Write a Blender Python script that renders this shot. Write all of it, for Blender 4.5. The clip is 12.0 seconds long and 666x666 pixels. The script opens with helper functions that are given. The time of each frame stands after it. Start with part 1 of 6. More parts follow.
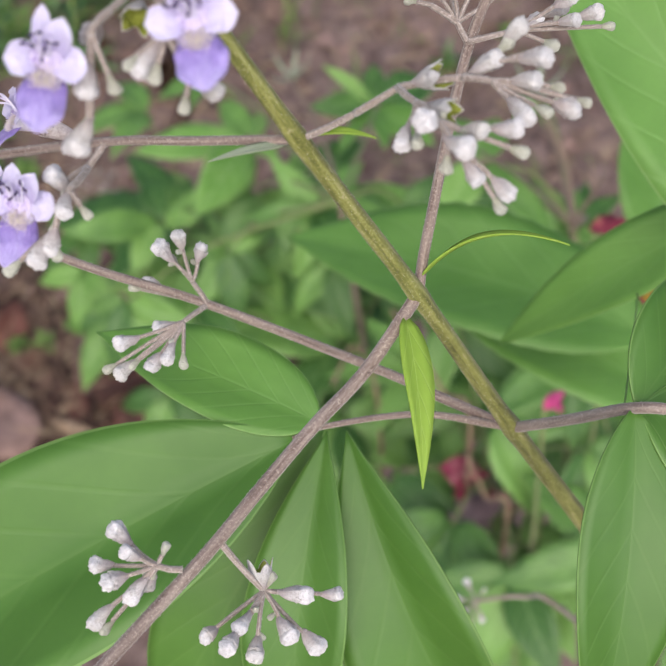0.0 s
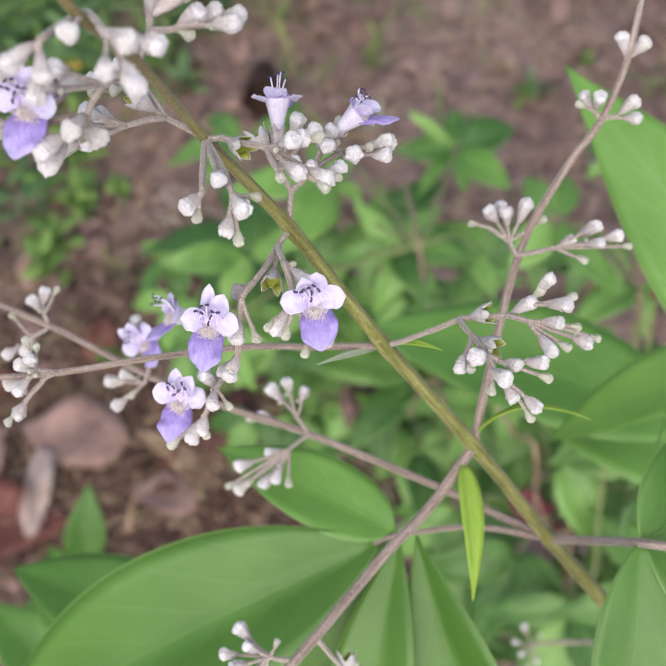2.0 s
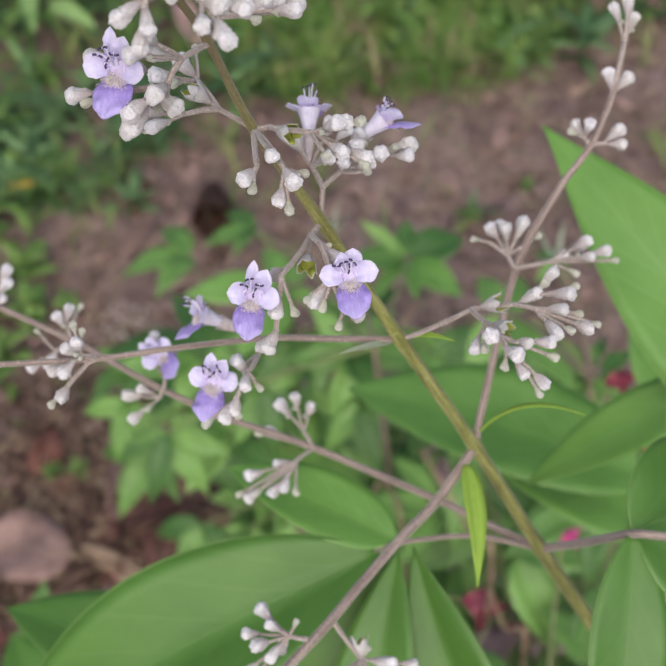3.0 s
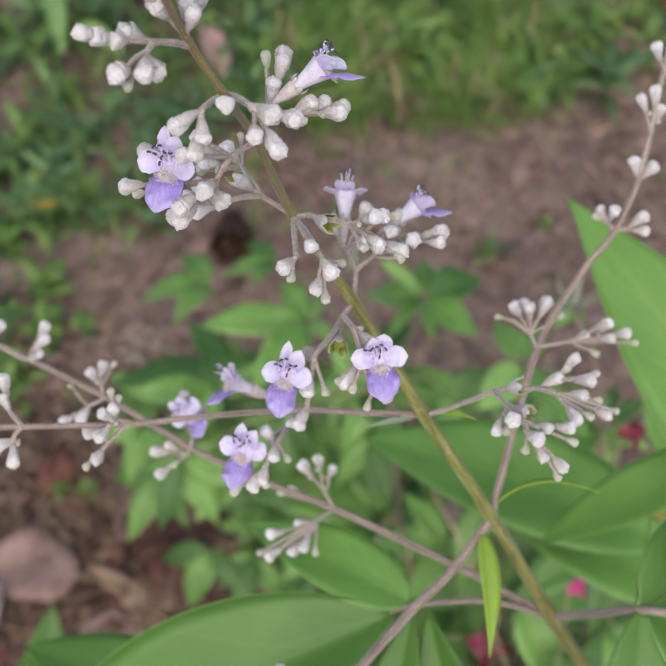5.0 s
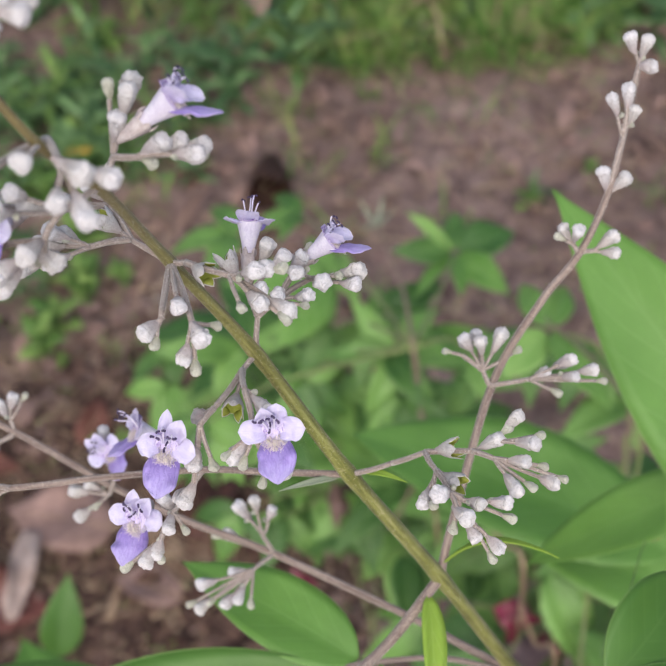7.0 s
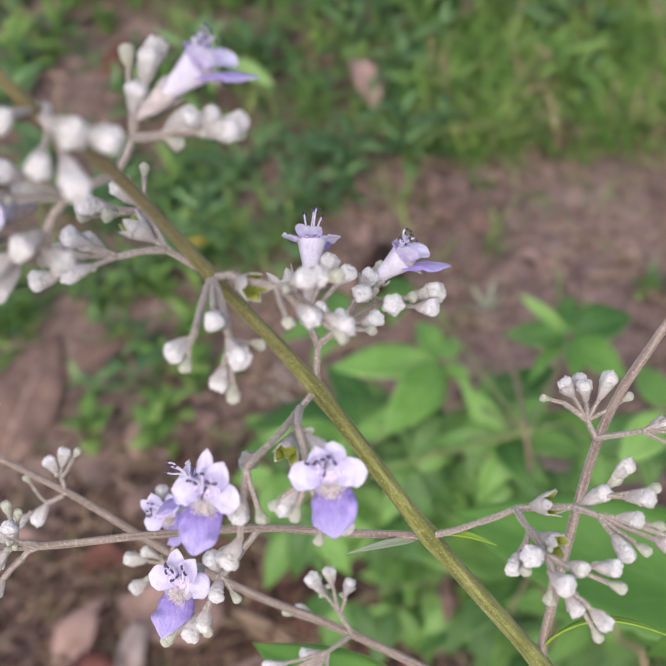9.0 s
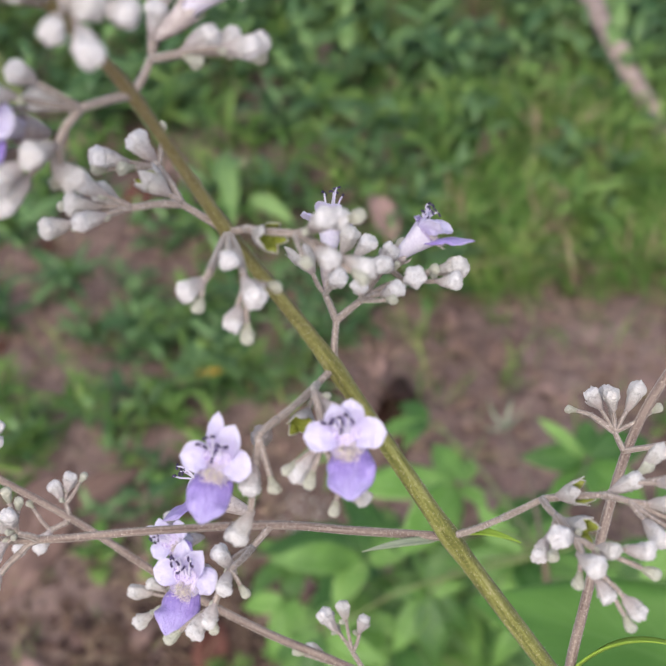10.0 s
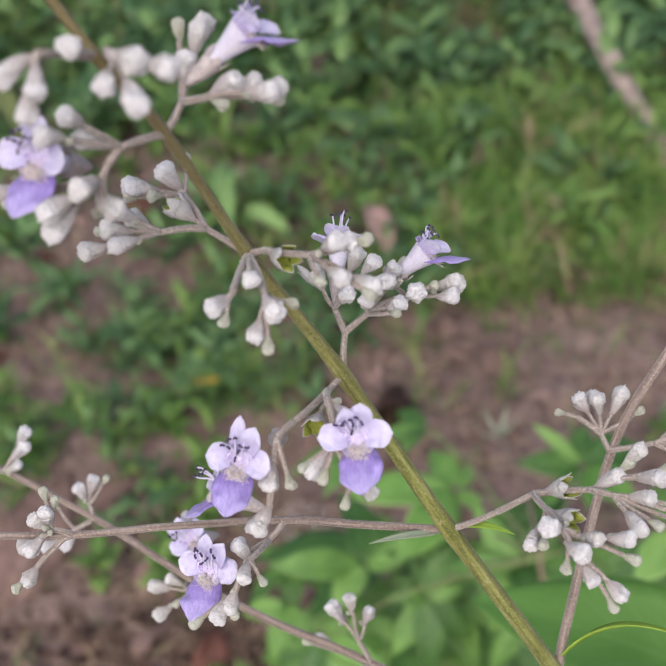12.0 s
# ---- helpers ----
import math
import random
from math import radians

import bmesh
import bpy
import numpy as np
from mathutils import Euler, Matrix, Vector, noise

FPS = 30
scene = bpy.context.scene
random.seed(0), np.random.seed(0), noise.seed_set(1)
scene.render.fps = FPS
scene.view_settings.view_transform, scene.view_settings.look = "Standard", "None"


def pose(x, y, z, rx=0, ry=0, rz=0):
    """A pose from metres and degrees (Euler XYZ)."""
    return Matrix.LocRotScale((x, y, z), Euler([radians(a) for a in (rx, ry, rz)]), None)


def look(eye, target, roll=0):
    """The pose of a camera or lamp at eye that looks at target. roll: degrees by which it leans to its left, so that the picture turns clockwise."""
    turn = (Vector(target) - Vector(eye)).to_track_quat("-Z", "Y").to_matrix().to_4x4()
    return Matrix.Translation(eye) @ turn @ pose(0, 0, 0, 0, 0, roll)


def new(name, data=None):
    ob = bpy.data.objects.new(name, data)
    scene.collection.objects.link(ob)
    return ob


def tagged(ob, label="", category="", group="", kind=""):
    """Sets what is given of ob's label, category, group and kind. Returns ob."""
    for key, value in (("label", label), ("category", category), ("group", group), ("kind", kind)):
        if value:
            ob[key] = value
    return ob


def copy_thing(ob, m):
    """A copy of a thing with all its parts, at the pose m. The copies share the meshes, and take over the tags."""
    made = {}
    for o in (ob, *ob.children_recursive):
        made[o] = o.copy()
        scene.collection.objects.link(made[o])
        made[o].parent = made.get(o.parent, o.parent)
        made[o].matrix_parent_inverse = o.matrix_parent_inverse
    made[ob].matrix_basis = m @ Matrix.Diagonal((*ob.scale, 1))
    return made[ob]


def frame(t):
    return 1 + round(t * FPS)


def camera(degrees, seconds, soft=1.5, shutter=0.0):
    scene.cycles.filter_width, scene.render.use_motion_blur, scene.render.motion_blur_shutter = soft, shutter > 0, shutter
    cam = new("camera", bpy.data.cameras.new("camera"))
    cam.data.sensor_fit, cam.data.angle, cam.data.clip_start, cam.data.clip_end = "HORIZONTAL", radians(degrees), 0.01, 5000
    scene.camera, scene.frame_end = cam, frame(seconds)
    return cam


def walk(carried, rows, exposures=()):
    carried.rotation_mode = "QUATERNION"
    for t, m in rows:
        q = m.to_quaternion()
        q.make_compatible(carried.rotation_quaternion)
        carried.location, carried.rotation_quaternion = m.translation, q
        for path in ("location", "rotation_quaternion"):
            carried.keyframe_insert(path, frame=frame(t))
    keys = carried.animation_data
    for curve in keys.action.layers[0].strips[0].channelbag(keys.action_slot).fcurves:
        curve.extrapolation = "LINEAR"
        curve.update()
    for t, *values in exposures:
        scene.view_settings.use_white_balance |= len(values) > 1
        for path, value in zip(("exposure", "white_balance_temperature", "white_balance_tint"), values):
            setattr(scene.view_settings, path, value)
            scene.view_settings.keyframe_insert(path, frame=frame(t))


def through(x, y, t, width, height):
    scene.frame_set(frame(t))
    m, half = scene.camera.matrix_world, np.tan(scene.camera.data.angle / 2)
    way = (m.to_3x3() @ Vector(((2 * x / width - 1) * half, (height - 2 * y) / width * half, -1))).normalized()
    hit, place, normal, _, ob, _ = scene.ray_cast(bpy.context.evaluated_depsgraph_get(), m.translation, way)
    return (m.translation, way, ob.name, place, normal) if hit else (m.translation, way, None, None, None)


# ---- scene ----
cam = camera(28.385, 12.0)
# a close-up lens held a hand's width from the flowers: shallow focus
cam.data.dof.use_dof = True
cam.data.dof.focus_distance = 0.141
cam.data.dof.aperture_fstop = 52.0

PATH = [
    (0, (0.01523, 0.01853, 1.14895), (0.01743, 0.55295, 0.30373), -4.461),
    (0.5, (0.01664, 0.01498, 1.15250), (0.02424, 0.56249, 0.31573), -3.647),
    (1, (0.01419, 0.01625, 1.15807), (0.01659, 0.57354, 0.32776), -4.370),
    (1.5, (0.01961, 0.01191, 1.16599), (0.00599, 0.57922, 0.34259), -5.354),
    (2, (0.01670, 0.01261, 1.19444), (-0.03957, 0.55033, 0.35319), -8.257),
    (2.5, (0.00246, 0.00370, 1.19334), (-0.05506, 0.55405, 0.36039), -7.441),
    (3, (0.00530, -0.00994, 1.19636), (0.00227, 0.60798, 0.41013), -3.223),
    (3.5, (0.00468, -0.01545, 1.19860), (-0.00598, 0.62253, 0.42862), -3.047),
    (3.7, (0.00432, -0.01616, 1.19939), (-0.01024, 0.62780, 0.43447), -3.117),
    (5.3, (0.00267, -0.00374, 1.20614), (-0.00234, 0.61960, 0.42420), -0.713),
    (5.5, (-0.00000, 0.00000, 1.20600), (-0.00000, 0.61566, 0.41799), -0.000),
    (6, (0.00561, 0.00524, 1.20374), (-0.00661, 0.61040, 0.40773), -0.508),
    (6.5, (0.00866, 0.00907, 1.19856), (-0.00782, 0.61213, 0.40104), -1.380),
    (6.7, (0.01437, 0.01290, 1.19684), (-0.01467, 0.61070, 0.39572), -2.791),
    (8.3, (0.02798, 0.02468, 1.18282), (-0.10074, 0.61168, 0.38352), -10.990),
    (8.5, (0.02512, 0.02490, 1.18115), (-0.10591, 0.62324, 0.39070), -10.978),
    (9, (0.02358, 0.02575, 1.17322), (-0.11677, 0.67246, 0.42351), -10.445),
    (9.5, (0.02308, 0.01794, 1.16341), (-0.12586, 0.72367, 0.47076), -9.217),
    (10, (0.02227, 0.01741, 1.15894), (-0.12716, 0.74256, 0.48677), -9.077),
    (10.5, (0.02215, 0.01566, 1.16218), (-0.14138, 0.73813, 0.49039), -9.770),
    (11, (0.02193, 0.01470, 1.16390), (-0.13730, 0.74109, 0.49532), -9.972),
    (11.5, (0.01651, 0.01393, 1.16752), (-0.13791, 0.74142, 0.49901), -8.944),
    (12, (0.02272, 0.00877, 1.16734), (-0.12324, 0.73851, 0.49938), -9.206),
]
# the camera's own exposure drifts a little as it re-aims
EXPOSURE = [(0.0, 0.89), (0.5, 0.79), (1.0, 0.95), (1.5, 0.79), (2.0, 0.98), (2.5, 0.72), (3.0, 0.72), (3.5, 0.70), (5.5, 0.74), (6.0, 0.81), (6.5, 0.78), (8.5, 0.95), (9.0, 0.93), (9.5, 1.00), (10.0, 0.88), (10.5, 0.90), (11.0, 0.87), (11.5, 0.79), (12.0, 0.77)]
walk(cam, [(t, look(eye, target, roll)) for t, eye, target, roll in PATH], EXPOSURE)

# ---- light: bright overcast day ----
world = bpy.data.worlds.new("sky")
scene.world = world
world.use_nodes = True
wn = world.node_tree.nodes
sky = wn.new("ShaderNodeTexSky")
sky.sky_type = "NISHITA"
sky.sun_disc = False
sky.sun_elevation, sky.sun_rotation = radians(48), radians(190)
sky.air_density, sky.dust_density, sky.ozone_density = 1.0, 4.0, 1.0
wn["Background"].inputs["Strength"].default_value = 0.11
world.node_tree.links.new(sky.outputs[0], wn["Background"].inputs["Color"])
sun = new("sun", bpy.data.lights.new("sun", "SUN"))
sun.data.energy, sun.data.angle, sun.data.color = 1.5, radians(70), (1.0, 0.96, 0.9)
sun.matrix_world = look((0.3, -1.5, 2.87), (0, 0.25, 0.9))

# ---- materials ----


def shader(name, rough=0.6, spec=0.3):
    m = bpy.data.materials.new(name)
    m.use_nodes = True
    b = m.node_tree.nodes["Principled BSDF"]
    b.inputs["Roughness"].default_value = rough
    b.inputs["Specular IOR Level"].default_value = spec
    return m, m.node_tree.nodes, m.node_tree.links, b


def noise_tex(n, l, scale, detail=4.0, coords=None, rough=0.55):
    t = n.new("ShaderNodeTexNoise")
    t.inputs["Scale"].default_value, t.inputs["Detail"].default_value = scale, detail
    t.inputs["Roughness"].default_value = rough
    if coords:
        l.new(coords, t.inputs["Vector"])
    return t.outputs["Fac"]


def ramp(n, l, fac, stops):
    r = n.new("ShaderNodeValToRGB")
    while len(r.color_ramp.elements) < len(stops):
        r.color_ramp.elements.new(0.5)
    for e, (p, c) in zip(r.color_ramp.elements, stops):
        e.position, e.color = p, (*c, 1)
    l.new(fac, r.inputs["Fac"])
    return r.outputs["Color"]


def blend(n, l, fac, a, b, mode="MIX"):
    x = n.new("ShaderNodeMix")
    x.data_type, x.blend_type = "RGBA", mode
    for sock, v in ((x.inputs["Factor"], fac), (x.inputs["A"], a), (x.inputs["B"], b)):
        if isinstance(v, (int, float)):
            sock.default_value = v
        elif isinstance(v, tuple):
            sock.default_value = (*v, 1)
        else:
            l.new(v, sock)
    return x.outputs["Result"]


def calc(n, l, op, a, b=0.0):
    x = n.new("ShaderNodeMath")
    x.operation = op
    for sock, v in zip(x.inputs, (a, b)):
        if isinstance(v, (int, float)):
            sock.default_value = v
        else:
            l.new(v, sock)
    return x.outputs[0]


def bumped(n, l, b, height, strength, distance):
    x = n.new("ShaderNodeBump")
    x.inputs["Strength"].default_value, x.inputs["Distance"].default_value = strength, distance
    l.new(height, x.inputs["Height"])
    l.new(x.outputs[0], b.inputs["Normal"])


def object_coords(n):
    return n.new("ShaderNodeTexCoord").outputs["Object"]


def leaf_material(name, dark, light, rib, rough=0.5, vary=0.3, through=0.35, veins=9.0, show=1.0, relief=0.35, island=False, margin=0.0, spec=0.22):
    """A leaf with a pale midrib, slanting side veins, mottling and light shining through."""
    m, n, l, b = shader(name, rough, spec)
    uv = n.new("ShaderNodeTexCoord").outputs["UV"]
    sep = n.new("ShaderNodeSeparateXYZ")
    l.new(uv, sep.inputs[0])
    side = calc(n, l, "ABSOLUTE", calc(n, l, "SUBTRACT", sep.outputs["Y"], 0.5))
    wave = calc(n, l, "SINE", calc(n, l, "MULTIPLY", calc(n, l, "SUBTRACT", sep.outputs["X"], calc(n, l, "MULTIPLY", side, 0.55)), veins * 6.283))
    vein = calc(n, l, "SUBTRACT", calc(n, l, "MULTIPLY", wave, 8.0), 6.9)
    vein = calc(n, l, "MINIMUM", calc(n, l, "MAXIMUM", vein, 0.0), 1.0)
    mid = calc(n, l, "MINIMUM", calc(n, l, "MAXIMUM", calc(n, l, "SUBTRACT", 1.0, calc(n, l, "MULTIPLY", side, 42.0)), 0.0), 1.0)
    coords = object_coords(n)
    broad = noise_tex(n, l, 60.0, 3.0, coords)
    fine = noise_tex(n, l, 900.0, 3.0, coords)
    info = n.new("ShaderNodeNewGeometry").outputs["Random Per Island"] if island else n.new("ShaderNodeObjectInfo").outputs["Random"]
    mix = calc(n, l, "ADD", calc(n, l, "MULTIPLY", broad, 0.75), calc(n, l, "MULTIPLY", calc(n, l, "SUBTRACT", info, 0.5), vary))
    col = ramp(n, l, mix, [(0.2, dark), (0.62, light)])
    col = blend(n, l, calc(n, l, "MULTIPLY", fine, 0.16), col, (0.02, 0.05, 0.01))
    if margin:
        col = blend(n, l, calc(n, l, "MULTIPLY", calc(n, l, "GREATER_THAN", side, 0.5 - margin), 0.7), col, rib)
    col = blend(n, l, calc(n, l, "MULTIPLY", calc(n, l, "MAXIMUM", calc(n, l, "MULTIPLY", vein, 0.30), calc(n, l, "MULTIPLY", mid, 0.6)), show), col, rib)
    l.new(col, b.inputs["Base Color"])
    h = calc(n, l, "ADD", calc(n, l, "MULTIPLY", calc(n, l, "MAXIMUM", vein, mid), -0.6), calc(n, l, "MULTIPLY", broad, 0.8))
    bumped(n, l, b, h, relief, 0.0012)
    if through:
        tr = n.new("ShaderNodeBsdfTranslucent")
        l.new(blend(n, l, 0.5, col, (light[0] * 1.5, light[1] * 1.5, light[2] * 0.8)), tr.inputs["Color"])
        mx = n.new("ShaderNodeMixShader")
        mx.inputs["Fac"].default_value = through
        l.new(b.outputs[0], mx.inputs[1])
        l.new(tr.outputs[0], mx.inputs[2])
        l.new(mx.outputs[0], n["Material Output"].inputs["Surface"])
    return m


def mottled(name, stops, scale, rough=0.7, bump=0.3, depth=0.001, fine=8.0, through=0.0, vary=0.0, spec=0.25, island=False, stretch=1.0):
    """A matt surface with patches at two scales."""
    m, n, l, b = shader(name, rough, spec)
    coords = object_coords(n)
    if stretch != 1.0:
        mp = n.new("ShaderNodeMapping")
        mp.inputs["Scale"].default_value = (1.0, 1.0, stretch)
        l.new(coords, mp.inputs["Vector"])
        coords = mp.outputs[0]
    a = noise_tex(n, l, scale, 5.0, coords)
    f = noise_tex(n, l, scale * fine, 4.0, coords)
    mix = calc(n, l, "ADD", calc(n, l, "MULTIPLY", a, 0.65), calc(n, l, "MULTIPLY", f, 0.35))
    if vary:
        info = n.new("ShaderNodeNewGeometry").outputs["Random Per Island"] if island else n.new("ShaderNodeObjectInfo").outputs["Random"]
        mix = calc(n, l, "ADD", mix, calc(n, l, "MULTIPLY", calc(n, l, "SUBTRACT", info, 0.5), vary))
    col = ramp(n, l, mix, stops)
    l.new(col, b.inputs["Base Color"])
    bumped(n, l, b, mix, bump, depth)
    if through:
        tr = n.new("ShaderNodeBsdfTranslucent")
        l.new(col, tr.inputs["Color"])
        mx = n.new("ShaderNodeMixShader")
        mx.inputs["Fac"].default_value = through
        l.new(b.outputs[0], mx.inputs[1])
        l.new(tr.outputs[0], mx.inputs[2])
        l.new(mx.outputs[0], n["Material Output"].inputs["Surface"])
    return m


def bark(name, stops, speck, rough=0.65, sheen=0.0, upper=None):
    """A young stem: fine grooves along it, specks and down."""
    m, n, l, b = shader(name, rough, 0.25)
    mp = n.new("ShaderNodeMapping")
    mp.inputs["Scale"].default_value = (9.0, 1.3, 1.0)
    l.new(n.new("ShaderNodeTexCoord").outputs["UV"], mp.inputs["Vector"])
    streak = noise_tex(n, l, 1.0, 4.0, mp.outputs[0], 0.6)
    fine = noise_tex(n, l, 3500.0, 3.0, object_coords(n), 0.6)
    mix = calc(n, l, "ADD", calc(n, l, "MULTIPLY", streak, 0.7), calc(n, l, "MULTIPLY", fine, 0.3))
    col = ramp(n, l, mix, stops)
    col = blend(n, l, calc(n, l, "MULTIPLY", calc(n, l, "GREATER_THAN", fine, 0.62), 0.5), col, speck)
    if upper:
        z = n.new("ShaderNodeSeparateXYZ")
        l.new(object_coords(n), z.inputs[0])
        mr = n.new("ShaderNodeMapRange")
        mr.inputs["From Min"].default_value, mr.inputs["From Max"].default_value = 1.065, 1.11
        l.new(z.outputs["Z"], mr.inputs["Value"])
        col = blend(n, l, calc(n, l, "MULTIPLY", mr.outputs["Result"], 0.62), col, upper)
    l.new(col, b.inputs["Base Color"])
    b.inputs["Sheen Weight"].default_value = sheen
    bumped(n, l, b, mix, 0.6, 0.0002)
    return m


def petal_material(name, stops, along, rough=0.5, through=0.35, lines=0.0, line_colour=(0.2, 0.12, 0.5)):
    """A thin petal: colour runs from its base to its tip, with fine veins fanning along it."""
    m, n, l, b = shader(name, rough, 0.3)
    sep = n.new("ShaderNodeSeparateXYZ")
    uv = n.new("ShaderNodeTexCoord").outputs["UV"]
    l.new(uv, sep.inputs[0])
    patch = noise_tex(n, l, 1100.0, 4.0, object_coords(n), 0.6)
    mp = n.new("ShaderNodeMapping")
    mp.inputs["Scale"].default_value = (1.6, 15.0, 1.0)
    l.new(uv, mp.inputs["Vector"])
    vein = noise_tex(n, l, 1.0, 4.0, mp.outputs[0], 0.55)
    mix = calc(n, l, "ADD", calc(n, l, "MULTIPLY", sep.outputs["X"], along), calc(n, l, "ADD", calc(n, l, "MULTIPLY", patch, 0.40), calc(n, l, "MULTIPLY", vein, 0.35)))
    col = ramp(n, l, mix, stops)
    wavy = calc(n, l, "ADD", calc(n, l, "MULTIPLY", sep.outputs["Y"], 21.0), calc(n, l, "MULTIPLY", noise_tex(n, l, 6.0, 3.0, uv), 12.0))
    thin = calc(n, l, "POWER", calc(n, l, "ABSOLUTE", calc(n, l, "SINE", wavy)), 9.0)
    fade = calc(n, l, "MULTIPLY", calc(n, l, "SUBTRACT", 1.05, sep.outputs["X"]), lines)
    col = blend(n, l, calc(n, l, "MULTIPLY", calc(n, l, "MULTIPLY", thin, fade), vein), col, line_colour)
    l.new(col, b.inputs["Base Color"])
    b.inputs["Sheen Weight"].default_value = 0.15
    bumped(n, l, b, calc(n, l, "ADD", vein, calc(n, l, "ADD", calc(n, l, "MULTIPLY", thin, -0.35), patch)), 0.5, 0.00022)
    tr = n.new("ShaderNodeBsdfTranslucent")
    l.new(col, tr.inputs["Color"])
    mx = n.new("ShaderNodeMixShader")
    mx.inputs["Fac"].default_value = through
    l.new(b.outputs[0], mx.inputs[1])
    l.new(tr.outputs[0], mx.inputs[2])
    l.new(mx.outputs[0], n["Material Output"].inputs["Surface"])
    return m


def felt(name, low, high, crease, z0, z1, through=0.22):
    """Grey-white felted down: mauve towards the foot of the cup, whiter at its top, with a fine nap."""
    m, n, l, b = shader(name, 0.95, 0.12)
    coords = object_coords(n)
    sep = n.new("ShaderNodeSeparateXYZ")
    l.new(coords, sep.inputs[0])
    mr = n.new("ShaderNodeMapRange")
    mr.inputs["From Min"].default_value, mr.inputs["From Max"].default_value = z0, z1
    patch = noise_tex(n, l, 1300.0, 3.0, coords)
    l.new(calc(n, l, "ADD", sep.outputs["Z"], calc(n, l, "MULTIPLY", calc(n, l, "SUBTRACT", patch, 0.5), 0.0016)), mr.inputs["Value"])
    col = blend(n, l, mr.outputs["Result"], low, high)
    nap = noise_tex(n, l, 9000.0, 3.0, coords, 0.7)
    mid = noise_tex(n, l, 3200.0, 3.0, coords, 0.6)
    dark = ramp(n, l, calc(n, l, "ADD", calc(n, l, "MULTIPLY", nap, 0.55), calc(n, l, "MULTIPLY", mid, 0.45)), [(0.38, (1, 1, 1)), (0.53, (0, 0, 0))])
    # shade in the hollows of the nap is put into the colour
    col = blend(n, l, calc(n, l, "MULTIPLY", dark, 0.62), col, crease)
    tone = calc(n, l, "MULTIPLY", calc(n, l, "SUBTRACT", n.new("ShaderNodeObjectInfo").outputs["Random"], 0.5), 0.5)
    col = blend(n, l, calc(n, l, "MAXIMUM", tone, 0.0), col, (0.50, 0.47, 0.36))
    l.new(col, b.inputs["Base Color"])
    b.inputs["Sheen Weight"].default_value = 0.35
    b.inputs["Sheen Roughness"].default_value = 0.6
    bumped(n, l, b, calc(n, l, "ADD", calc(n, l, "MULTIPLY", nap, 0.7), mid), 0.8, 0.00032)
    tr = n.new("ShaderNodeBsdfTranslucent")
    l.new(col, tr.inputs["Color"])
    mx = n.new("ShaderNodeMixShader")
    mx.inputs["Fac"].default_value = through
    l.new(b.outputs[0], mx.inputs[1])
    l.new(tr.outputs[0], mx.inputs[2])
    l.new(mx.outputs[0], n["Material Output"].inputs["Surface"])
    return m


def soil_material():
    m, n, l, b = shader("soil", 0.95, 0.15)
    coords = object_coords(n)
    big = noise_tex(n, l, 2.3, 8.0, coords, 0.62)
    mid = noise_tex(n, l, 38.0, 6.0, coords, 0.7)
    fine = noise_tex(n, l, 260.0, 4.0, coords, 0.7)
    v = n.new("ShaderNodeTexVoronoi")
    v.inputs["Scale"].default_value = 55.0
    l.new(coords, v.inputs["Vector"])
    mix = calc(n, l, "ADD", calc(n, l, "MULTIPLY", big, 0.35), calc(n, l, "ADD", calc(n, l, "MULTIPLY", mid, 0.4), calc(n, l, "MULTIPLY", fine, 0.25)))
    col = ramp(n, l, mix, [(0.34, (0.026, 0.017, 0.015)), (0.44, (0.118, 0.080, 0.072)), (0.53, (0.250, 0.178, 0.162)), (0.66, (0.450, 0.342, 0.308))])
    l.new(col, b.inputs["Base Color"])
    h = calc(n, l, "ADD", calc(n, l, "MULTIPLY", mid, 1.0), calc(n, l, "ADD", calc(n, l, "MULTIPLY", fine, 0.5), calc(n, l, "MULTIPLY", v.outputs["Distance"], 0.5)))
    bumped(n, l, b, h, 0.9, 0.012)
    return m


M_SOIL = soil_material()
M_LEAF = leaf_material("leaf_green", (0.056, 0.152, 0.017), (0.092, 0.218, 0.032), (0.20, 0.35, 0.10), 0.52, 0.10, 0.26, 7.0, 0.20, 0.09, False, 0.014, 0.55)
# the same leaf in lighter green: sky sheen and light put into its colour
M_LEAF_LIT = leaf_material("leaf_broad_waxy", (0.112, 0.262, 0.043), (0.172, 0.362, 0.072), (0.27, 0.43, 0.15), 0.54, 0.15, 0.30, 8.0, 0.32, 0.16, False, 0.010, 0.5)
M_UNDER = leaf_material("leaf_understory", (0.046, 0.130, 0.024), (0.172, 0.340, 0.076), (0.27, 0.44, 0.16), 0.45, 0.6, 0.28, 7.0, 1.0, 0.35, False, 0.02, 0.45)
M_YOUNG = leaf_material("leaf_young", (0.124, 0.285, 0.049), (0.248, 0.432, 0.114), (0.38, 0.54, 0.24), 0.45, 0.5, 0.30, 6.0, 1.0, 0.35, False, 0.02, 0.45)
M_BRACT = leaf_material("bract_yellow_green", (0.260, 0.420, 0.060), (0.370, 0.530, 0.095), (0.46, 0.60, 0.17), 0.5, 0.2, 0.4, 5.0)
M_WEED = leaf_material("leaf_weed", (0.044, 0.105, 0.036), (0.150, 0.265, 0.098), (0.22, 0.34, 0.17), 0.45, 1.0, 0.20, 5.0, spec=0.45)
M_WEED_PALE = leaf_material("leaf_weed_yellowish", (0.080, 0.170, 0.036), (0.215, 0.335, 0.090), (0.30, 0.42, 0.18), 0.5, 0.8, 0.25, 5.0)
M_PALE = leaf_material("leaf_pale_green", (0.200, 0.340, 0.110), (0.320, 0.470, 0.180), (0.42, 0.56, 0.28), 0.5, 0.2, 0.3, 6.0)
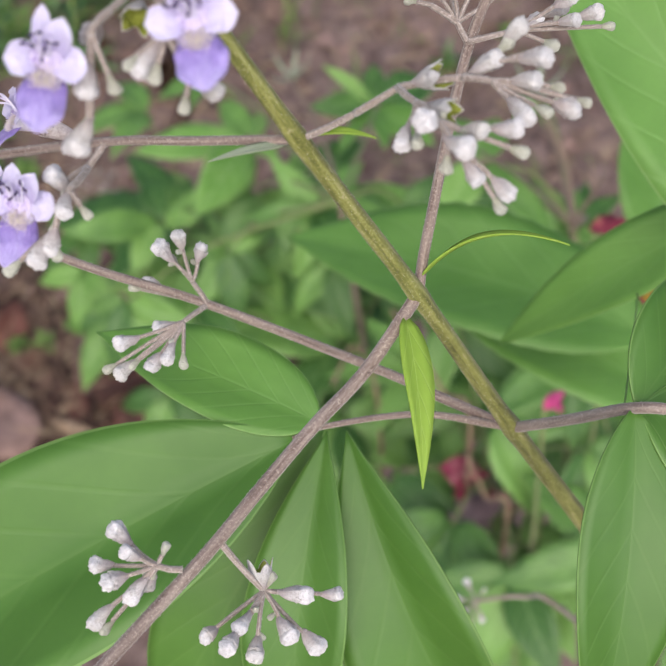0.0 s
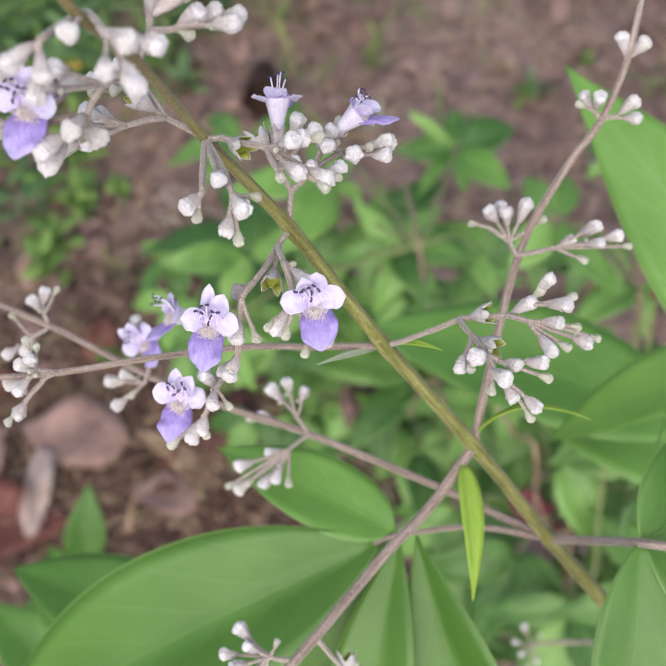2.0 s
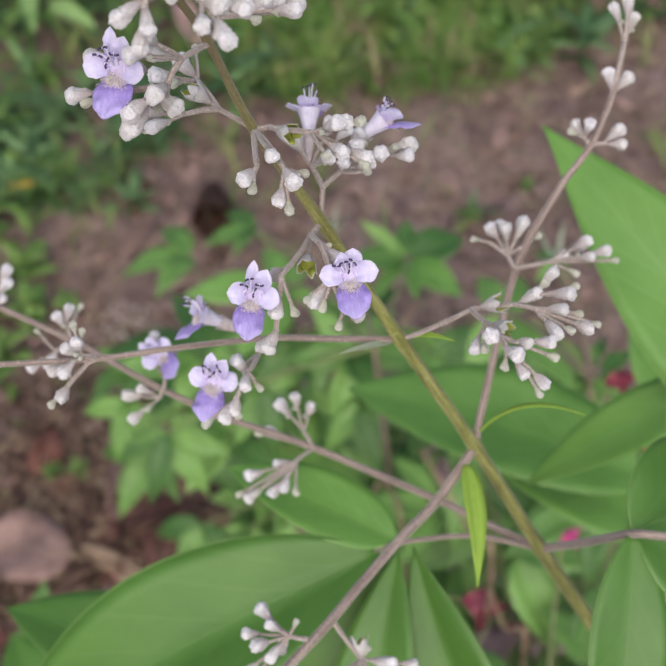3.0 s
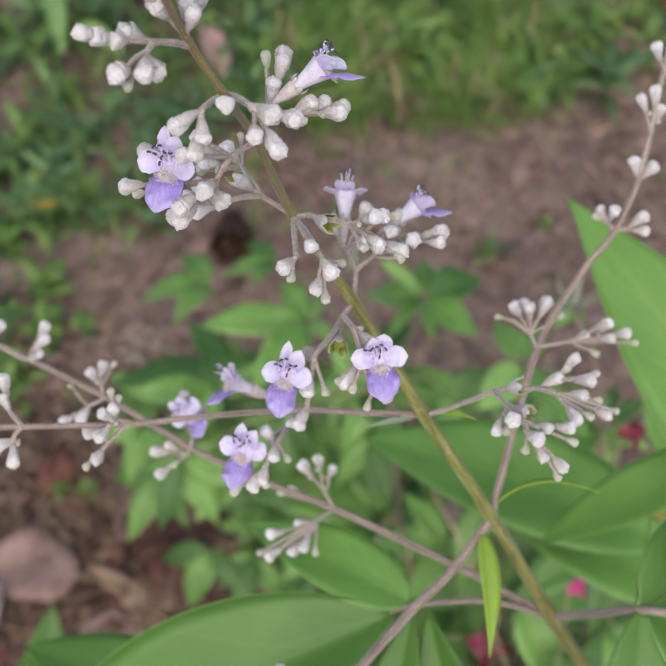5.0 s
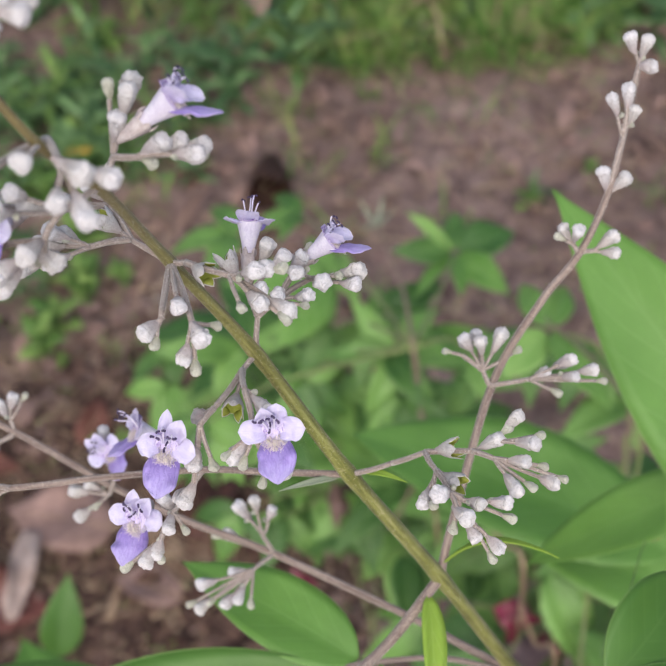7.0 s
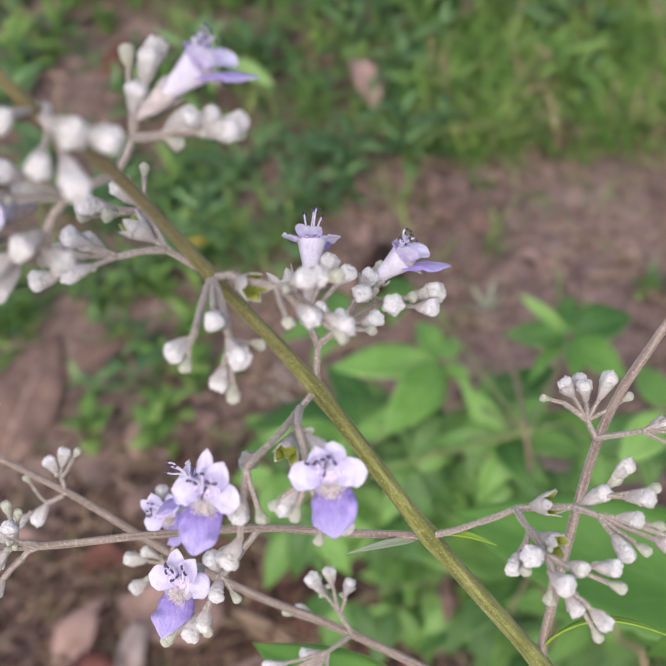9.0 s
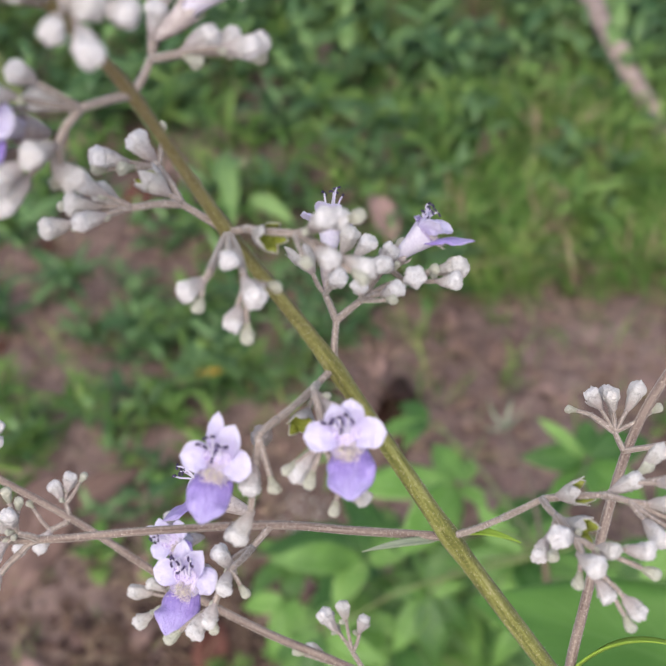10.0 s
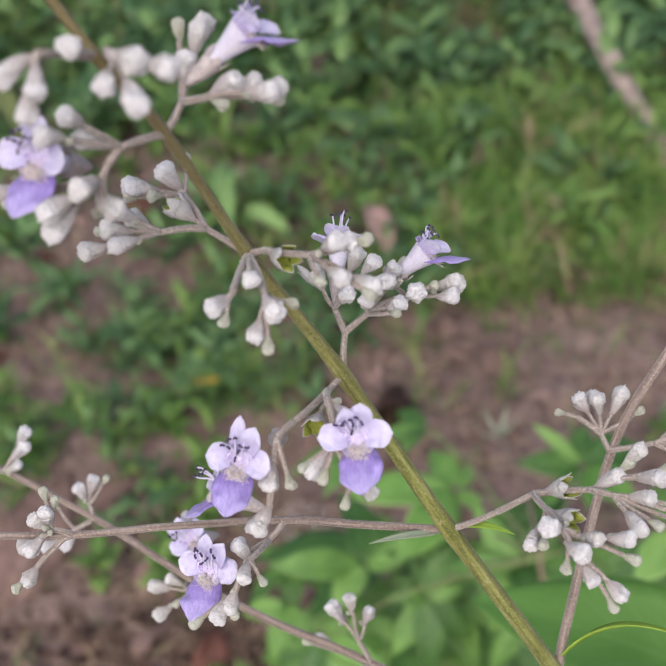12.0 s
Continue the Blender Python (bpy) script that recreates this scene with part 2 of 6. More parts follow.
M_CARPET = leaf_material("leaf_weed_carpet", (0.044, 0.105, 0.036), (0.150, 0.258, 0.085), (0.20, 0.34, 0.13), 0.45, 1.2, 0.22, 5.0, 1.0, 0.35, True, spec=0.45)
M_PALE_BRACT = leaf_material("bract_grey_green", (0.260, 0.310, 0.230), (0.400, 0.450, 0.350), (0.50, 0.54, 0.44), 0.7, 0.2, 0.3, 5.0)
M_GRASS = mottled("grass_blade", [(0.3, (0.046, 0.115, 0.024)), (0.5, (0.130, 0.260, 0.052)), (0.7, (0.285, 0.375, 0.110))], 9.0, 0.55, 0.1, 0.001, 6.0, 0.25, 0.4, 0.25, True)
M_STEM = bark("stem_olive_green", [(0.32, (0.050, 0.052, 0.014)), (0.44, (0.120, 0.128, 0.032)), (0.56, (0.205, 0.212, 0.062)), (0.70, (0.330, 0.315, 0.160))], (0.30, 0.27, 0.16), 0.5, 0.1, (0.150, 0.100, 0.062))
M_TWIG = bark("twig_mauve_grey", [(0.34, (0.085, 0.058, 0.050)), (0.46, (0.170, 0.126, 0.110)), (0.58, (0.250, 0.198, 0.172)), (0.72, (0.345, 0.290, 0.256))], (0.40, 0.34, 0.30), 0.75, 0.3)
M_STALK = bark("stalk_pale_downy", [(0.34, (0.120, 0.090, 0.078)), (0.46, (0.225, 0.182, 0.163)), (0.58, (0.325, 0.278, 0.254)), (0.72, (0.450, 0.405, 0.380))], (0.52, 0.47, 0.44), 0.8, 0.3)
M_DOWN = mottled("down_white", [(0.3, (0.560, 0.530, 0.510)), (0.7, (0.760, 0.735, 0.720))], 900.0, 0.9, 0.1, 0.0001, 3.0, 0.3)
M_PETIOLE = bark("petiole_green", [(0.34, (0.095, 0.130, 0.045)), (0.50, (0.160, 0.200, 0.070)), (0.66, (0.230, 0.240, 0.110))], (0.28, 0.27, 0.16), 0.6, 0.1)
M_OLIVE = leaf_material("leaf_olive", (0.110, 0.140, 0.050), (0.180, 0.205, 0.085), (0.24, 0.26, 0.13), 0.6, 0.2, 0.2, 4.0, 0.4)
M_BUD = felt("bud_grey_felt", (0.470, 0.395, 0.400), (0.750, 0.730, 0.745), (0.360, 0.310, 0.305), 0.0002, 0.0019, 0.32)
# pale folded petals, with the highlights at bud tips also put into the colour
M_KNOB = felt("bud_tip_pale", (0.720, 0.700, 0.700), (0.870, 0.850, 0.885), (0.500, 0.470, 0.480), 0.0013, 0.0022, 0.32)
M_BUD_GREEN = felt("young_bud_greenish_felt", (0.440, 0.440, 0.325), (0.710, 0.715, 0.625), (0.350, 0.350, 0.265), 0.0002, 0.0019, 0.32)
M_CALYX = mottled("calyx_green", [(0.35, (0.200, 0.245, 0.036)), (0.55, (0.380, 0.420, 0.085)), (0.7, (0.520, 0.530, 0.250))], 600.0, 0.7, 0.3, 0.0002, 3.0, 0.3)
M_PETAL = petal_material("petal_pale_lavender", [(0.22, (0.440, 0.340, 0.660)), (0.38, (0.590, 0.530, 0.790)), (0.54, (0.670, 0.630, 0.840)), (0.78, (0.765, 0.735, 0.885))], 0.34, 0.5, 0.35, 0.3, (0.42, 0.32, 0.66))
M_SEPAL = mottled("sepal_pale_mauve", [(0.30, (0.400, 0.330, 0.330)), (0.5, (0.560, 0.490, 0.490)), (0.7, (0.700, 0.650, 0.650))], 1500.0, 0.9, 0.5, 0.0002, 4.0, 0.25)
M_TUBE = mottled("corolla_tube_pale", [(0.30, (0.560, 0.510, 0.660)), (0.5, (0.700, 0.660, 0.790)), (0.7, (0.800, 0.775, 0.850))], 900.0, 0.7, 0.4, 0.0002, 4.0, 0.25)
M_SHOOT = bark("shoot_purple_brown", [(0.34, (0.085, 0.055, 0.045)), (0.50, (0.170, 0.120, 0.090)), (0.66, (0.260, 0.210, 0.150))], (0.34, 0.29, 0.24), 0.65, 0.1)
M_LIP = petal_material("lip_violet", [(0.27, (0.620, 0.540, 0.790)), (0.37, (0.370, 0.275, 0.630)), (0.50, (0.315, 0.230, 0.590)), (0.66, (0.420, 0.340, 0.690)), (0.84, (0.540, 0.470, 0.780))], 0.46, 0.5, 0.3, 0.8, (0.15, 0.09, 0.42))
M_THROAT = mottled("throat_cream_hairs", [(0.35, (0.720, 0.600, 0.760)), (0.5, (0.860, 0.790, 0.800)), (0.66, (0.880, 0.830, 0.700))], 2200.0, 0.9, 0.3, 0.0002, 3.0, 0.3)
M_MOUTH = petal_material("throat_streaked", [(0.30, (0.560, 0.470, 0.740)), (0.48, (0.700, 0.640, 0.820)), (0.75, (0.790, 0.740, 0.850))], 0.10, 0.6, 0.25, 2.6, (0.20, 0.10, 0.44))
M_FILAMENT = mottled("filament_white", [(0.3, (0.600, 0.540, 0.760)), (0.6, (0.850, 0.820, 0.920))], 500.0, 0.5, 0.1, 0.0001, 3.0, 0.3)
M_ANTHER = mottled("anther_dark", [(0.3, (0.025, 0.018, 0.050)), (0.7, (0.085, 0.060, 0.140))], 900.0, 0.6, 0.3, 0.0001, 3.0)
M_DEAD = leaf_material("dead_leaf_pinkish", (0.120, 0.072, 0.064), (0.290, 0.188, 0.172), (0.40, 0.28, 0.24), 0.75, 0.8, 0.0, 9.0)
M_DEAD_DARK = leaf_material("dead_leaf_rust", (0.030, 0.012, 0.011), (0.125, 0.046, 0.038), (0.18, 0.09, 0.07), 0.65, 0.5, 0.0, 9.0)
# dark brown crumbs that darken one patch of the soil
M_DARK_CRUMBS = mottled("leaf_mould", [(0.3, (0.022, 0.013, 0.011)), (0.5, (0.058, 0.034, 0.028)), (0.7, (0.120, 0.074, 0.058))], 90.0, 0.9, 0.6, 0.002, 5.0, 0.0, 0.4, 0.2, True)
M_RED = mottled("leaf_wine_red", [(0.35, (0.090, 0.012, 0.030)), (0.52, (0.240, 0.035, 0.070)), (0.66, (0.380, 0.220, 0.220))], 55.0, 0.6, 0.3, 0.001, 6.0, 0.2)
M_PINK = mottled("petal_magenta", [(0.3, (0.500, 0.030, 0.180)), (0.7, (0.750, 0.150, 0.340))], 80.0, 0.6, 0.2, 0.0005, 5.0, 0.25)
M_MAUVE = mottled("leaf_faded_mauve", [(0.35, (0.130, 0.075, 0.090)), (0.52, (0.260, 0.180, 0.190)), (0.66, (0.360, 0.270, 0.270))], 55.0, 0.7, 0.3, 0.001, 6.0, 0.15)
M_BARKSTRIP = mottled("dead_strip_grey", [(0.3, (0.140, 0.100, 0.090)), (0.5, (0.290, 0.225, 0.205)), (0.7, (0.440, 0.370, 0.340))], 50.0, 0.85, 0.6, 0.002, 5.0)
M_WINE = leaf_material("dead_leaf_wine", (0.060, 0.020, 0.020), (0.150, 0.048, 0.042), (0.20, 0.10, 0.09), 0.6, 0.3, 0.0, 7.0)
M_LICHEN = mottled("pale_crumb", [(0.3, (0.35, 0.32, 0.29)), (0.7, (0.62, 0.59, 0.55))], 200.0, 0.9, 0.4, 0.001, 4.0)
M_STRAW = mottled("straw_dry", [(0.3, (0.130, 0.085, 0.060)), (0.5, (0.270, 0.190, 0.130)), (0.7, (0.480, 0.380, 0.270))], 40.0, 0.8, 0.3, 0.001, 6.0, 0.0, 0.3, 0.25, True)
M_CLOD = mottled("soil_clod", [(0.3, (0.090, 0.055, 0.048)), (0.5, (0.190, 0.122, 0.110)), (0.7, (0.330, 0.240, 0.215))], 60.0, 0.95, 0.8, 0.004, 5.0)
M_RED_BRIGHT = mottled("leaf_magenta_red", [(0.35, (0.110, 0.014, 0.034)), (0.52, (0.240, 0.040, 0.064)), (0.68, (0.360, 0.130, 0.100))], 160.0, 0.6, 0.3, 0.0004, 6.0, 0.2)
M_YELLOW = mottled("leaf_yellow", [(0.3, (0.330, 0.200, 0.030)), (0.7, (0.500, 0.320, 0.060))], 40.0, 0.6, 0.2, 0.001, 5.0)

# ---- making ----


def part(name, bm, material, parent, label=""):
    me = bpy.data.meshes.new(name)
    bmesh.ops.recalc_face_normals(bm, faces=bm.faces)
    for f in bm.faces:
        f.smooth = True
    bm.to_mesh(me)
    bm.free()
    for m in (material if isinstance(material, (list, tuple)) else (material,)):
        me.materials.append(m)
    ob = new(name, me)
    if parent:
        ob.parent = parent
        ob.matrix_parent_inverse = Matrix.Translation(-parent.location)
    return tagged(ob, label)


def twin(source, matrix, parent):
    """Another piece on the same mesh."""
    ob = new(source.name.split(".")[0], source.data)
    ob.parent = parent
    ob.matrix_parent_inverse = Matrix.Translation(-parent.location)
    ob.matrix_basis = matrix
    return ob


def thing(name, place, label, category, group="", kind=""):
    ob = new(name)
    ob.location = place
    ob.empty_display_size = 0.01
    return tagged(ob, label, category, group, kind)


def spline(points, per=6):
    """A smooth line through the points."""
    p = [Vector(q) for q in points]
    p = [2 * p[0] - p[1], *p, 2 * p[-1] - p[-2]]
    out = []
    for i in range(1, len(p) - 2):
        for k in range(per):
            t = k / per
            a, b, c, d = p[i - 1 : i + 3]
            out.append(0.5 * ((2 * b) + (c - a) * t + (2 * a - 5 * b + 4 * c - d) * t * t + (3 * b - a - 3 * c + d) * t**3))
    return [*out, p[-2]]


def tube(bm, line, r0, r1, sides=8, square=0.0, knots=(), mat=0):
    """A tapered stem along a line; square: how four-angled it is; knots: places where it swells."""
    rings, side, run = [], None, [0.0]
    uv = bm.loops.layers.uv.verify()
    for i, c in enumerate(line):
        run.append(run[-1] + (c - line[i - 1]).length if i else 0.0)
        ahead = (line[min(i + 1, len(line) - 1)] - line[max(i - 1, 0)]).normalized()
        if side is None:
            side = ahead.orthogonal().normalized()
        side = (side - ahead * side.dot(ahead)).normalized()
        up = ahead.cross(side)
        r = r1[i] if isinstance(r1, list) else r0 + (r1 - r0) * i / max(len(line) - 1, 1)
        for kn in knots:
            r *= 1 + 0.22 * math.exp(-(((c - kn).length / 0.0022) ** 2))
        ring = []
        for s in range(sides):
            a = 2 * math.pi * s / sides
            rr = r * (1 + square * math.cos(4 * a))
            ring.append(bm.verts.new(c + side * math.cos(a) * rr + up * math.sin(a) * rr))
        rings.append(ring)
    for i, (a, b) in enumerate(zip(rings, rings[1:])):
        for s in range(sides):
            f = bm.faces.new((a[s], a[(s + 1) % sides], b[(s + 1) % sides], b[s]))
            f.material_index = mat
            for loop, (u, v) in zip(f.loops, ((s, i + 1), (s + 1, i + 1), (s + 1, i + 2), (s, i + 2))):
                loop[uv].uv = (u / sides, run[v] * 100)
    bm.faces.new(rings[0][::-1]).material_index = mat
    bm.faces.new(rings[-1]).material_index = mat


def lathe(bm, profile, sides=10, ribs=0, depth=0.0, mat=0, close=True):
    """A turned form along z from (radius, z) pairs, with ribs."""
    rings = []
    for r, z in profile:
        rings.append([bm.verts.new((r * (1 + depth * math.cos(ribs * 2 * math.pi * s / sides)) * math.cos(2 * math.pi * s / sides),
                                    r * (1 + depth * math.cos(ribs * 2 * math.pi * s / sides)) * math.sin(2 * math.pi * s / sides), z)) for s in range(sides)])
    for a, b in zip(rings, rings[1:]):
        for s in range(sides):
            bm.faces.new((a[s], a[(s + 1) % sides], b[(s + 1) % sides], b[s])).material_index = mat
    if close:
        bm.faces.new(rings[-1]).material_index = mat
        bm.faces.new(rings[0][::-1]).material_index = mat


def blade(bm, base, tip, face, width, bend=0.08, fold=0.25, seg=12, shape=(0.75, 1.35), teeth=0.0, wave=0.0, thick=0.0003, mat=0, across=4, twist=0.0):
    """A leaf from base to tip: pointed, folded along its midrib, bent over, wavy at the margin, with thickness and its own uv."""
    base, tip, face = Vector(base), Vector(tip), Vector(face)
    axis = tip - base
    length = axis.length
    axis = axis.normalized()
    side = axis.cross(face).normalized()
    up = side.cross(axis).normalized()
    uv = bm.loops.layers.uv.verify()
    a, b = shape
    peak = (a / (a + b)) ** a * (b / (a + b)) ** b
    grid = {}
    where = {}
    for i in range(seg + 1):
        t = i / seg
        w = 0.5 * width * max((max(t, 0.004) ** a) * (max(1 - t, 0.004) ** b) / peak, 0.012)
        if teeth and 0 < i < seg:
            w *= 1 + teeth * (1 if i % 2 else -1)
        mid = base + axis * (length * t) + up * (bend * length * 4 * t * (1 - t))
        tw = twist * t
        sd = side * math.cos(tw) + up * math.sin(tw)
        un = up * math.cos(tw) - side * math.sin(tw)
        for j in range(across + 1):
            v = 2 * j / across - 1
            h = fold * abs(v) * w + wave * w * math.sin(9 * t + 2.5 * v) * abs(v)
            for layer in (0, 1):
                p = mid + sd * (v * w) + un * (h - layer * thick)
                vert = bm.verts.new(p)
                grid[i, j, layer] = vert
                where[vert] = (t, j / across)
    def face_of(*keys):
        f = bm.faces.new([grid[k] for k in keys])
        f.material_index = mat
        for loop in f.loops:
            loop[uv].uv = where[loop.vert]
    for i in range(seg):
        for j in range(across):
            face_of((i, j, 0), (i + 1, j, 0), (i + 1, j + 1, 0), (i, j + 1, 0))
            face_of((i, j, 1), (i, j + 1, 1), (i + 1, j + 1, 1), (i + 1, j, 1))
        face_of((i, 0, 0), (i, 0, 1), (i + 1, 0, 1), (i + 1, 0, 0))
        face_of((i, across, 0), (i + 1, across, 0), (i + 1, across, 1), (i, across, 1))
    for i in (0, seg):
        for j in range(across):
            face_of((i, j, 0), (i, j + 1, 0), (i, j + 1, 1), (i, j, 1))


def aim(place, ahead, up=None, scale=1.0):
    """A pose at place whose z points ahead and whose y leans towards up."""
    z = Vector(ahead).normalized()
    y = Vector(up) if up else z.orthogonal()
    y = (y - z * y.dot(z)).normalized()
    x = y.cross(z)
    m = Matrix((x, y, z)).transposed().to_4x4()
    return Matrix.Translation(place) @ m @ Matrix.Scale(scale, 4)


rng = random.Random(7)

# ---- the shrub's fitted joints, in metres (bud clusters: millimetres from their joint) ----
LEAFLETS = [
    ("long", (0.0102, 0.0943, 1.0056), (-0.0606, 0.0767, 0.9693), (0.1355, -0.2359, 0.9623), 0.0268, 0.07, 0.48),
    # "far": added leaflet standing in for the shaded fold of the long leaf
    ("far", (-0.0166, 0.0965, 0.9468), (-0.0683, 0.1204, 0.9415), (0.0854, -0.1220, 0.9888), 0.0200, 0.05, 0.22),
    ("oval", (0.0129, 0.0960, 1.0062), (-0.0155, 0.1138, 1.0032), (0.1200, -0.2000, 0.9730), 0.0120, 0.06, 0.24),
    ("left", (0.0138, 0.0975, 1.0008), (0.0056, 0.0645, 0.9693), (-0.1925, -0.4408, 0.8767), 0.0135, 0.12, 0.35),
    ("left", (0.0163, 0.0982, 0.9992), (0.0343, 0.0648, 0.9589), (-0.3289, -0.5045, 0.7983), 0.0185, 0.14, 0.45),
    ("left", (0.0133, 0.0995, 0.9978), (-0.0133, 0.0727, 0.9616), (0.0953, -0.3616, 0.9274), 0.017, 0.1, 0.25),
    ("right", (0.0465, 0.0835, 1.0267), (0.0401, 0.0553, 1.0019), (0.1455, -0.4444, 0.8839), 0.0118, 0.1, 0.22),
]
LEAFLETS += [
    ("right", (0.0468, 0.0839, 1.0264), (0.0612, 0.1031, 1.0215), (0.2683, -0.2687, 0.9251), 0.0125, 0.08, 0.25),
    ("right", (0.0472, 0.0837, 1.0263), (0.0633, 0.0793, 1.0129), (0.0000, -0.1983, 0.9802), 0.014, 0.08, 0.25),
    ("over", (0.0876, 0.1428, 0.9833), (0.0450, 0.1412, 0.9463), (0.0908, -0.2371, 0.9672), 0.0125, 0.1, 0.2),
    ("upper", (0.0944, 0.1228, 0.9799), (0.0483, 0.1830, 1.0143), (-0.2357, -0.3947, 0.8881), 0.027, 0.06, 0.22),
    ("behind", (0.1087, 0.2225, 0.8523), (0.1041, 0.2588, 0.8752), (0.1881, -0.3568, 0.9150), 0.026, 0.06, 0.2),
    ("behind", (0.0827, 0.1614, 0.9116), (0.0073, 0.1965, 0.9094), (0.0000, -0.1225, 0.9925), 0.03, 0.07, 0.25),
]
LEAFLETS += [
    ("behind", (0.0908, 0.1541, 0.8938), (0.0384, 0.1868, 0.8982), (0.0854, -0.1220, 0.9888), 0.026, 0.07, 0.25),
    ("low", (-0.1627, 0.2873, 0.5494), (-0.1543, 0.3201, 0.5812), (0.2822, -0.4309, 0.8571), 0.022, 0.08, 0.3),
    ("low", (-0.1694, 0.2125, 0.5868), (-0.1652, 0.2446, 0.6186), (-0.2822, -0.4309, 0.8571), 0.027, 0.08, 0.3),
    ("low", (-0.1291, 0.1883, 0.6329), (-0.1790, 0.2319, 0.6435), (0.0000, -0.1225, 0.9925), 0.034, 0.08, 0.3),
    ("low", (-0.1094, 0.1822, 0.6923), (-0.1337, 0.2306, 0.7044), (0.2762, -0.3491, 0.8955), 0.034, 0.08, 0.3),
]

BRACTS = [
    ((0.0235, 0.0954, 1.0293), (0.0235, 0.0770, 1.0250), 0.0036, 0.05, (0.4472, -0.5507, 0.7048)),
    ((0.0254, 0.0991, 1.0311), (0.0400, 0.0953, 1.0406), 0.0018, 0.16, (0.0000, 0.5779, 0.8161)),
    ((0.0149, 0.0996, 1.0554), (0.0208, 0.0967, 1.0577), 0.0009, 0.1, (0.0000, 0.0115, 0.9999)),
    ((0.0125, 0.0991, 1.0550), (0.0055, 0.0960, 1.0571), 0.0009, 0.05, (0.0000, -0.1983, 0.9802)),
]

THICKET_MIDDLE = [(-0.0930, 0.6732, 0.3341), (0.0648, 0.5957, 0.4307), (0.0556, 0.4250, 0.3570), (-0.0900, 0.5169, 0.2702)]
THICKET_RIGHT = [(0.0473, 0.4805, 0.4828), (0.2053, 0.3968, 0.5755), (0.1772, 0.2126, 0.5147), (0.0171, 0.2660, 0.4229)]
UNDER_A = [
    (0, (0.0002, 0.5227, 0.5126), (0.0711, -0.0127, -0.0099), 5),
    (0, (-0.0478, 0.6342, 0.5028), (-0.0446, -0.0067, -0.0039), 3),
    (1, (0.1322, 0.3787, 0.6517), (-0.0546, 0.0075, 0.0060), 5),
    (1, (0.1306, 0.3734, 0.6590), (0.0249, 0.0118, 0.0077), 3),
    (1, (0.1245, 0.4424, 0.6738), (-0.0155, -0.0092, -0.0061), 3),
    (1, (0.1265, 0.3118, 0.6494), (-0.0530, -0.0183, -0.0118), 3),
    (2, (-0.0574, 0.6463, 0.2927), (0.0654, -0.0145, -0.0111), 5),
    (2, (-0.0633, 0.6261, 0.3663), (0.0204, 0.0346, 0.0235), 3),
    (2, (-0.0395, 0.6077, 0.3095), (0.0276, -0.0449, -0.0314), 5),
]
UNDER_B = [
    (2, (-0.0854, 0.6055, 0.3962), (-0.0935, 0.0050, 0.0050), 3),
    (2, (-0.1074, 0.6069, 0.3539), (-0.0558, -0.0319, -0.0211), 3),
    (2, (-0.1399, 0.5711, 0.3297), (-0.0315, -0.0534, -0.0363), 3),
    (2, (-0.0777, 0.6531, 0.2978), (-0.0387, -0.0368, -0.0247), 5),
    (2, (-0.1107, 0.7171, 0.3861), (-0.0652, -0.0072, -0.0039), 3),
    (3, (0.0844, 0.4175, 0.5262), (0.0455, -0.0431, -0.0305), 3),
    (3, (0.0902, 0.3173, 0.5883), (0.0669, -0.0091, -0.0074), 3),
    (3, (0.0706, 0.2936, 0.5285), (-0.0256, -0.0554, -0.0377), 3),
    (3, (0.1409, 0.2469, 0.5826), (-0.0677, -0.0129, -0.0077), 3),
    (3, (0.1156, 0.3022, 0.5337), (0.0531, 0.0184, 0.0118), 3),
    (3, (0.0951, 0.2549, 0.5452), (-0.0376, -0.0442, -0.0298), 3),
    (3, (0.1298, 0.2949, 0.5940), (0.0201, -0.0401, -0.0280), 3),
]
UNDER_C = [
    (3, (0.0403, 0.3294, 0.5100), (-0.0051, -0.0571, -0.0392), 3),
    (4, (0.0260, 0.4841, 0.3982), (-0.1067, 0.0191, 0.0149), 3),
    (4, (-0.0700, 0.4959, 0.3205), (-0.0189, -0.0409, -0.0279), 3),
    (4, (-0.1042, 0.5003, 0.3241), (-0.0204, -0.0441, -0.0300), 3),
    (4, (0.0193, 0.4070, 0.4326), (0.0597, -0.0288, -0.0208), 3),
    (4, (-0.0098, 0.4740, 0.3918), (0.0139, -0.0515, -0.0357), 3),
    (4, (0.0204, 0.5382, 0.3918), (0.0095, 0.0446, 0.0306), 3),
    (0, (0.0119, 0.4666, 0.5693), (0.0526, -0.0054, -0.0052), 3),
]
UNDER_D = [
    (0, (0.0169, 0.4655, 0.5683), (-0.0497, -0.0026, -0.0015), 3),
    (0, (-0.0231, 0.5220, 0.5222), (-0.0542, -0.0029, -0.0016), 3),
    (0, (0.0591, 0.4545, 0.5820), (0.0364, -0.0104, -0.0091), 3),
    (1, (0.0883, 0.4299, 0.6313), (-0.0055, -0.0300, -0.0248), 3),
    (1, (0.1075, 0.3909, 0.6689), (-0.0109, -0.0245, -0.0201), 3),
    (4, (-0.1180, 0.5257, 0.4097), (-0.0169, -0.0380, -0.0312), 3),
    (4, (-0.0766, 0.5122, 0.4213), (0.0074, -0.0358, -0.0297), 3),
    (2, (-0.1536, 0.5641, 0.3953), (-0.0162, -0.0364, -0.0299), 3),
    (2, (-0.0552, 0.5847, 0.3876), (-0.0436, -0.0261, -0.0210), 5),
    (4, (-0.0334, 0.5298, 0.4353), (0.0174, -0.0336, -0.0281), 3),
    (4, (0.0197, 0.4866, 0.4923), (0.0126, -0.0377, -0.0315), 3),
]
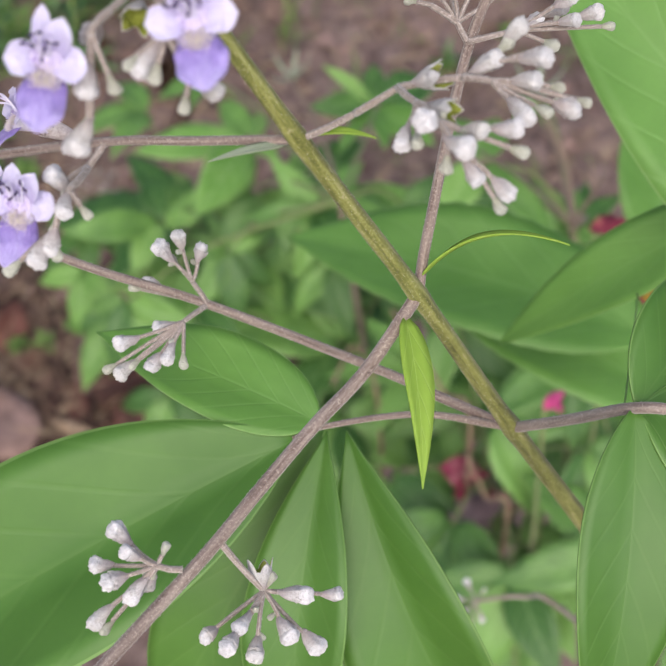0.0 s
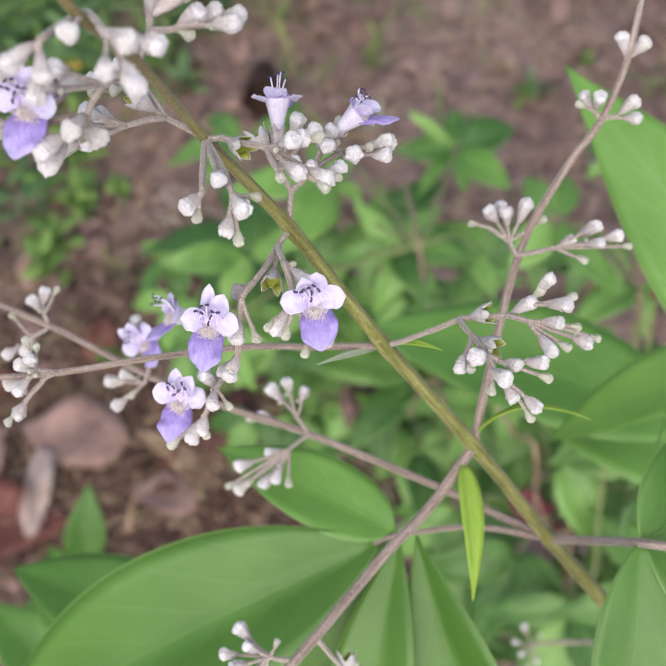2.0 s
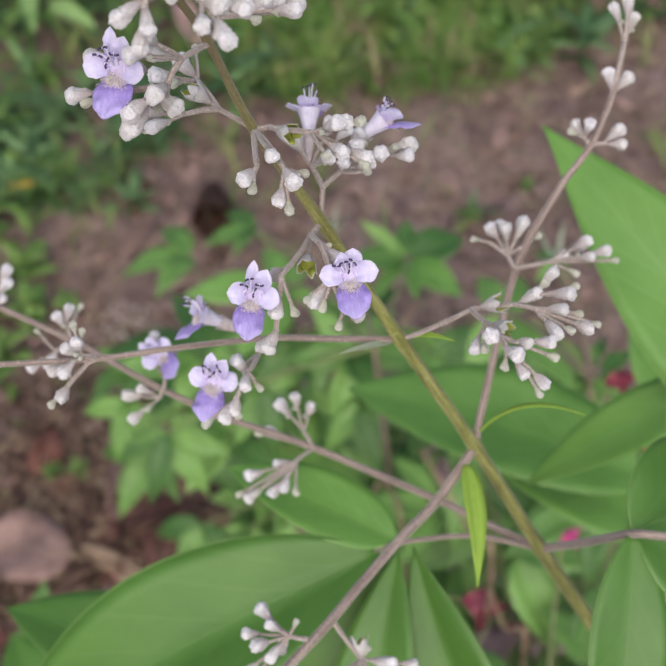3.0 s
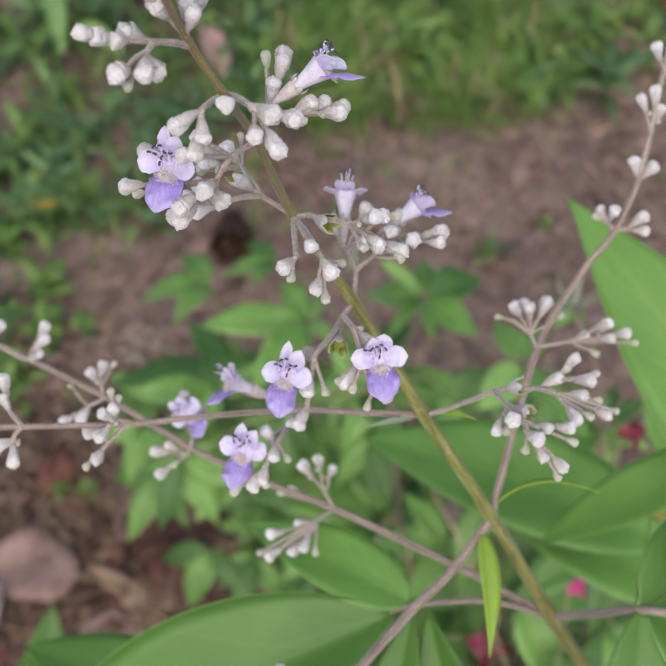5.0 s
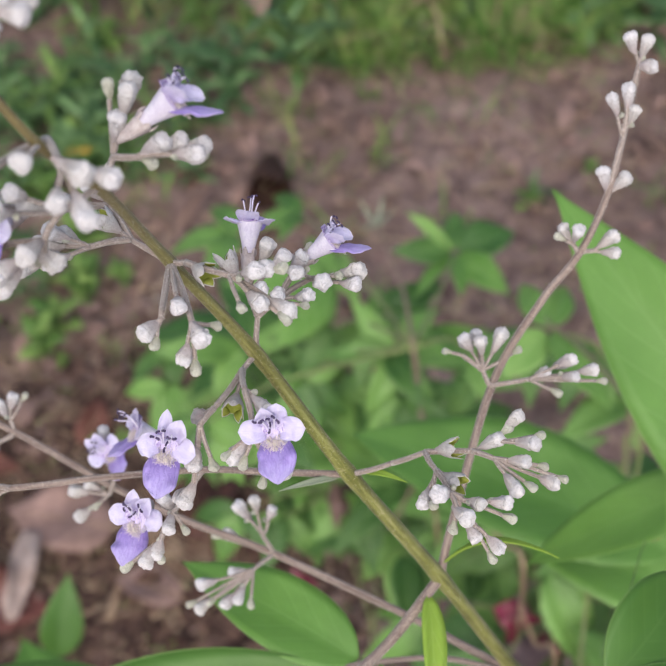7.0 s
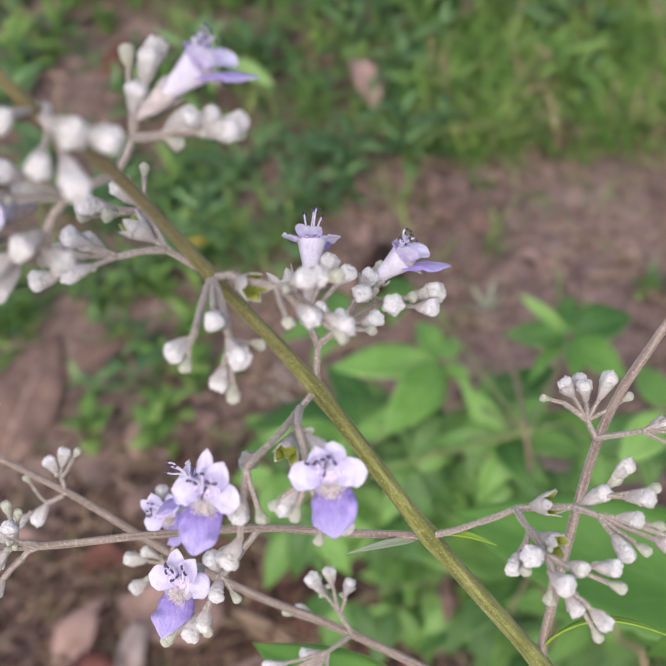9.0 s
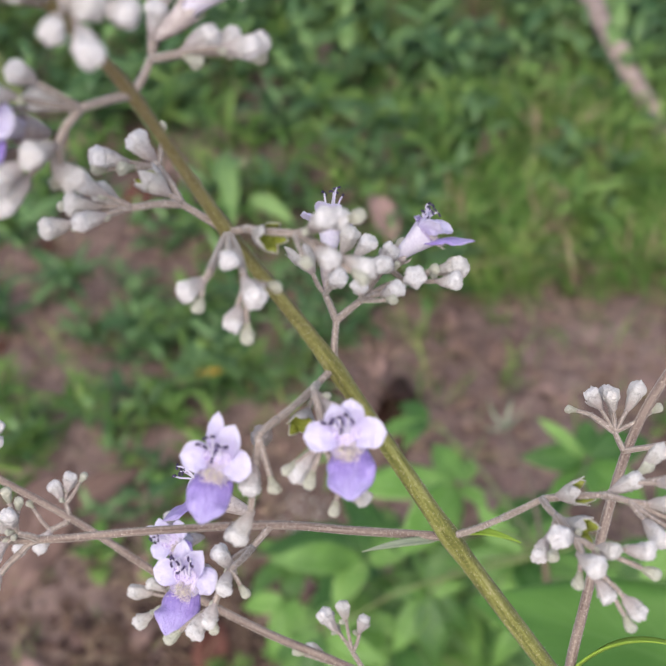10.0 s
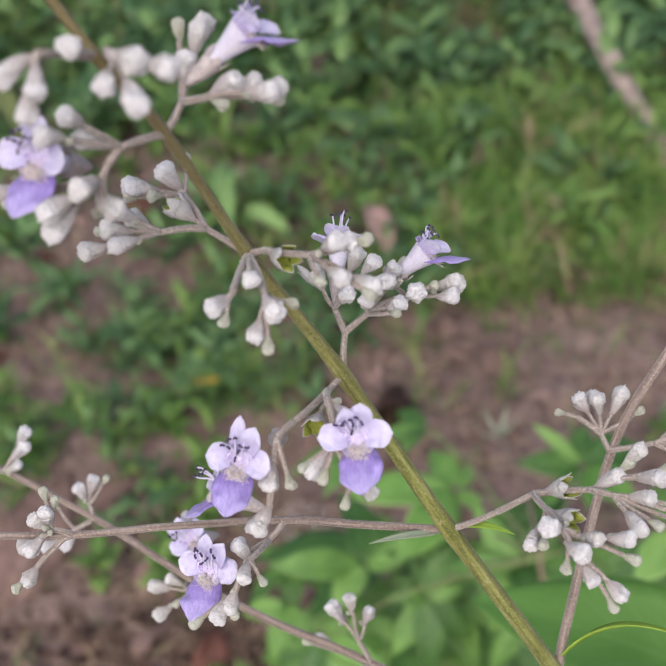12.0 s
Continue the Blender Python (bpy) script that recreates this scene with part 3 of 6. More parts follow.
UNDER_E = [
    (0, (-0.0441, 0.4958, 0.5013), (0.0085, -0.0330, -0.0379), 5),
    (0, (-0.1069, 0.4725, 0.4896), (0.0198, -0.0320, -0.0392), 5),
    (0, (0.0039, 0.5150, 0.5388), (0.0341, -0.0174, -0.0264), 5),
    (2, (-0.1499, 0.5997, 0.3955), (-0.0386, -0.0241, -0.0179), 3),
]
# hand-shaped leaves: joint, then tip, breadth and whether paler green, leaflet by leaflet
HAND_LEFT = ((-0.0223, 0.5452, 0.5430), [
    ((-0.0917, 0.5297, 0.5562), 0.0252, 1),
    ((-0.0570, 0.4833, 0.5500), 0.0287, 1),
    ((-0.0408, 0.5790, 0.5410), 0.0170, 0),
    ((-0.0066, 0.5256, 0.5423), 0.0109, 1),
    ((-0.0155, 0.5706, 0.5358), 0.0109, 1),
])
HAND_RIGHT = ((0.0546, 0.5686, 0.5363), [
    ((0.0135, 0.5578, 0.5516), 0.0174, 0),
    ((0.0559, 0.6048, 0.5349), 0.0146, 0),
    ((0.0239, 0.5783, 0.5651), 0.0095, 1),
    ((0.0941, 0.5857, 0.5347), 0.0280, 0),
    ((0.0863, 0.5271, 0.5441), 0.0210, 1),
    ((0.0569, 0.5269, 0.5437), 0.0140, 1),
    ((0.0275, 0.5319, 0.5348), 0.0112, 1),
])
HAND_DARK = ((-0.0861, 0.5379, 0.4779), [
    ((-0.1453, 0.5179, 0.5001), 0.0209, 0),
    ((-0.0956, 0.5751, 0.4783), 0.0180, 0),
    ((-0.1049, 0.4987, 0.4760), 0.0192, 1),
    ((-0.0613, 0.5310, 0.4856), 0.0134, 1),
    ((-0.0664, 0.5713, 0.4760), 0.0145, 0),
])
HAND_MIDDLE = ((0.0248, 0.5472, 0.4730), [
    ((-0.0377, 0.5367, 0.4895), 0.0212, 0),
    ((-0.0198, 0.5297, 0.4732), 0.0147, 1),
    ((0.0830, 0.5336, 0.4886), 0.0182, 1),
    ((0.0034, 0.5729, 0.4658), 0.0176, 1),
    ((0.0475, 0.5174, 0.4776), 0.0176, 0),
])
HAND_NEAR = ((0.0860, 0.3776, 0.7092), [
    ((0.0643, 0.3532, 0.7050), 0.0179, 1),
    ((0.1079, 0.3248, 0.7227), 0.0140, 1),
    ((0.0984, 0.4120, 0.6960), 0.0136, 1),
    ((0.0772, 0.4135, 0.6967), 0.0125, 0),
])
HAND_YOUNG = ((-0.0252, 0.5285, 0.4484), [
    ((0.0087, 0.5168, 0.4530), 0.0178, 1),
    ((0.0133, 0.5003, 0.4542), 0.0149, 1),
    ((-0.0148, 0.4843, 0.4435), 0.0131, 1),
    ((-0.0610, 0.5053, 0.4568), 0.0178, 1),
    ((-0.0486, 0.4761, 0.4497), 0.0190, 1),
    ((0.0271, 0.4764, 0.4387), 0.0274, 0),
])
HAND_LOW = ((-0.0691, 0.4900, 0.4586), [
    ((-0.1213, 0.4719, 0.4702), 0.0201, 1),
    ((-0.1006, 0.4517, 0.4452), 0.0201, 1),
    ((-0.0799, 0.5089, 0.4590), 0.0161, 1),
    ((-0.0377, 0.4511, 0.4574), 0.0172, 0),
])
TWIG_FORK = (0.1132, 0.3238, 0.7316)
TWIG_ENDS = [(0.0851, 0.3812, 0.7116), (0.1139, 0.4023, 0.7137), (0.1226, 0.3250, 0.7588)]
UNDER_FORKS = [(0.0259, 0.4363, 0.6146), (0.1241, 0.3534, 0.6882), (-0.0651, 0.6251, 0.2563), (0.0978, 0.3343, 0.4905), (0.0163, 0.5028, 0.3456)]

STEMS = {}
STEMS["main_stem"] = (0.00185, 0.00058, [(0.1900, 0.1000, 0.0000), (0.1650, 0.0850, 0.4500), (0.1050, 0.0850, 0.8400), (0.0590, 0.0915, 0.9520), (0.0371, 0.0954, 1.0017), (0.0251, 0.0979, 1.0298), (0.0138, 0.0993, 1.0552), (0.0041, 0.1036, 1.0747), (-0.0031, 0.1036, 1.0910), (-0.0063, 0.0977, 1.1087), (-0.0084, 0.0929, 1.1187), (-0.0114, 0.0927, 1.1258), (-0.0128, 0.0888, 1.1349), (-0.0132, 0.0834, 1.1456)])
STEMS["side_branch_right"] = (0.00062, 0.0004, [(0.0251, 0.0979, 1.0298), (0.0266, 0.1025, 1.0348), (0.0324, 0.1172, 1.0480), (0.0388, 0.1249, 1.0557), (0.0438, 0.1293, 1.0603), (0.0475, 0.1352, 1.0649), (0.0501, 0.1428, 1.0697), (0.0526, 0.1514, 1.0753)])
STEMS["side_branch_near"] = (0.00075, 0.00068, [(0.0251, 0.0979, 1.0298), (0.0187, 0.0904, 1.0272), (0.0128, 0.0841, 1.0275), (0.0067, 0.0772, 1.0274), (0.0010, 0.0705, 1.0274), (-0.0084, 0.0601, 1.0283), (-0.0152, 0.0521, 1.0296)])
STEMS["side_branch_left"] = (0.00044, 0.00036, [(0.0138, 0.0993, 1.0552), (0.0044, 0.0987, 1.0569), (-0.0037, 0.0985, 1.0580), (-0.0161, 0.0969, 1.0590), (-0.0263, 0.0951, 1.0599), (-0.0407, 0.0939, 1.0613), (-0.0482, 0.0933, 1.0619)])
STEMS["side_branch_low"] = (0.00066, 0.00042, [(0.0371, 0.0954, 1.0017), (0.0282, 0.0995, 1.0040), (0.0211, 0.1026, 1.0064), (0.0004, 0.1100, 1.0133), (-0.0129, 0.1133, 1.0181), (-0.0240, 0.1167, 1.0231), (-0.0374, 0.1213, 1.0312), (-0.0528, 0.1255, 1.0391), (-0.0584, 0.1266, 1.0422)])
STEMS["petiole_left"] = (0.0005, 0.0003, [(0.0371, 0.0954, 1.0017), (0.0257, 0.0966, 1.0050), (0.0140, 0.0953, 1.0064), (0.0096, 0.0944, 1.0056)])
STEMS["petiole_right"] = (0.0007, 0.0006, [(0.0371, 0.0954, 1.0017), (0.0425, 0.0898, 1.0134), (0.0465, 0.0835, 1.0267), (0.0522, 0.0810, 1.0294), (0.0647, 0.0755, 1.0356)])
STEMS["side_branch_lower"] = (0.0008, 0.0005, [(0.1050, 0.0850, 0.8400), (0.0730, 0.1423, 0.8014), (0.0611, 0.1446, 0.8093), (0.0489, 0.1457, 0.8061)])
STEMS["side_branch_stub"] = (0.0007, 0.0005, [(0.0700, 0.0895, 0.9300), (0.0614, 0.0808, 0.9637), (0.0604, 0.0877, 0.9746), (0.0565, 0.0848, 0.9977)])

CYMES = {}
CYMES["long_stamen_cyme"] = ((0.0041, 0.1036, 1.0747), [("t", 0, 0.4, 2.5, 3.6), ("t", 1, -0.8, 5.2, 4.5), ("t", 1, 2.7, 4.0, 4.7), ("c", 2, -2.8, 7.9, 6.6), ("b", 2, 1.7, 8.1, 9.0), ("b", 2, 3.4, 5.9, 9.6), ("b", 3, 5.3, 8.3, 6.9), ("s", 3, 6.1, 10.2, 6.1), ("b", 2, 1.4, 1.5, 9.6), ("b", 3, 3.1, 1.7, 8.6), ("b", 3, 6.0, 2.6, 7.0), ("s", 3, 5.9, 1.2, 7.1), ("t", 3, 6.3, 7.5, 4.0), ("b", 13, 7.7, 4.8, 6.5), ("s", 13, 9.6, 5.4, 7.0), ("b", 13, 11.2, 6.9, 5.8), ("b", 13, 11.0, 5.2, 5.6), ("b", 13, 5.0, 5.2, 7.9)])
CYMES["facing_pair_cyme"] = ((0.0041, 0.1036, 1.0747), [("t", 0, -1.4, -2.1, -0.1), ("c", 1, -2.0, -7.2, 0.4), ("t", 1, -3.8, -9.0, 2.6), ("t", 3, -5.0, -11.3, 3.1), ("b", 3, -6.1, -7.7, -1.0), ("b", 4, -5.9, -14.0, -0.2), ("s", 4, -3.7, -14.8, 0.3), ("t", 1, -0.2, -8.5, 5.3), ("b", 8, 1.7, -9.8, 4.2), ("t", 8, 0.8, -12.9, 4.1), ("b", 10, -1.0, -14.8, 2.6), ("s", 10, -2.0, -15.3, 3.3), ("s", 10, -0.3, -15.5, 2.0), ("t", 10, 2.1, -15.0, 1.3), ("b", 14, 3.6, -15.3, -0.1), ("s", 14, 1.5, -16.2, -0.8), ("t", 4, -6.1, -15.3, -2.4), ("b", 17, -7.0, -16.5, -3.3), ("b", 17, -7.8, -15.3, -4.7)])
CYMES["right_cyme"] = ((0.0138, 0.0993, 1.0552), [("t", 0, 5.3, -0.8, 3.9), ("t", 1, 9.1, -1.7, 7.8), ("c", 2, 11.9, -1.9, 8.8), ("t", 2, 14.6, -2.6, 9.4), ("t", 2, 10.3, -5.2, 9.6), ("b", 4, 16.8, -1.8, 10.0), ("b", 6, 19.3, 0.2, 11.5), ("s", 6, 18.6, -0.6, 11.0), ("b", 6, 21.2, -2.9, 11.4), ("s", 6, 22.2, -2.2, 12.0), ("t", 4, 16.8, -4.2, 10.4), ("b", 11, 20.1, -5.0, 10.9), ("s", 11, 22.5, -5.0, 9.8), ("b", 11, 18.8, -7.6, 10.1), ("s", 11, 20.8, -7.7, 10.0), ("b", 11, 23.6, -6.5, 8.6), ("s", 11, 24.7, -6.1, 8.9)])
CYMES["right_cyme_hanging"] = ((0.0241, 0.0941, 1.0648), [("c", 0, 2.0, -1.9, 0.8), ("t", 0, 1.4, -3.8, 1.6), ("b", 2, 0.3, -4.8, 3.1), ("b", 0, -1.5, -3.6, -0.5), ("s", 0, -0.4, -4.3, 0.0), ("t", 2, 2.8, -4.9, 1.9), ("b", 6, 4.7, -5.8, 2.3), ("b", 6, 7.4, -5.2, 1.7), ("s", 6, 8.0, -6.1, -0.2), ("t", 2, 2.1, -6.2, 2.0), ("b", 10, 2.9, -7.2, 2.3), ("s", 10, 1.6, -7.9, 0.7), ("b", 10, 4.0, -8.1, -0.6), ("t", 10, 4.1, -7.2, 0.1), ("b", 14, 6.5, -8.5, -2.1), ("s", 14, 5.9, -9.6, -2.9)])
CYMES["inner_left_cyme"] = ((-0.0037, 0.0985, 1.0580), [("t", 0, -1.7, -2.2, -0.8), ("t", 1, -3.6, -4.9, 0.3), ("b", 2, -4.1, -4.6, 0.9), ("t", 1, -2.8, -6.7, 1.6), ("b", 4, -3.2, -8.5, 1.3), ("s", 4, -1.4, -8.3, 0.3), ("t", 4, -4.3, -9.3, -0.4), ("b", 7, -4.8, -10.4, -1.3), ("b", 7, -6.0, -11.1, -1.8), ("s", 7, -8.4, -11.7, -2.3), ("s", 7, -4.3, -11.1, -1.8)])
CYMES["outer_left_cyme"] = ((-0.0263, 0.0951, 1.0599), [("t", 0, -1.6, -0.7, 1.8), ("b", 1, -3.3, -0.5, 3.0), ("b", 1, -1.8, -0.4, 4.3), ("s", 1, -2.1, 1.2, 5.5), ("s", 1, -1.2, 1.2, 4.4), ("b", 1, -3.8, -2.2, 0.6), ("t", 0, -1.9, -1.0, -0.8), ("t", 7, -3.9, -2.6, -2.1), ("b", 8, -4.9, -3.9, -3.0), ("s", 8, -6.2, -4.5, -3.5), ("b", 1, -5.9, 0.2, -2.1)])
CYMES["far_left_cyme"] = ((-0.0407, 0.0939, 1.0613), [("t", 0, -1.1, 0.4, 2.6), ("b", 1, -1.9, 1.7, 3.6), ("b", 1, -2.0, 3.8, 5.3), ("s", 1, -3.4, 3.2, 4.8), ("t", 0, -1.4, -1.5, -1.2), ("b", 5, -1.2, -3.2, -2.5), ("b", 5, -2.5, -1.8, -1.4), ("s", 5, -3.4, -2.8, -2.2), ("t", 0, -6.1, -0.0, 0.0), ("b", 9, -7.5, 1.6, 1.2), ("b", 9, -8.0, -1.5, -1.2), ("b", 9, -5.6, 1.4, 3.4), ("b", 9, -10.0, 0.3, 0.2), ("b", 9, -6.0, -1.4, -3.4)])
CYMES["right_branch_cyme"] = ((0.0320, 0.1168, 1.0482), [("t", 0, -0.9, 1.6, 1.3), ("b", 1, -3.3, 5.0, 3.9), ("b", 1, -1.2, 3.4, 4.9), ("b", 1, 1.4, 4.8, 3.8), ("s", 1, 3.9, 3.7, 2.9), ("t", 1, -3.5, 3.2, 2.5), ("s", 6, -5.8, 3.7, 2.9), ("b", 1, -1.5, 6.4, 2.7), ("t", 0, 5.2, 0.6, 0.5), ("b", 9, 7.5, 1.3, 1.1), ("b", 9, 10.7, 1.7, 3.6), ("b", 9, 10.9, -0.2, 2.1), ("b", 9, 13.3, 1.5, 1.2), ("s", 9, 14.9, 0.3, 0.3), ("s", 9, 8.9, -0.8, -0.7), ("b", 9, 9.9, 3.3, 0.3)])
CYMES["right_branch_cyme_upper"] = ((0.0438, 0.1293, 1.0603), [("t", 0, -0.8, 1.0, 0.8), ("b", 1, -2.0, 2.5, 1.9), ("b", 1, -0.4, 1.0, 3.1), ("s", 1, -2.6, 1.7, 1.4), ("t", 0, 1.8, 0.2, 0.2), ("b", 5, 4.0, 1.5, 1.2), ("b", 5, 4.3, 0.0, -0.0)])
CYMES["right_branch_cyme_top"] = ((0.0475, 0.1352, 1.0649), [("b", 0, -0.3, 2.1, 1.6), ("b", 0, 2.1, 1.5, 1.2), ("t", 0, 2.1, 5.9, 4.6), ("b", 3, 1.1, 9.5, 7.4), ("b", 3, 3.0, 10.3, 8.0), ("b", 3, 3.6, 8.4, 6.6), ("t", 3, 4.3, 13.3, 10.4), ("b", 7, 3.3, 15.8, 12.4), ("b", 7, 5.2, 15.3, 12.0), ("b", 7, 6.1, 13.1, 10.2)])
CYMES["low_branch_cyme"] = ((0.0004, 0.1100, 1.0133), [("t", 0, -1.5, 1.3, 3.3), ("b", 1, -4.8, 4.6, 5.9), ("b", 1, -2.4, 4.6, 8.2), ("b", 1, -0.0, 4.5, 5.8), ("s", 1, -3.9, 4.7, 3.7), ("b", 0, -7.1, 2.6, 2.0), ("s", 0, -8.9, 2.2, 1.7), ("t", 0, -2.8, -3.5, 1.9), ("b", 8, -5.6, -3.8, 1.6), ("b", 8, -10.0, -6.0, 2.1), ("b", 8, -4.8, -7.4, 1.0), ("b", 8, -6.9, -8.5, 0.2), ("s", 8, -9.3, -8.3, 0.4), ("s", 8, -12.1, -8.4, 0.3), ("s", 8, -3.1, -8.4, 0.3), ("b", 8, -10.4, -8.7, 0.1)])
CYMES["low_branch_cyme_mid"] = ((-0.0240, 0.1156, 1.0222), [("b", 0, -2.8, 1.1, 0.9), ("b", 0, -5.0, 0.4, 0.3), ("b", 0, -4.3, -2.5, -1.9), ("s", 0, -2.1, -1.4, -1.1), ("t", 0, 1.2, 1.2, 3.2), ("b", 5, 0.1, 5.5, 8.9), ("b", 5, -1.7, 5.5, 4.3)])
CYMES["low_branch_cyme_left"] = ((-0.0374, 0.1208, 1.0309), [("t", 0, -0.4, 1.8, 1.4), ("b", 1, -1.8, 3.4, 2.7), ("b", 1, 0.1, 4.5, 3.5), ("s", 1, 1.9, 4.6, 3.6), ("t", 0, -2.3, -0.9, -0.7), ("b", 5, -3.3, -2.1, -1.6), ("b", 5, -6.2, -2.7, -2.1), ("s", 5, -5.3, 1.8, 1.4)])
CYMES["low_branch_cyme_end"] = ((-0.0491, 0.1239, 1.0378), [("b", 0, 2.0, 0.6, 0.5), ("b", 0, 2.5, 2.3, 1.8), ("b", 0, 2.8, 4.0, 3.1), ("s", 0, 1.0, 0.2, 0.2), ("t", 0, -5.7, 2.3, 1.8), ("b", 5, -4.4, 4.4, 3.4), ("b", 5, -7.7, 3.8, 3.0), ("b", 5, -7.4, 0.6, 0.5), ("b", 5, -10.4, 3.3, 2.6), ("b", 5, -9.8, 5.4, 4.2)])
CYMES["node_d_left"] = ((-0.0031, 0.1036, 1.0910), [("t", 0, -3.9, 1.4, 2.1), ("c", 1, -6.2, 2.4, 3.7), ("t", 1, -7.6, -0.6, 3.4), ("t", 1, -6.3, 4.8, 3.6), ("b", 4, -8.0, 6.0, 5.3), ("b", 4, -10.3, 3.5, 5.7), ("s", 4, -11.0, 2.7, 5.1), ("s", 4, -8.8, 3.0, 4.9), ("b", 3, -10.0, 0.0, 4.6), ("b", 3, -12.0, -0.9, 4.0), ("b", 3, -10.6, -3.0, 4.1), ("b", 3, -13.5, -3.7, 4.0), ("s", 3, -13.1, -1.0, 4.1), ("s", 4, -6.4, 8.6, 5.1), ("b", 3, -10.7, -1.1, 6.2)])
CYMES["node_d_front"] = ((-0.0031, 0.1036, 1.0910), [("b", 0, 2.2, -8.9, 4.3), ("t", 0, 0.6, -9.9, 3.6), ("b", 2, -0.8, -11.5, 3.5), ("s", 2, 0.0, -12.3, 2.4), ("t", 0, 3.6, -10.5, 3.6), ("b", 5, 4.4, -11.9, 3.3), ("s", 5, 5.8, -10.0, 2.3), ("b", 5, 2.8, -13.6, 1.7), ("s", 5, 3.9, -14.2, 0.9)])
CYMES["node_d_right"] = ((-0.0031, 0.1036, 1.0910), [("t", 0, 1.8, -0.9, 1.0), ("c", 1, 3.8, -2.7, 1.6), ("t", 1, 6.7, -4.3, 3.0), ("b", 3, 9.4, -6.1, 5.7), ("b", 3, 10.3, -5.3, 5.1), ("s", 3, 12.2, -5.7, 5.6), ("b", 3, 9.8, -8.1, 3.5), ("s", 3, 8.3, -9.2, 4.0), ("b", 3, 12.3, -8.3, 2.8), ("s", 3, 12.4, -9.5, 2.7)])
CYMES["node_e_right"] = ((-0.0063, 0.0977, 1.1087), [("t", 0, 1.3, 2.3, 1.5), ("b", 1, 2.9, 5.4, 5.7), ("b", 1, 2.0, 3.8, 4.2), ("s", 1, 1.2, 6.5, 6.0), ("b", 1, 3.1, 7.8, 5.7), ("t", 1, 3.9, 1.3, 2.4), ("b", 6, 5.8, 2.3, 3.1), ("b", 6, 7.1, 3.0, 2.3), ("b", 6, 8.8, 3.1, 1.9), ("s", 6, 5.0, 1.0, 1.8), ("s", 6, 9.0, 3.2, 0.7), ("b", 6, 8.7, 1.3, 2.7)])
CYMES["node_e_left"] = ((-0.0063, 0.0977, 1.1087), [("t", 0, -2.4, -4.3, 1.8), ("b", 1, -4.5, -4.9, 2.9), ("b", 1, -5.3, -6.0, 5.9), ("t", 1, -4.0, -6.1, 0.1), ("b", 4, -4.9, -8.1, 0.8), ("b", 4, -7.4, -9.5, -0.2), ("b", 4, -7.4, -8.9, -2.2), ("b", 1, -11.6, -2.1, 0.8), ("b", 4, -13.6, -4.8, -1.8), ("s", 4, -12.8, -5.3, -2.5), ("b", 1, -6.6, -7.9, 5.5), ("t", 4, -4.5, -5.8, -2.2), ("b", 12, -3.8, -6.2, -2.8), ("s", 12, -5.5, -5.2, -3.9)])
CYMES["node_f_front"] = ((-0.0087, 0.0954, 1.1172), [("b", 0, 0.8, -8.4, 6.0), ("t", 0, 3.1, -7.2, 4.6), ("b", 2, 4.9, -8.6, 4.7), ("b", 2, 6.8, -8.2, 3.9), ("b", 2, 3.6, -11.5, 4.8), ("b", 2, 5.3, -11.4, 3.6), ("b", 2, 4.0, -7.7, 4.3), ("t", 0, -1.4, -9.5, 6.3), ("b", 8, -3.3, -10.3, 5.6), ("b", 8, -1.4, -11.3, 4.9), ("b", 8, -2.2, -11.9, 3.3)])
CYMES["node_g_left"] = ((-0.0114, 0.0928, 1.1255), [("t", 0, -1.0, -1.2, 1.3), ("t", 1, -2.8, -4.0, 3.7), ("b", 2, -5.2, -4.7, 5.4), ("b", 2, -7.9, -7.8, 7.6), ("b", 2, -5.6, -6.8, 6.1), ("t", 2, -3.2, -6.2, 4.3), ("b", 6, -3.1, -8.8, 4.5), ("b", 6, -5.4, -10.7, 5.4), ("b", 6, -2.2, -7.8, 3.1), ("b", 2, -6.9, -7.3, 6.9), ("s", 6, -4.5, -10.0, 3.6)])
CYMES["node_g_stem"] = ((-0.0117, 0.0921, 1.1272), [("b", 0, 0.4, 0.8, 2.9), ("b", 0, 1.1, 2.6, 2.0), ("b", 0, -2.1, -0.7, 4.0), ("b", 0, -2.7, -0.6, 5.3), ("s", 0, -0.4, 1.6, 3.5), ("b", 0, 0.9, -0.1, 2.2)])
CYMES["node_h"] = ((-0.0129, 0.0884, 1.1357), [("t", 0, 5.0, 0.7, 0.5), ("b", 1, 6.4, 1.0, 0.8), ("b", 1, 7.9, 1.7, 0.2), ("b", 1, 7.4, 0.3, 0.2), ("s", 1, 5.5, 0.1, 0.1), ("t", 0, -1.3, -1.3, 3.6), ("b", 6, -3.4, -2.2, 5.1), ("b", 6, -2.4, -1.4, 5.7), ("b", 6, -4.4, -3.0, 4.5), ("b", 0, 0.8, -0.2, 4.4), ("b", 0, 1.8, 3.3, 2.6)])
CYMES["near_branch_cyme"] = ((-0.0009, 0.0685, 1.0293), [("t", 0, -2.4, 0.5, 0.3), ("b", 1, -6.1, 3.6, 2.2), ("b", 1, -4.9, 1.0, 2.8), ("b", 1, -7.0, -1.2, 1.3), ("b", 1, -4.7, -1.4, -0.9), ("b", 1, -8.2, 0.9, 0.6), ("b", 1, -8.4, -3.3, -2.1), ("s", 1, -1.5, 1.9, 1.2), ("b", 1, -3.7, -0.1, -2.2), ("s", 1, -7.9, -4.3, -2.8)])
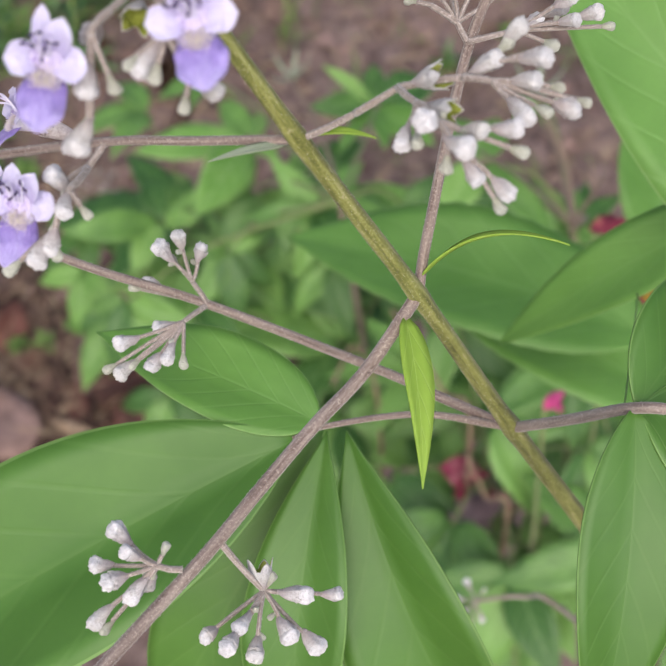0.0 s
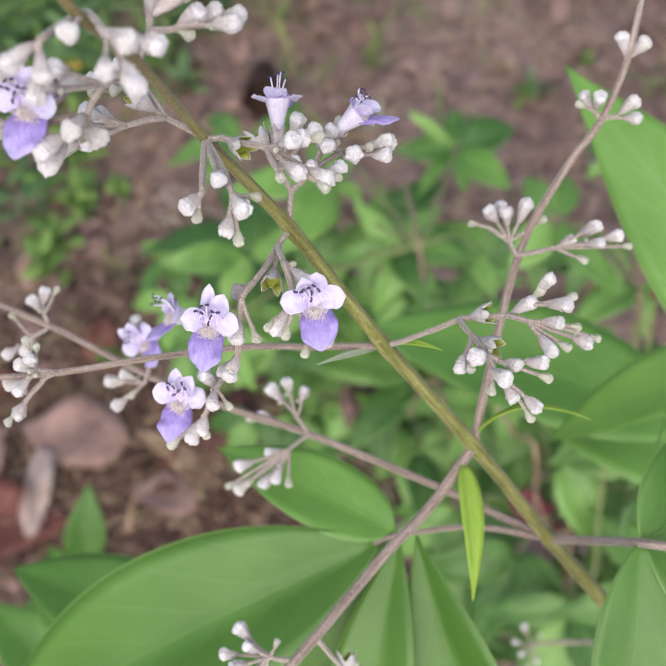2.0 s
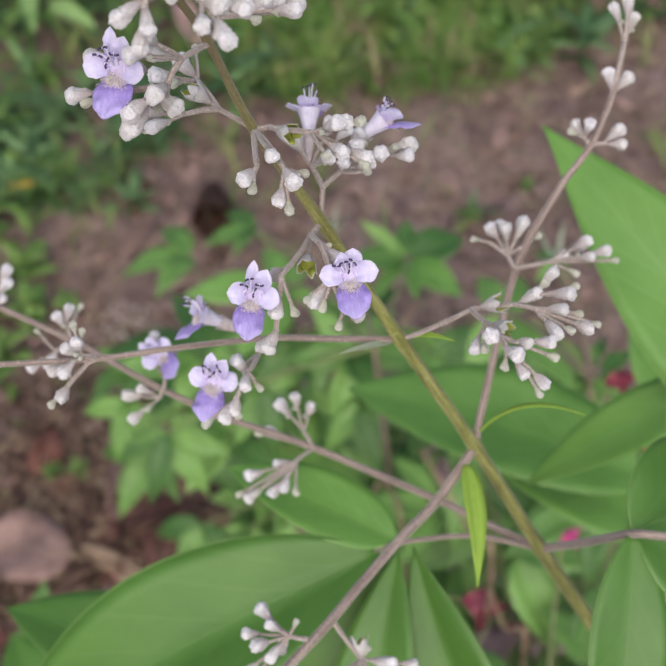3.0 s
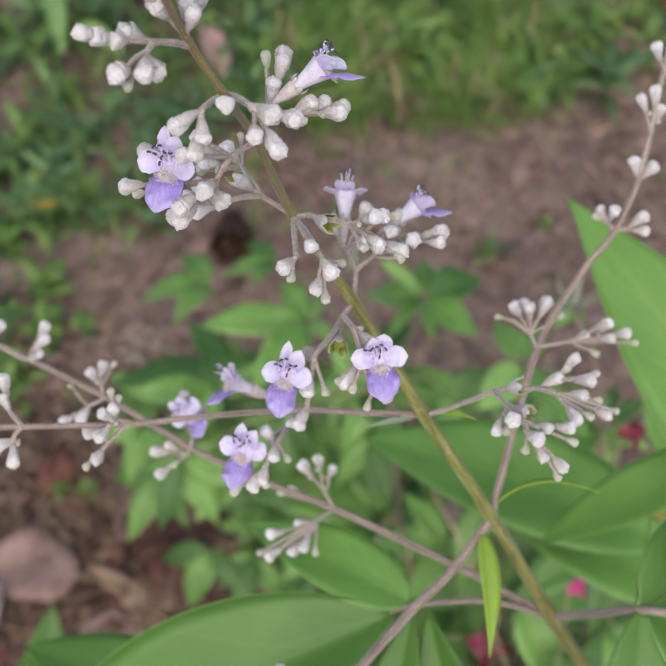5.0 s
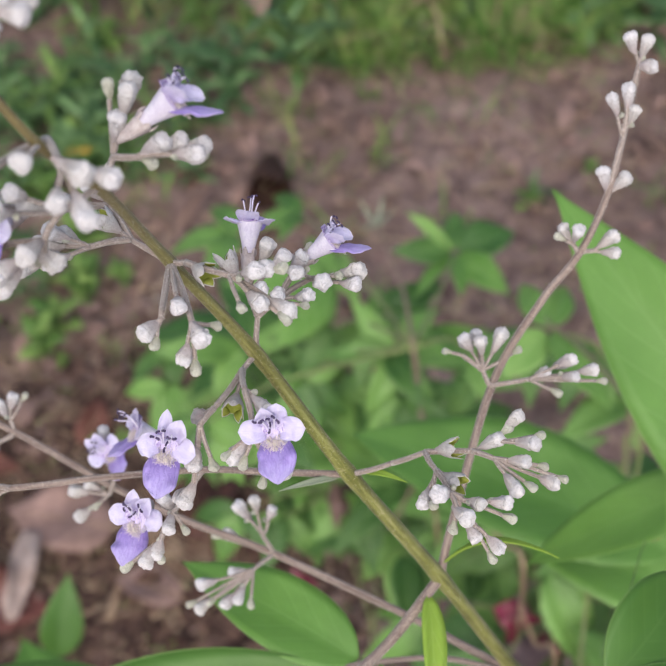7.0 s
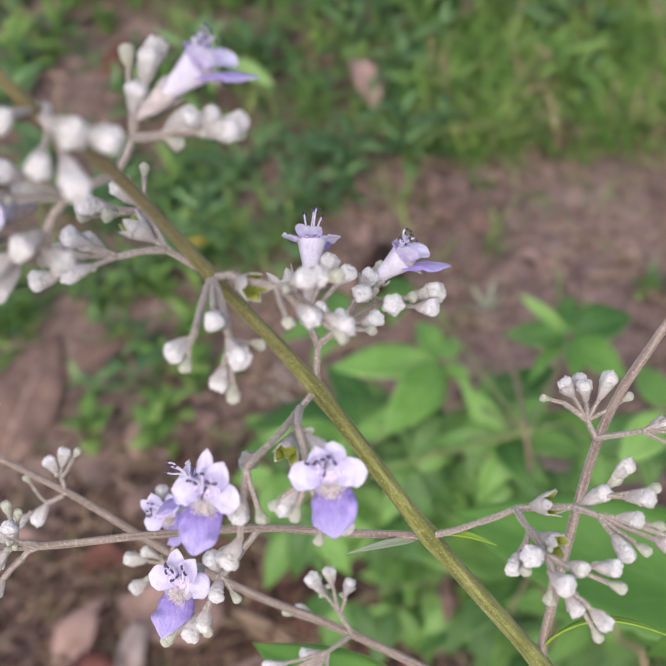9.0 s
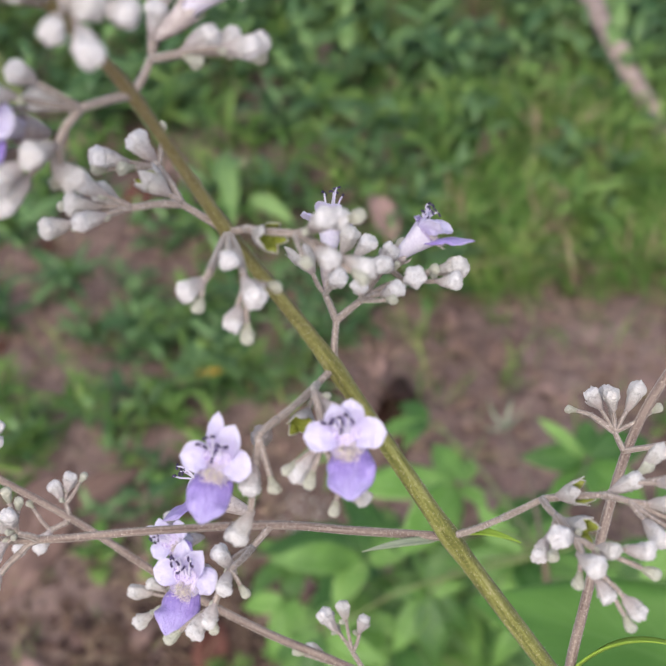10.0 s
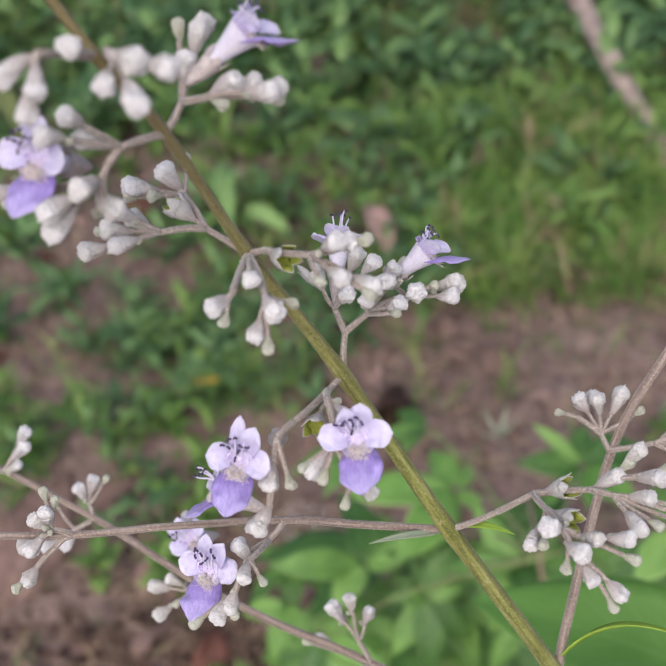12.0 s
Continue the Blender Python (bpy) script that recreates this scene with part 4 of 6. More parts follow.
CYMES["near_branch_cyme_inner"] = ((0.0027, 0.0718, 1.0272), [("t", 0, 3.6, -2.9, -6.1), ("c", 1, 3.5, -1.4, -5.1), ("b", 1, 1.5, -6.9, -4.4), ("b", 1, -2.4, -7.7, -4.9), ("b", 1, 0.2, -9.2, -3.7), ("b", 1, 7.0, -3.5, -6.4), ("b", 1, 10.9, -3.1, -8.3), ("b", 1, 5.9, -7.4, -6.8), ("b", 1, 8.4, -8.0, -9.3), ("b", 1, 2.5, -9.5, -6.0), ("s", 1, 4.6, -1.8, -5.4)])
CYMES["lower_cyme"] = ((0.0489, 0.1458, 0.8057), [("b", 0, -2.0, 4.6, 2.9), ("b", 0, -3.2, -2.2, -1.4), ("b", 0, 1.2, -4.5, -2.8), ("s", 0, 2.4, 2.3, 1.5), ("b", 0, -5.0, -0.4, 4.0), ("s", 0, -1.8, -5.7, -3.6)])
CYMES["stub_cyme"] = ((0.0564, 0.0845, 0.9983), [("b", 0, 0.7, 2.0, 1.3), ("b", 0, 2.2, 1.0, 0.7), ("b", 0, -1.4, -1.2, 3.5), ("b", 0, 3.1, -0.9, -0.5), ("s", 0, 1.6, 2.9, 1.9), ("b", 0, 0.6, -2.7, 2.6)])

FLOWERS = [
    ((-0.0045, 0.0902, 1.0767), (0.0984, -0.7222, 0.6846), (0.2200, 0.7206, 0.6888)),
    ((0.0071, 0.0900, 1.0797), (0.0000, -0.6910, 0.7228), (-0.0794, 0.7206, 0.6888)),
    ((-0.0112, 0.0920, 1.0577), (-0.0497, -0.6902, 0.7219), (0.2000, 0.7177, 0.6861)),
    ((-0.0151, 0.0918, 1.1107), (-0.2381, -0.7364, 0.6332), (0.1940, 0.6749, 0.7120)),
    ((-0.0138, 0.1080, 1.0520), (-0.7876, -0.0323, 0.6154), (0.5070, 0.6792, 0.5307)),
    ((-0.0231, 0.1182, 1.0300), (-0.2860, -0.6621, 0.6926), (-0.7500, 0.4800, 0.4600)),
    ((0.0009, 0.1017, 1.1153), (0.8000, 0.1600, 0.5780), (-0.8575, 0.4596, 0.2311)),
    ((0.0126, 0.1137, 1.0821), (0.7800, 0.2100, 0.5880), (-0.9126, 0.3508, 0.2098)),
    ((0.0032, 0.1174, 1.0807), (0.0494, 0.8696, 0.4914), (0.0000, -0.3633, 0.9317)),
]

SHOOTS = [(0.0051, 0.5438, 0.5927), (0.1100, 0.3947, 0.7287)]
STICK = [(0.1007, 2.0389, 0.1000), (0.1602, 1.7775, 0.0850), (0.2060, 1.6395, 0.0600), (0.2399, 1.5437, 0.0300)]
LONE = [
    ((-0.4123, 1.5775, 0.0700), (-0.3736, 1.3941, 0.0850), 0.03, M_PALE, "broad pale-green leaf held above the weeds"),
    ((-0.3651, 1.4767, 0.0700), (-0.2926, 1.3994, 0.0850), 0.026, M_PALE, "broad pale-green leaf held above the weeds"),
    ((-0.3905, 1.1566, 0.0400), (-0.3435, 1.1427, 0.0550), 0.007, M_YELLOW, "narrow yellow leaf among the weeds"),
    ((-0.6575, 1.5522, 0.0500), (-0.9796, 2.0762, 0.0650), 0.03, M_OLIVE, "long olive blade of coarse grass"),
]
RED_LEAF = ((-0.3893, 0.5659), -2)
GREY_STRIP = ((-0.3565, 0.6417, 0.0000), (-0.3656, 0.5439, 0.0000))
STRAW_BUNDLE = ((-0.2595, 0.6558, 0.0000), (-0.1516, 0.5762, 0.0000))
LICHEN = (-0.2481, 0.9596)
NEAR_WEEDS = [(-0.464, 1.114, 3, 0.75), (-0.373, 1.033, 2, 1.20), (-0.414, 0.999, 0, 0.80), (-0.357, 0.963, 2, 1.10), (-0.361, 0.910, 2, 1.30), (-0.381, 0.872, 2, 1.20), (-0.459, 0.882, 2, 1.30), (-0.484, 1.083, 4, 0.80), (-0.488, 1.243, 4, 1.10), (-0.305, 0.986, 2, 0.70), (-0.439, 1.049, 1, 0.70), (-0.455, 0.955, 0, 0.80), (-0.351, 1.132, 1, 0.60), (-0.292, 1.134, 1, 0.70), (-0.417, 1.156, 4, 0.90), (-0.359, 1.172, 0, 1.00)]
PATCH_WEEDS = [(0.27, 1.37, 0, 0.9), (0.30, 1.38, 4, 0.8), (0.24, 1.40, 2, 1.2), (0.29, 1.42, 2, 1.3), (0.32, 1.41, 0, 0.8), (0.20, 1.36, 2, 0.9), (0.05, 1.38, 4, 0.8), (0.02, 1.40, 0, 0.8), (0.08, 1.41, 1, 0.8), (0.13, 1.43, 4, 0.9), (0.43, 1.47, 2, 1.4), (0.40, 1.50, 2, 1.3), (0.46, 1.46, 4, 0.9)]
DRY_STALKS = [[(0.0446, 0.3533, 0.6356), (0.0664, 0.3302, 0.5976), (0.0790, 0.3108, 0.5621)], [(0.0765, 0.3028, 0.5785), (0.0854, 0.2942, 0.5506), (0.0958, 0.2847, 0.5219)], [(0.0143, 0.3902, 0.5085), (0.0294, 0.4154, 0.5038), (0.0402, 0.3855, 0.4612)]]
TWIGS = [((-0.1881, 1.0789, 0.0000), (-0.0793, 1.0389, 0.0000), 0.0022), ((-0.1167, 1.0524, 0.0000), (-0.0957, 1.0978, 0.0000), 0.0018), ((-0.2923, 1.0334, 0.0000), (-0.2723, 0.9785, 0.0000), 0.0012), ((-0.2694, 1.0813, 0.0000), (-0.2491, 0.9770, 0.0000), 0.001), ((-0.2721, 0.5531, 0.0000), (-0.2672, 0.6493, 0.0000), 0.0035), ((-0.2690, 0.6747, -0.0000), (-0.1745, 0.6728, 0.0000), 0.0025), ((-0.2060, 0.6467, 0.0000), (-0.1252, 0.6478, 0.0000), 0.0018), ((-0.4157, 0.5064, 0.0000), (-0.3681, 0.4988, 0.0000), 0.0016)]

ACCENTS = [
    ((0.0755, 0.3280, 0.5303), (0.0016, -0.0197, -0.0136), (0.1925, -0.4408, 0.8767), 0.021, M_RED, "wine-red withered leaf low in the shrub"),
    ((0.0762, 0.3140, 0.5097), (0.0131, -0.0230, -0.0161), (0.4402, -0.4033, 0.8022), 0.027, M_MAUVE, "faded mauve-grey withered leaf low in the shrub"),
    ((0.0565, 0.3285, 0.5091), (0.0077, -0.0311, -0.0215), (0.3651, -0.4181, 0.8318), 0.014, M_MAUVE, "faded mauve-grey withered leaf low in the shrub"),
    ((0.0929, 0.3189, 0.5019), (0.0132, -0.0084, -0.0060), (0.3578, -0.3392, 0.8700), 0.01, M_RED, "wine-red withered leaf low in the shrub"),
    ((0.0913, 0.2489, 0.7291), (0.0060, -0.0043, -0.0030), (0.1826, -0.2743, 0.9442), 0.009, M_PINK, "small magenta petal caught among leaves"),
]
ACCENTS += [
    ((0.1152, 0.3025, 0.7637), (0.0054, -0.0087, -0.0067), (0.1881, -0.3568, 0.9150), 0.012, M_RED_BRIGHT, "bright magenta-red leaf behind the flowering twigs"),
    ((0.1239, 0.2912, 0.7550), (0.0059, -0.0100, -0.0077), (0.1881, -0.3568, 0.9150), 0.012, M_RED_BRIGHT, "bright magenta-red leaf behind the flowering twigs"),
    ((-0.0282, 0.4959, 0.3635), (0.0090, -0.0142, -0.0099), (0.1881, -0.3568, 0.9150), 0.03, M_DEAD, "pale pinkish dry leaf caught among leaves"),
    ((-0.0562, 0.4165, 0.3530), (0.0128, 0.0065, 0.0043), (0.1881, -0.3568, 0.9150), 0.026, M_RED, "wine-red withered leaf low in the shrub"),
    ((-0.0025, 0.5313, 0.4771), (0.0162, -0.0098, -0.0077), (0.1881, -0.3568, 0.9150), 0.03, M_RED, "wine-red withered leaf low in the shrub"),
    ((-0.0320, 0.4582, 0.3968), (0.0135, 0.0018, 0.0014), (0.1881, -0.3568, 0.9150), 0.03, M_DEAD, "pale pinkish dry leaf caught among leaves"),
    ((0.1038, 0.2759, 0.4601), (0.0029, -0.0179, -0.0113), (0.2762, -0.3491, 0.8955), 0.01, M_RED, "wine-red withered leaf low in the shrub"),
    ((0.1164, 0.4205, 0.4663), (0.0170, -0.0099, -0.0062), (0.2762, -0.3491, 0.8955), 0.02, M_RED, "wine-red withered leaf low in the shrub"),
    ((-0.0225, 0.5584, 0.3828), (0.0298, -0.0047, -0.0029), (0.2762, -0.3491, 0.8955), 0.02, M_RED, "wine-red withered leaf low in the shrub"),
]
MAGENTA_LEAF = ((0.0690, 0.1435, 0.9563), (0.0738, 0.1434, 0.9562), (0.0891, -0.1975, 0.9763), (0.0489, 0.0913, 1.0125))
YELLOW_EDGE = ((0.0696, 0.1416, 0.9572), (0.0732, 0.1431, 0.9582))

# ---- ground: one sheet from the bare path to the horizon ----


def lumps(x, y):
    v = Vector((x, y, 0.0))
    return 0.016 * noise.noise(v * 3.1) + 0.009 * noise.noise(v * 11) + 0.0065 * noise.noise(v * 32) + 0.0036 * noise.noise(v * 85)


def build_ground():
    def steps(lo, hi, fine, far):
        inner = [lo + (hi - lo) * i / fine for i in range(fine + 1)]
        return [lo - d for d in far[::-1]] + inner + [hi + d for d in far]
    far = [0.1, 0.3, 0.8, 2, 5, 12, 30, 80, 200, 600, 2000]
    xs, ys = steps(-1.05, 0.75, 330, far), steps(0.25, 2.35, 380, far)
    bm = bmesh.new()
    rows = []
    for y in ys:
        rows.append([bm.verts.new((x, y, lumps(x, y) if -2 < x < 2 and -1 < y < 4 else 0.0)) for x in xs])
    for a, b in zip(rows, rows[1:]):
        for i in range(len(xs) - 1):
            bm.faces.new((a[i], a[i + 1], b[i + 1], b[i]))
    g = part("ground", bm, M_SOIL, None)
    tagged(g, "bare trodden reddish-brown earth with crumbs and fine litter", "ground", "", "structure")


build_ground()

# ---- the flowering shrub ----
shrub = thing("flowering_shrub", (0.19, 0.10, 0.0), "chaste-tree shrub with grey bud clusters and pale violet lipped flowers", "shrub")


def down(bm, per_area, length, r, mat=None, above=-1.0):
    """Short white hairs standing off a felted surface."""
    bm.normal_update()
    for f in list(bm.faces):
        want = f.calc_area() * per_area if f.verts[0].co.z > above else 0.0
        for _ in range(int(want) + (r.random() < want % 1)):
            vs = [v.co for v in f.verts]
            a, b, c = r.sample(vs, 3)
            u, v = sorted((r.random(), r.random()))
            p = a * u + b * (v - u) + c * (1 - v)
            way = (f.normal + Vector((r.gauss(0, 0.5), r.gauss(0, 0.5), r.gauss(0, 0.5)))).normalized()
            e = way.orthogonal().normalized() * 0.000013
            g = way.cross(e)
            ring = [bm.verts.new(p + q) for q in (e, g * 0.87 - e * 0.5, -g * 0.87 - e * 0.5)]
            tip = bm.verts.new(p + way * length * r.uniform(0.5, 1.2))
            for k in range(3):
                bm.faces.new((ring[k], ring[(k + 1) % 3], tip)).material_index = f.material_index if mat is None else mat


MAIN_RADII = [0.0040, 0.0028, 0.0018, 0.0013, 0.00102, 0.00091, 0.00081, 0.00062, 0.00048, 0.00040, 0.00038, 0.00036, 0.00034]


def build_stems():
    fluff = random.Random(8)
    for name, (r0, r1, pts) in STEMS.items():
        bm = bmesh.new()
        line = spline(pts, 14)
        knots = [Vector(p) for p in pts[4:-1]] if name == "main_stem" else []
        if name == "main_stem":
            at = np.linspace(0, len(MAIN_RADII) - 1, len(line))
            r0, r1 = MAIN_RADII[0], [float(v) for v in np.interp(at, range(len(MAIN_RADII)), MAIN_RADII)]
        tube(bm, line, r0, r1, 16, 0.07 if name == "main_stem" else 0.04, knots)
        kind = "main_stem" if name == "main_stem" else ("petiole" if "petiole" in name else "side_branch")
        down(bm, 5e6 if name == "main_stem" else 8e6, 0.00020, fluff, 1, 0.99)
        part(kind, bm, [M_STEM if name == "main_stem" else M_TWIG, M_DOWN], shrub, "olive-green square stem" if name == "main_stem" else "mauve-grey downy twig")


build_stems()


def bud_mesh(name, length, width, tip, seed, young=False):
    """A closed bud: a ribbed felted cup narrowing to its stalk, five blunt teeth, and the folded petals as a wrinkled pale knob."""
    r = random.Random(seed)
    bm = bmesh.new()
    w = width / 2
    fine = lambda rows: [(p.x, p.y) for p in spline([(a, b, 0) for a, b in rows], 3)]
    lathe(bm, fine([(w * 0.22, 0), (w * 0.32, length * 0.08), (w * 0.50, length * 0.20), (w * 0.66, length * 0.33), (w * 0.78, length * 0.46), (w * 0.86, length * 0.56), (w * 0.82, length * 0.60), (w * 0.62, length * 0.59), (w * 0.48, length * 0.55)]), 30, 5, 0.07)
    z = length * 0.52
    lathe(bm, fine([(w * 0.46, z), (w * 0.76 * tip, z + length * 0.07), (w * tip * 0.95, z + length * 0.15), (w * tip, z + length * 0.23), (w * tip * 0.95, z + length * 0.31), (w * tip * 0.78, z + length * 0.39), (w * tip * 0.50, z + length * 0.45), (w * tip * 0.20, z + length * 0.465), (w * tip * 0.05, z + length * 0.44)]), 36, r.choice((3, 4, 5)), 0.10, 1)
    for k in range(5):
        a = 2 * math.pi * (k + 0.1 * r.uniform(-1, 1)) / 5
        out = Vector((math.cos(a), math.sin(a), 0))
        blade(bm, out * w * 0.88 + Vector((0, 0, length * 0.49)), out * w * 0.98 + Vector((0, 0, length * r.uniform(0.64, 0.70))), out, w * 0.66, -0.04, 0.08, 4, (0.4, 0.9), 0, 0, 0.00007, 0, 2)
    bend = Vector((r.uniform(-1, 1), r.uniform(-1, 1), 0)) * length * 0.07
    for v in bm.verts:
        q, q2, q3 = v.co * 900 + Vector((seed * 3.7, 0, 0)), v.co * 2300 + Vector((0, seed * 3.7, 0)), v.co * 4200 + Vector((0, 0, seed * 3.7))
        crease = abs(noise.noise(q2)) * 0.30 + abs(noise.noise(q3)) * 0.16 - 0.10
        v.co += Vector((noise.noise(q), noise.noise(q + Vector((7, 0, 0))), 0.6 * noise.noise(q + Vector((0, 7, 0))))) * w * 0.18 + v.co.normalized() * w * crease + bend * (v.co.z / length) ** 2
    down(bm, 14e6, 0.00014, r)
    return part(name, bm, [M_BUD_GREEN if young else M_BUD, M_BUD_GREEN if young else M_KNOB], None)


def calyx_mesh():
    """An empty cup left after the flower fell: five teeth, green inside."""
    bm = bmesh.new()
    lathe(bm, [(0.0004, 0), (0.0006, 0.0005), (0.0011, 0.0014), (0.00150, 0.0026)], 15, 5, 0.06, 0, False)
    lathe(bm, [(0.00142, 0.0026), (0.0010, 0.0013), (0.0003, 0.0006)], 15, 5, 0.06, 1, False)
    for k in range(5):
        a = 2 * math.pi * (k + 0.2 * (k % 2)) / 5
        out = Vector((math.cos(a), math.sin(a), 0))
        tall = 0.0037 + 0.0004 * (k % 3)
        for mat, d in ((0, 0.0), (1, 0.00013)):
            blade(bm, out * (0.00138 - d) + Vector((0, 0, 0.0021)), out * (0.00180 - d) + Vector((0, 0, tall - d)), out * -1 + Vector((0, 0, 0.3)), 0.0017 - 2 * d, 0.02, 0.22, 5, (0.22, 0.8), 0, 0, 0.00008, mat, 2)
    return part("empty_calyx", bm, [M_BUD, M_CALYX], None)


BUDS = [bud_mesh("bud", 0.0028, 0.0018, 0.96, 1), bud_mesh("bud", 0.0031, 0.0017, 1.08, 2), bud_mesh("bud", 0.0025, 0.0019, 0.86, 3), bud_mesh("bud", 0.0034, 0.0017, 1.00, 4), bud_mesh("bud", 0.0028, 0.0018, 1.05, 5), bud_mesh("bud", 0.0031, 0.0019, 0.90, 6)]
YOUNG_BUDS = [bud_mesh("bud", 0.0028, 0.0018, 0.96, 7, True), bud_mesh("bud", 0.0031, 0.0017, 1.02, 8, True)]
CUP = calyx_mesh()


def build_cymes():
    fluff = random.Random(3)
    for name, (origin, rows) in CYMES.items():
        origin = Vector(origin)
        places = [origin] + [origin + Vector(r[2:]) * 0.001 for r in rows]
        bm = bmesh.new()
        heads = []
        for k, (kind, par, *_) in enumerate(rows, 1):
            a, b = places[par], places[k]
            way = (b - a).normalized() if (b - a).length > 1e-5 else Vector((0, 0, 1))
            if kind == "t":
                mid = (a + b) / 2 + Vector((rng.uniform(-1, 1), rng.uniform(-1, 1), 0.4)) * 0.0002
                tube(bm, spline([a, mid, b], 4), 0.00037, 0.00031, 7)
                continue
            if kind == "c":
                s, src = 0.76, CUP
            else:
                s, src = (rng.uniform(0.87, 1.13) if kind == "b" else rng.uniform(0.5, 0.68)), (BUDS if kind == "b" else YOUNG_BUDS)[rng.randrange(6 if kind == "b" else 2)]
            size = 0.0034 * s if kind != "c" else 0.003
            start = b - way * size * 0.55
            tube(bm, spline([a, (a + start) / 2 + Vector((rng.uniform(-1, 1), rng.uniform(-1, 1), rng.uniform(-1, 1))) * 0.00015, start + way * 0.0002], 3), 0.00025, 0.00023, 6)
            heads.append((src, aim(start, way, (rng.uniform(-1, 1), rng.uniform(-1, 1), rng.uniform(-1, 1)), s), kind, s, start, way))
            if kind == "b" and rng.random() < 0.45:
                off = (way + Vector((rng.uniform(-1, 1), rng.uniform(-1, 1), rng.uniform(-1, 0.4))) * 0.9).normalized()
                heads.append((YOUNG_BUDS[rng.randrange(2)], aim(start - way * 0.0004, off, None, 0.36), "s", 0.4, start, off))
        down(bm, 14e6, 0.00018, fluff, 1)
        twigs = part("twig", bm, [M_STALK, M_DOWN], shrub, "forked downy twigs with felted grey-white buds")
        for src, m, *_ in heads:
            twin(src, m, twigs)
    for src in (*BUDS, *YOUNG_BUDS, CUP):
        bpy.data.objects.remove(src)


build_cymes()


def lobe(bm, base, tip, face, widths, arch, cup, ruffle, seed, seg=20, across=12, thick=0.00010, notch=0.0):
    """A petal lobe: half-widths along it, arched lengthwise, cupped across, with a ruffled margin and a thin edge."""
    base, tip, face = Vector(base), Vector(tip), Vector(face)
    axis = tip - base
    length = axis.length
    axis = axis.normalized()
    side = axis.cross(face).normalized()
    up = side.cross(axis).normalized()
    uv = bm.loops.layers.uv.verify()
    prof = spline([(k / (len(widths) - 1), v, 0) for k, v in enumerate(widths)], 8)
    px, py = [p.x for p in prof], [p.y for p in prof]
    grid, where = {}, {}
    for i in range(seg + 1):
        t = math.sin(0.5 * math.pi * i / seg)
        w = max(float(np.interp(t, px, py)) * math.sqrt(max(0.0, 1 - t**7)), 0.00004)
        for j in range(across + 1):
            v = 2 * j / across - 1
            edge = noise.noise(Vector((t * 5.0, v * 1.6, seed * 3.1))) * abs(v) ** 1.5
            wob = noise.noise(Vector((t * 3.2 + 9, v * 2.4, seed * 1.7)))
            rim = notch * length * t**6 * math.cos(3 * math.pi * v)
            p = base + axis * (length * t * (1 - 0.05 * v * v) + rim) + side * (v * w * (1 + 0.10 * edge))
            p += up * (arch * length * math.sin(math.pi * 0.62 * t) + cup * w * v * v + ruffle * w * (edge + 0.45 * wob) * min(1.0, 2.5 * t) + 0.012 * w * math.cos(9 * math.pi * v) * math.sin(math.pi * t))
            for layer in (0, 1):
                vert = bm.verts.new(p - up * (layer * thick))
                grid[i, j, layer] = vert
                where[vert] = (t, j / across)

    def quad(*keys):
        f = bm.faces.new([grid[k] for k in keys])
        for loop in f.loops:
            loop[uv].uv = where[loop.vert]

    for i in range(seg):
        for j in range(across):
            quad((i, j, 0), (i + 1, j, 0), (i + 1, j + 1, 0), (i, j + 1, 0))
            quad((i, j, 1), (i, j + 1, 1), (i + 1, j + 1, 1), (i + 1, j, 1))
        quad((i, 0, 0), (i, 0, 1), (i + 1, 0, 1), (i + 1, 0, 0))
        quad((i, across, 0), (i + 1, across, 0), (i + 1, across, 1), (i, across, 1))
    for i in (0, seg):
        for j in range(across):
            quad((i, j, 0), (i, j + 1, 0), (i, j + 1, 1), (i, j, 1))


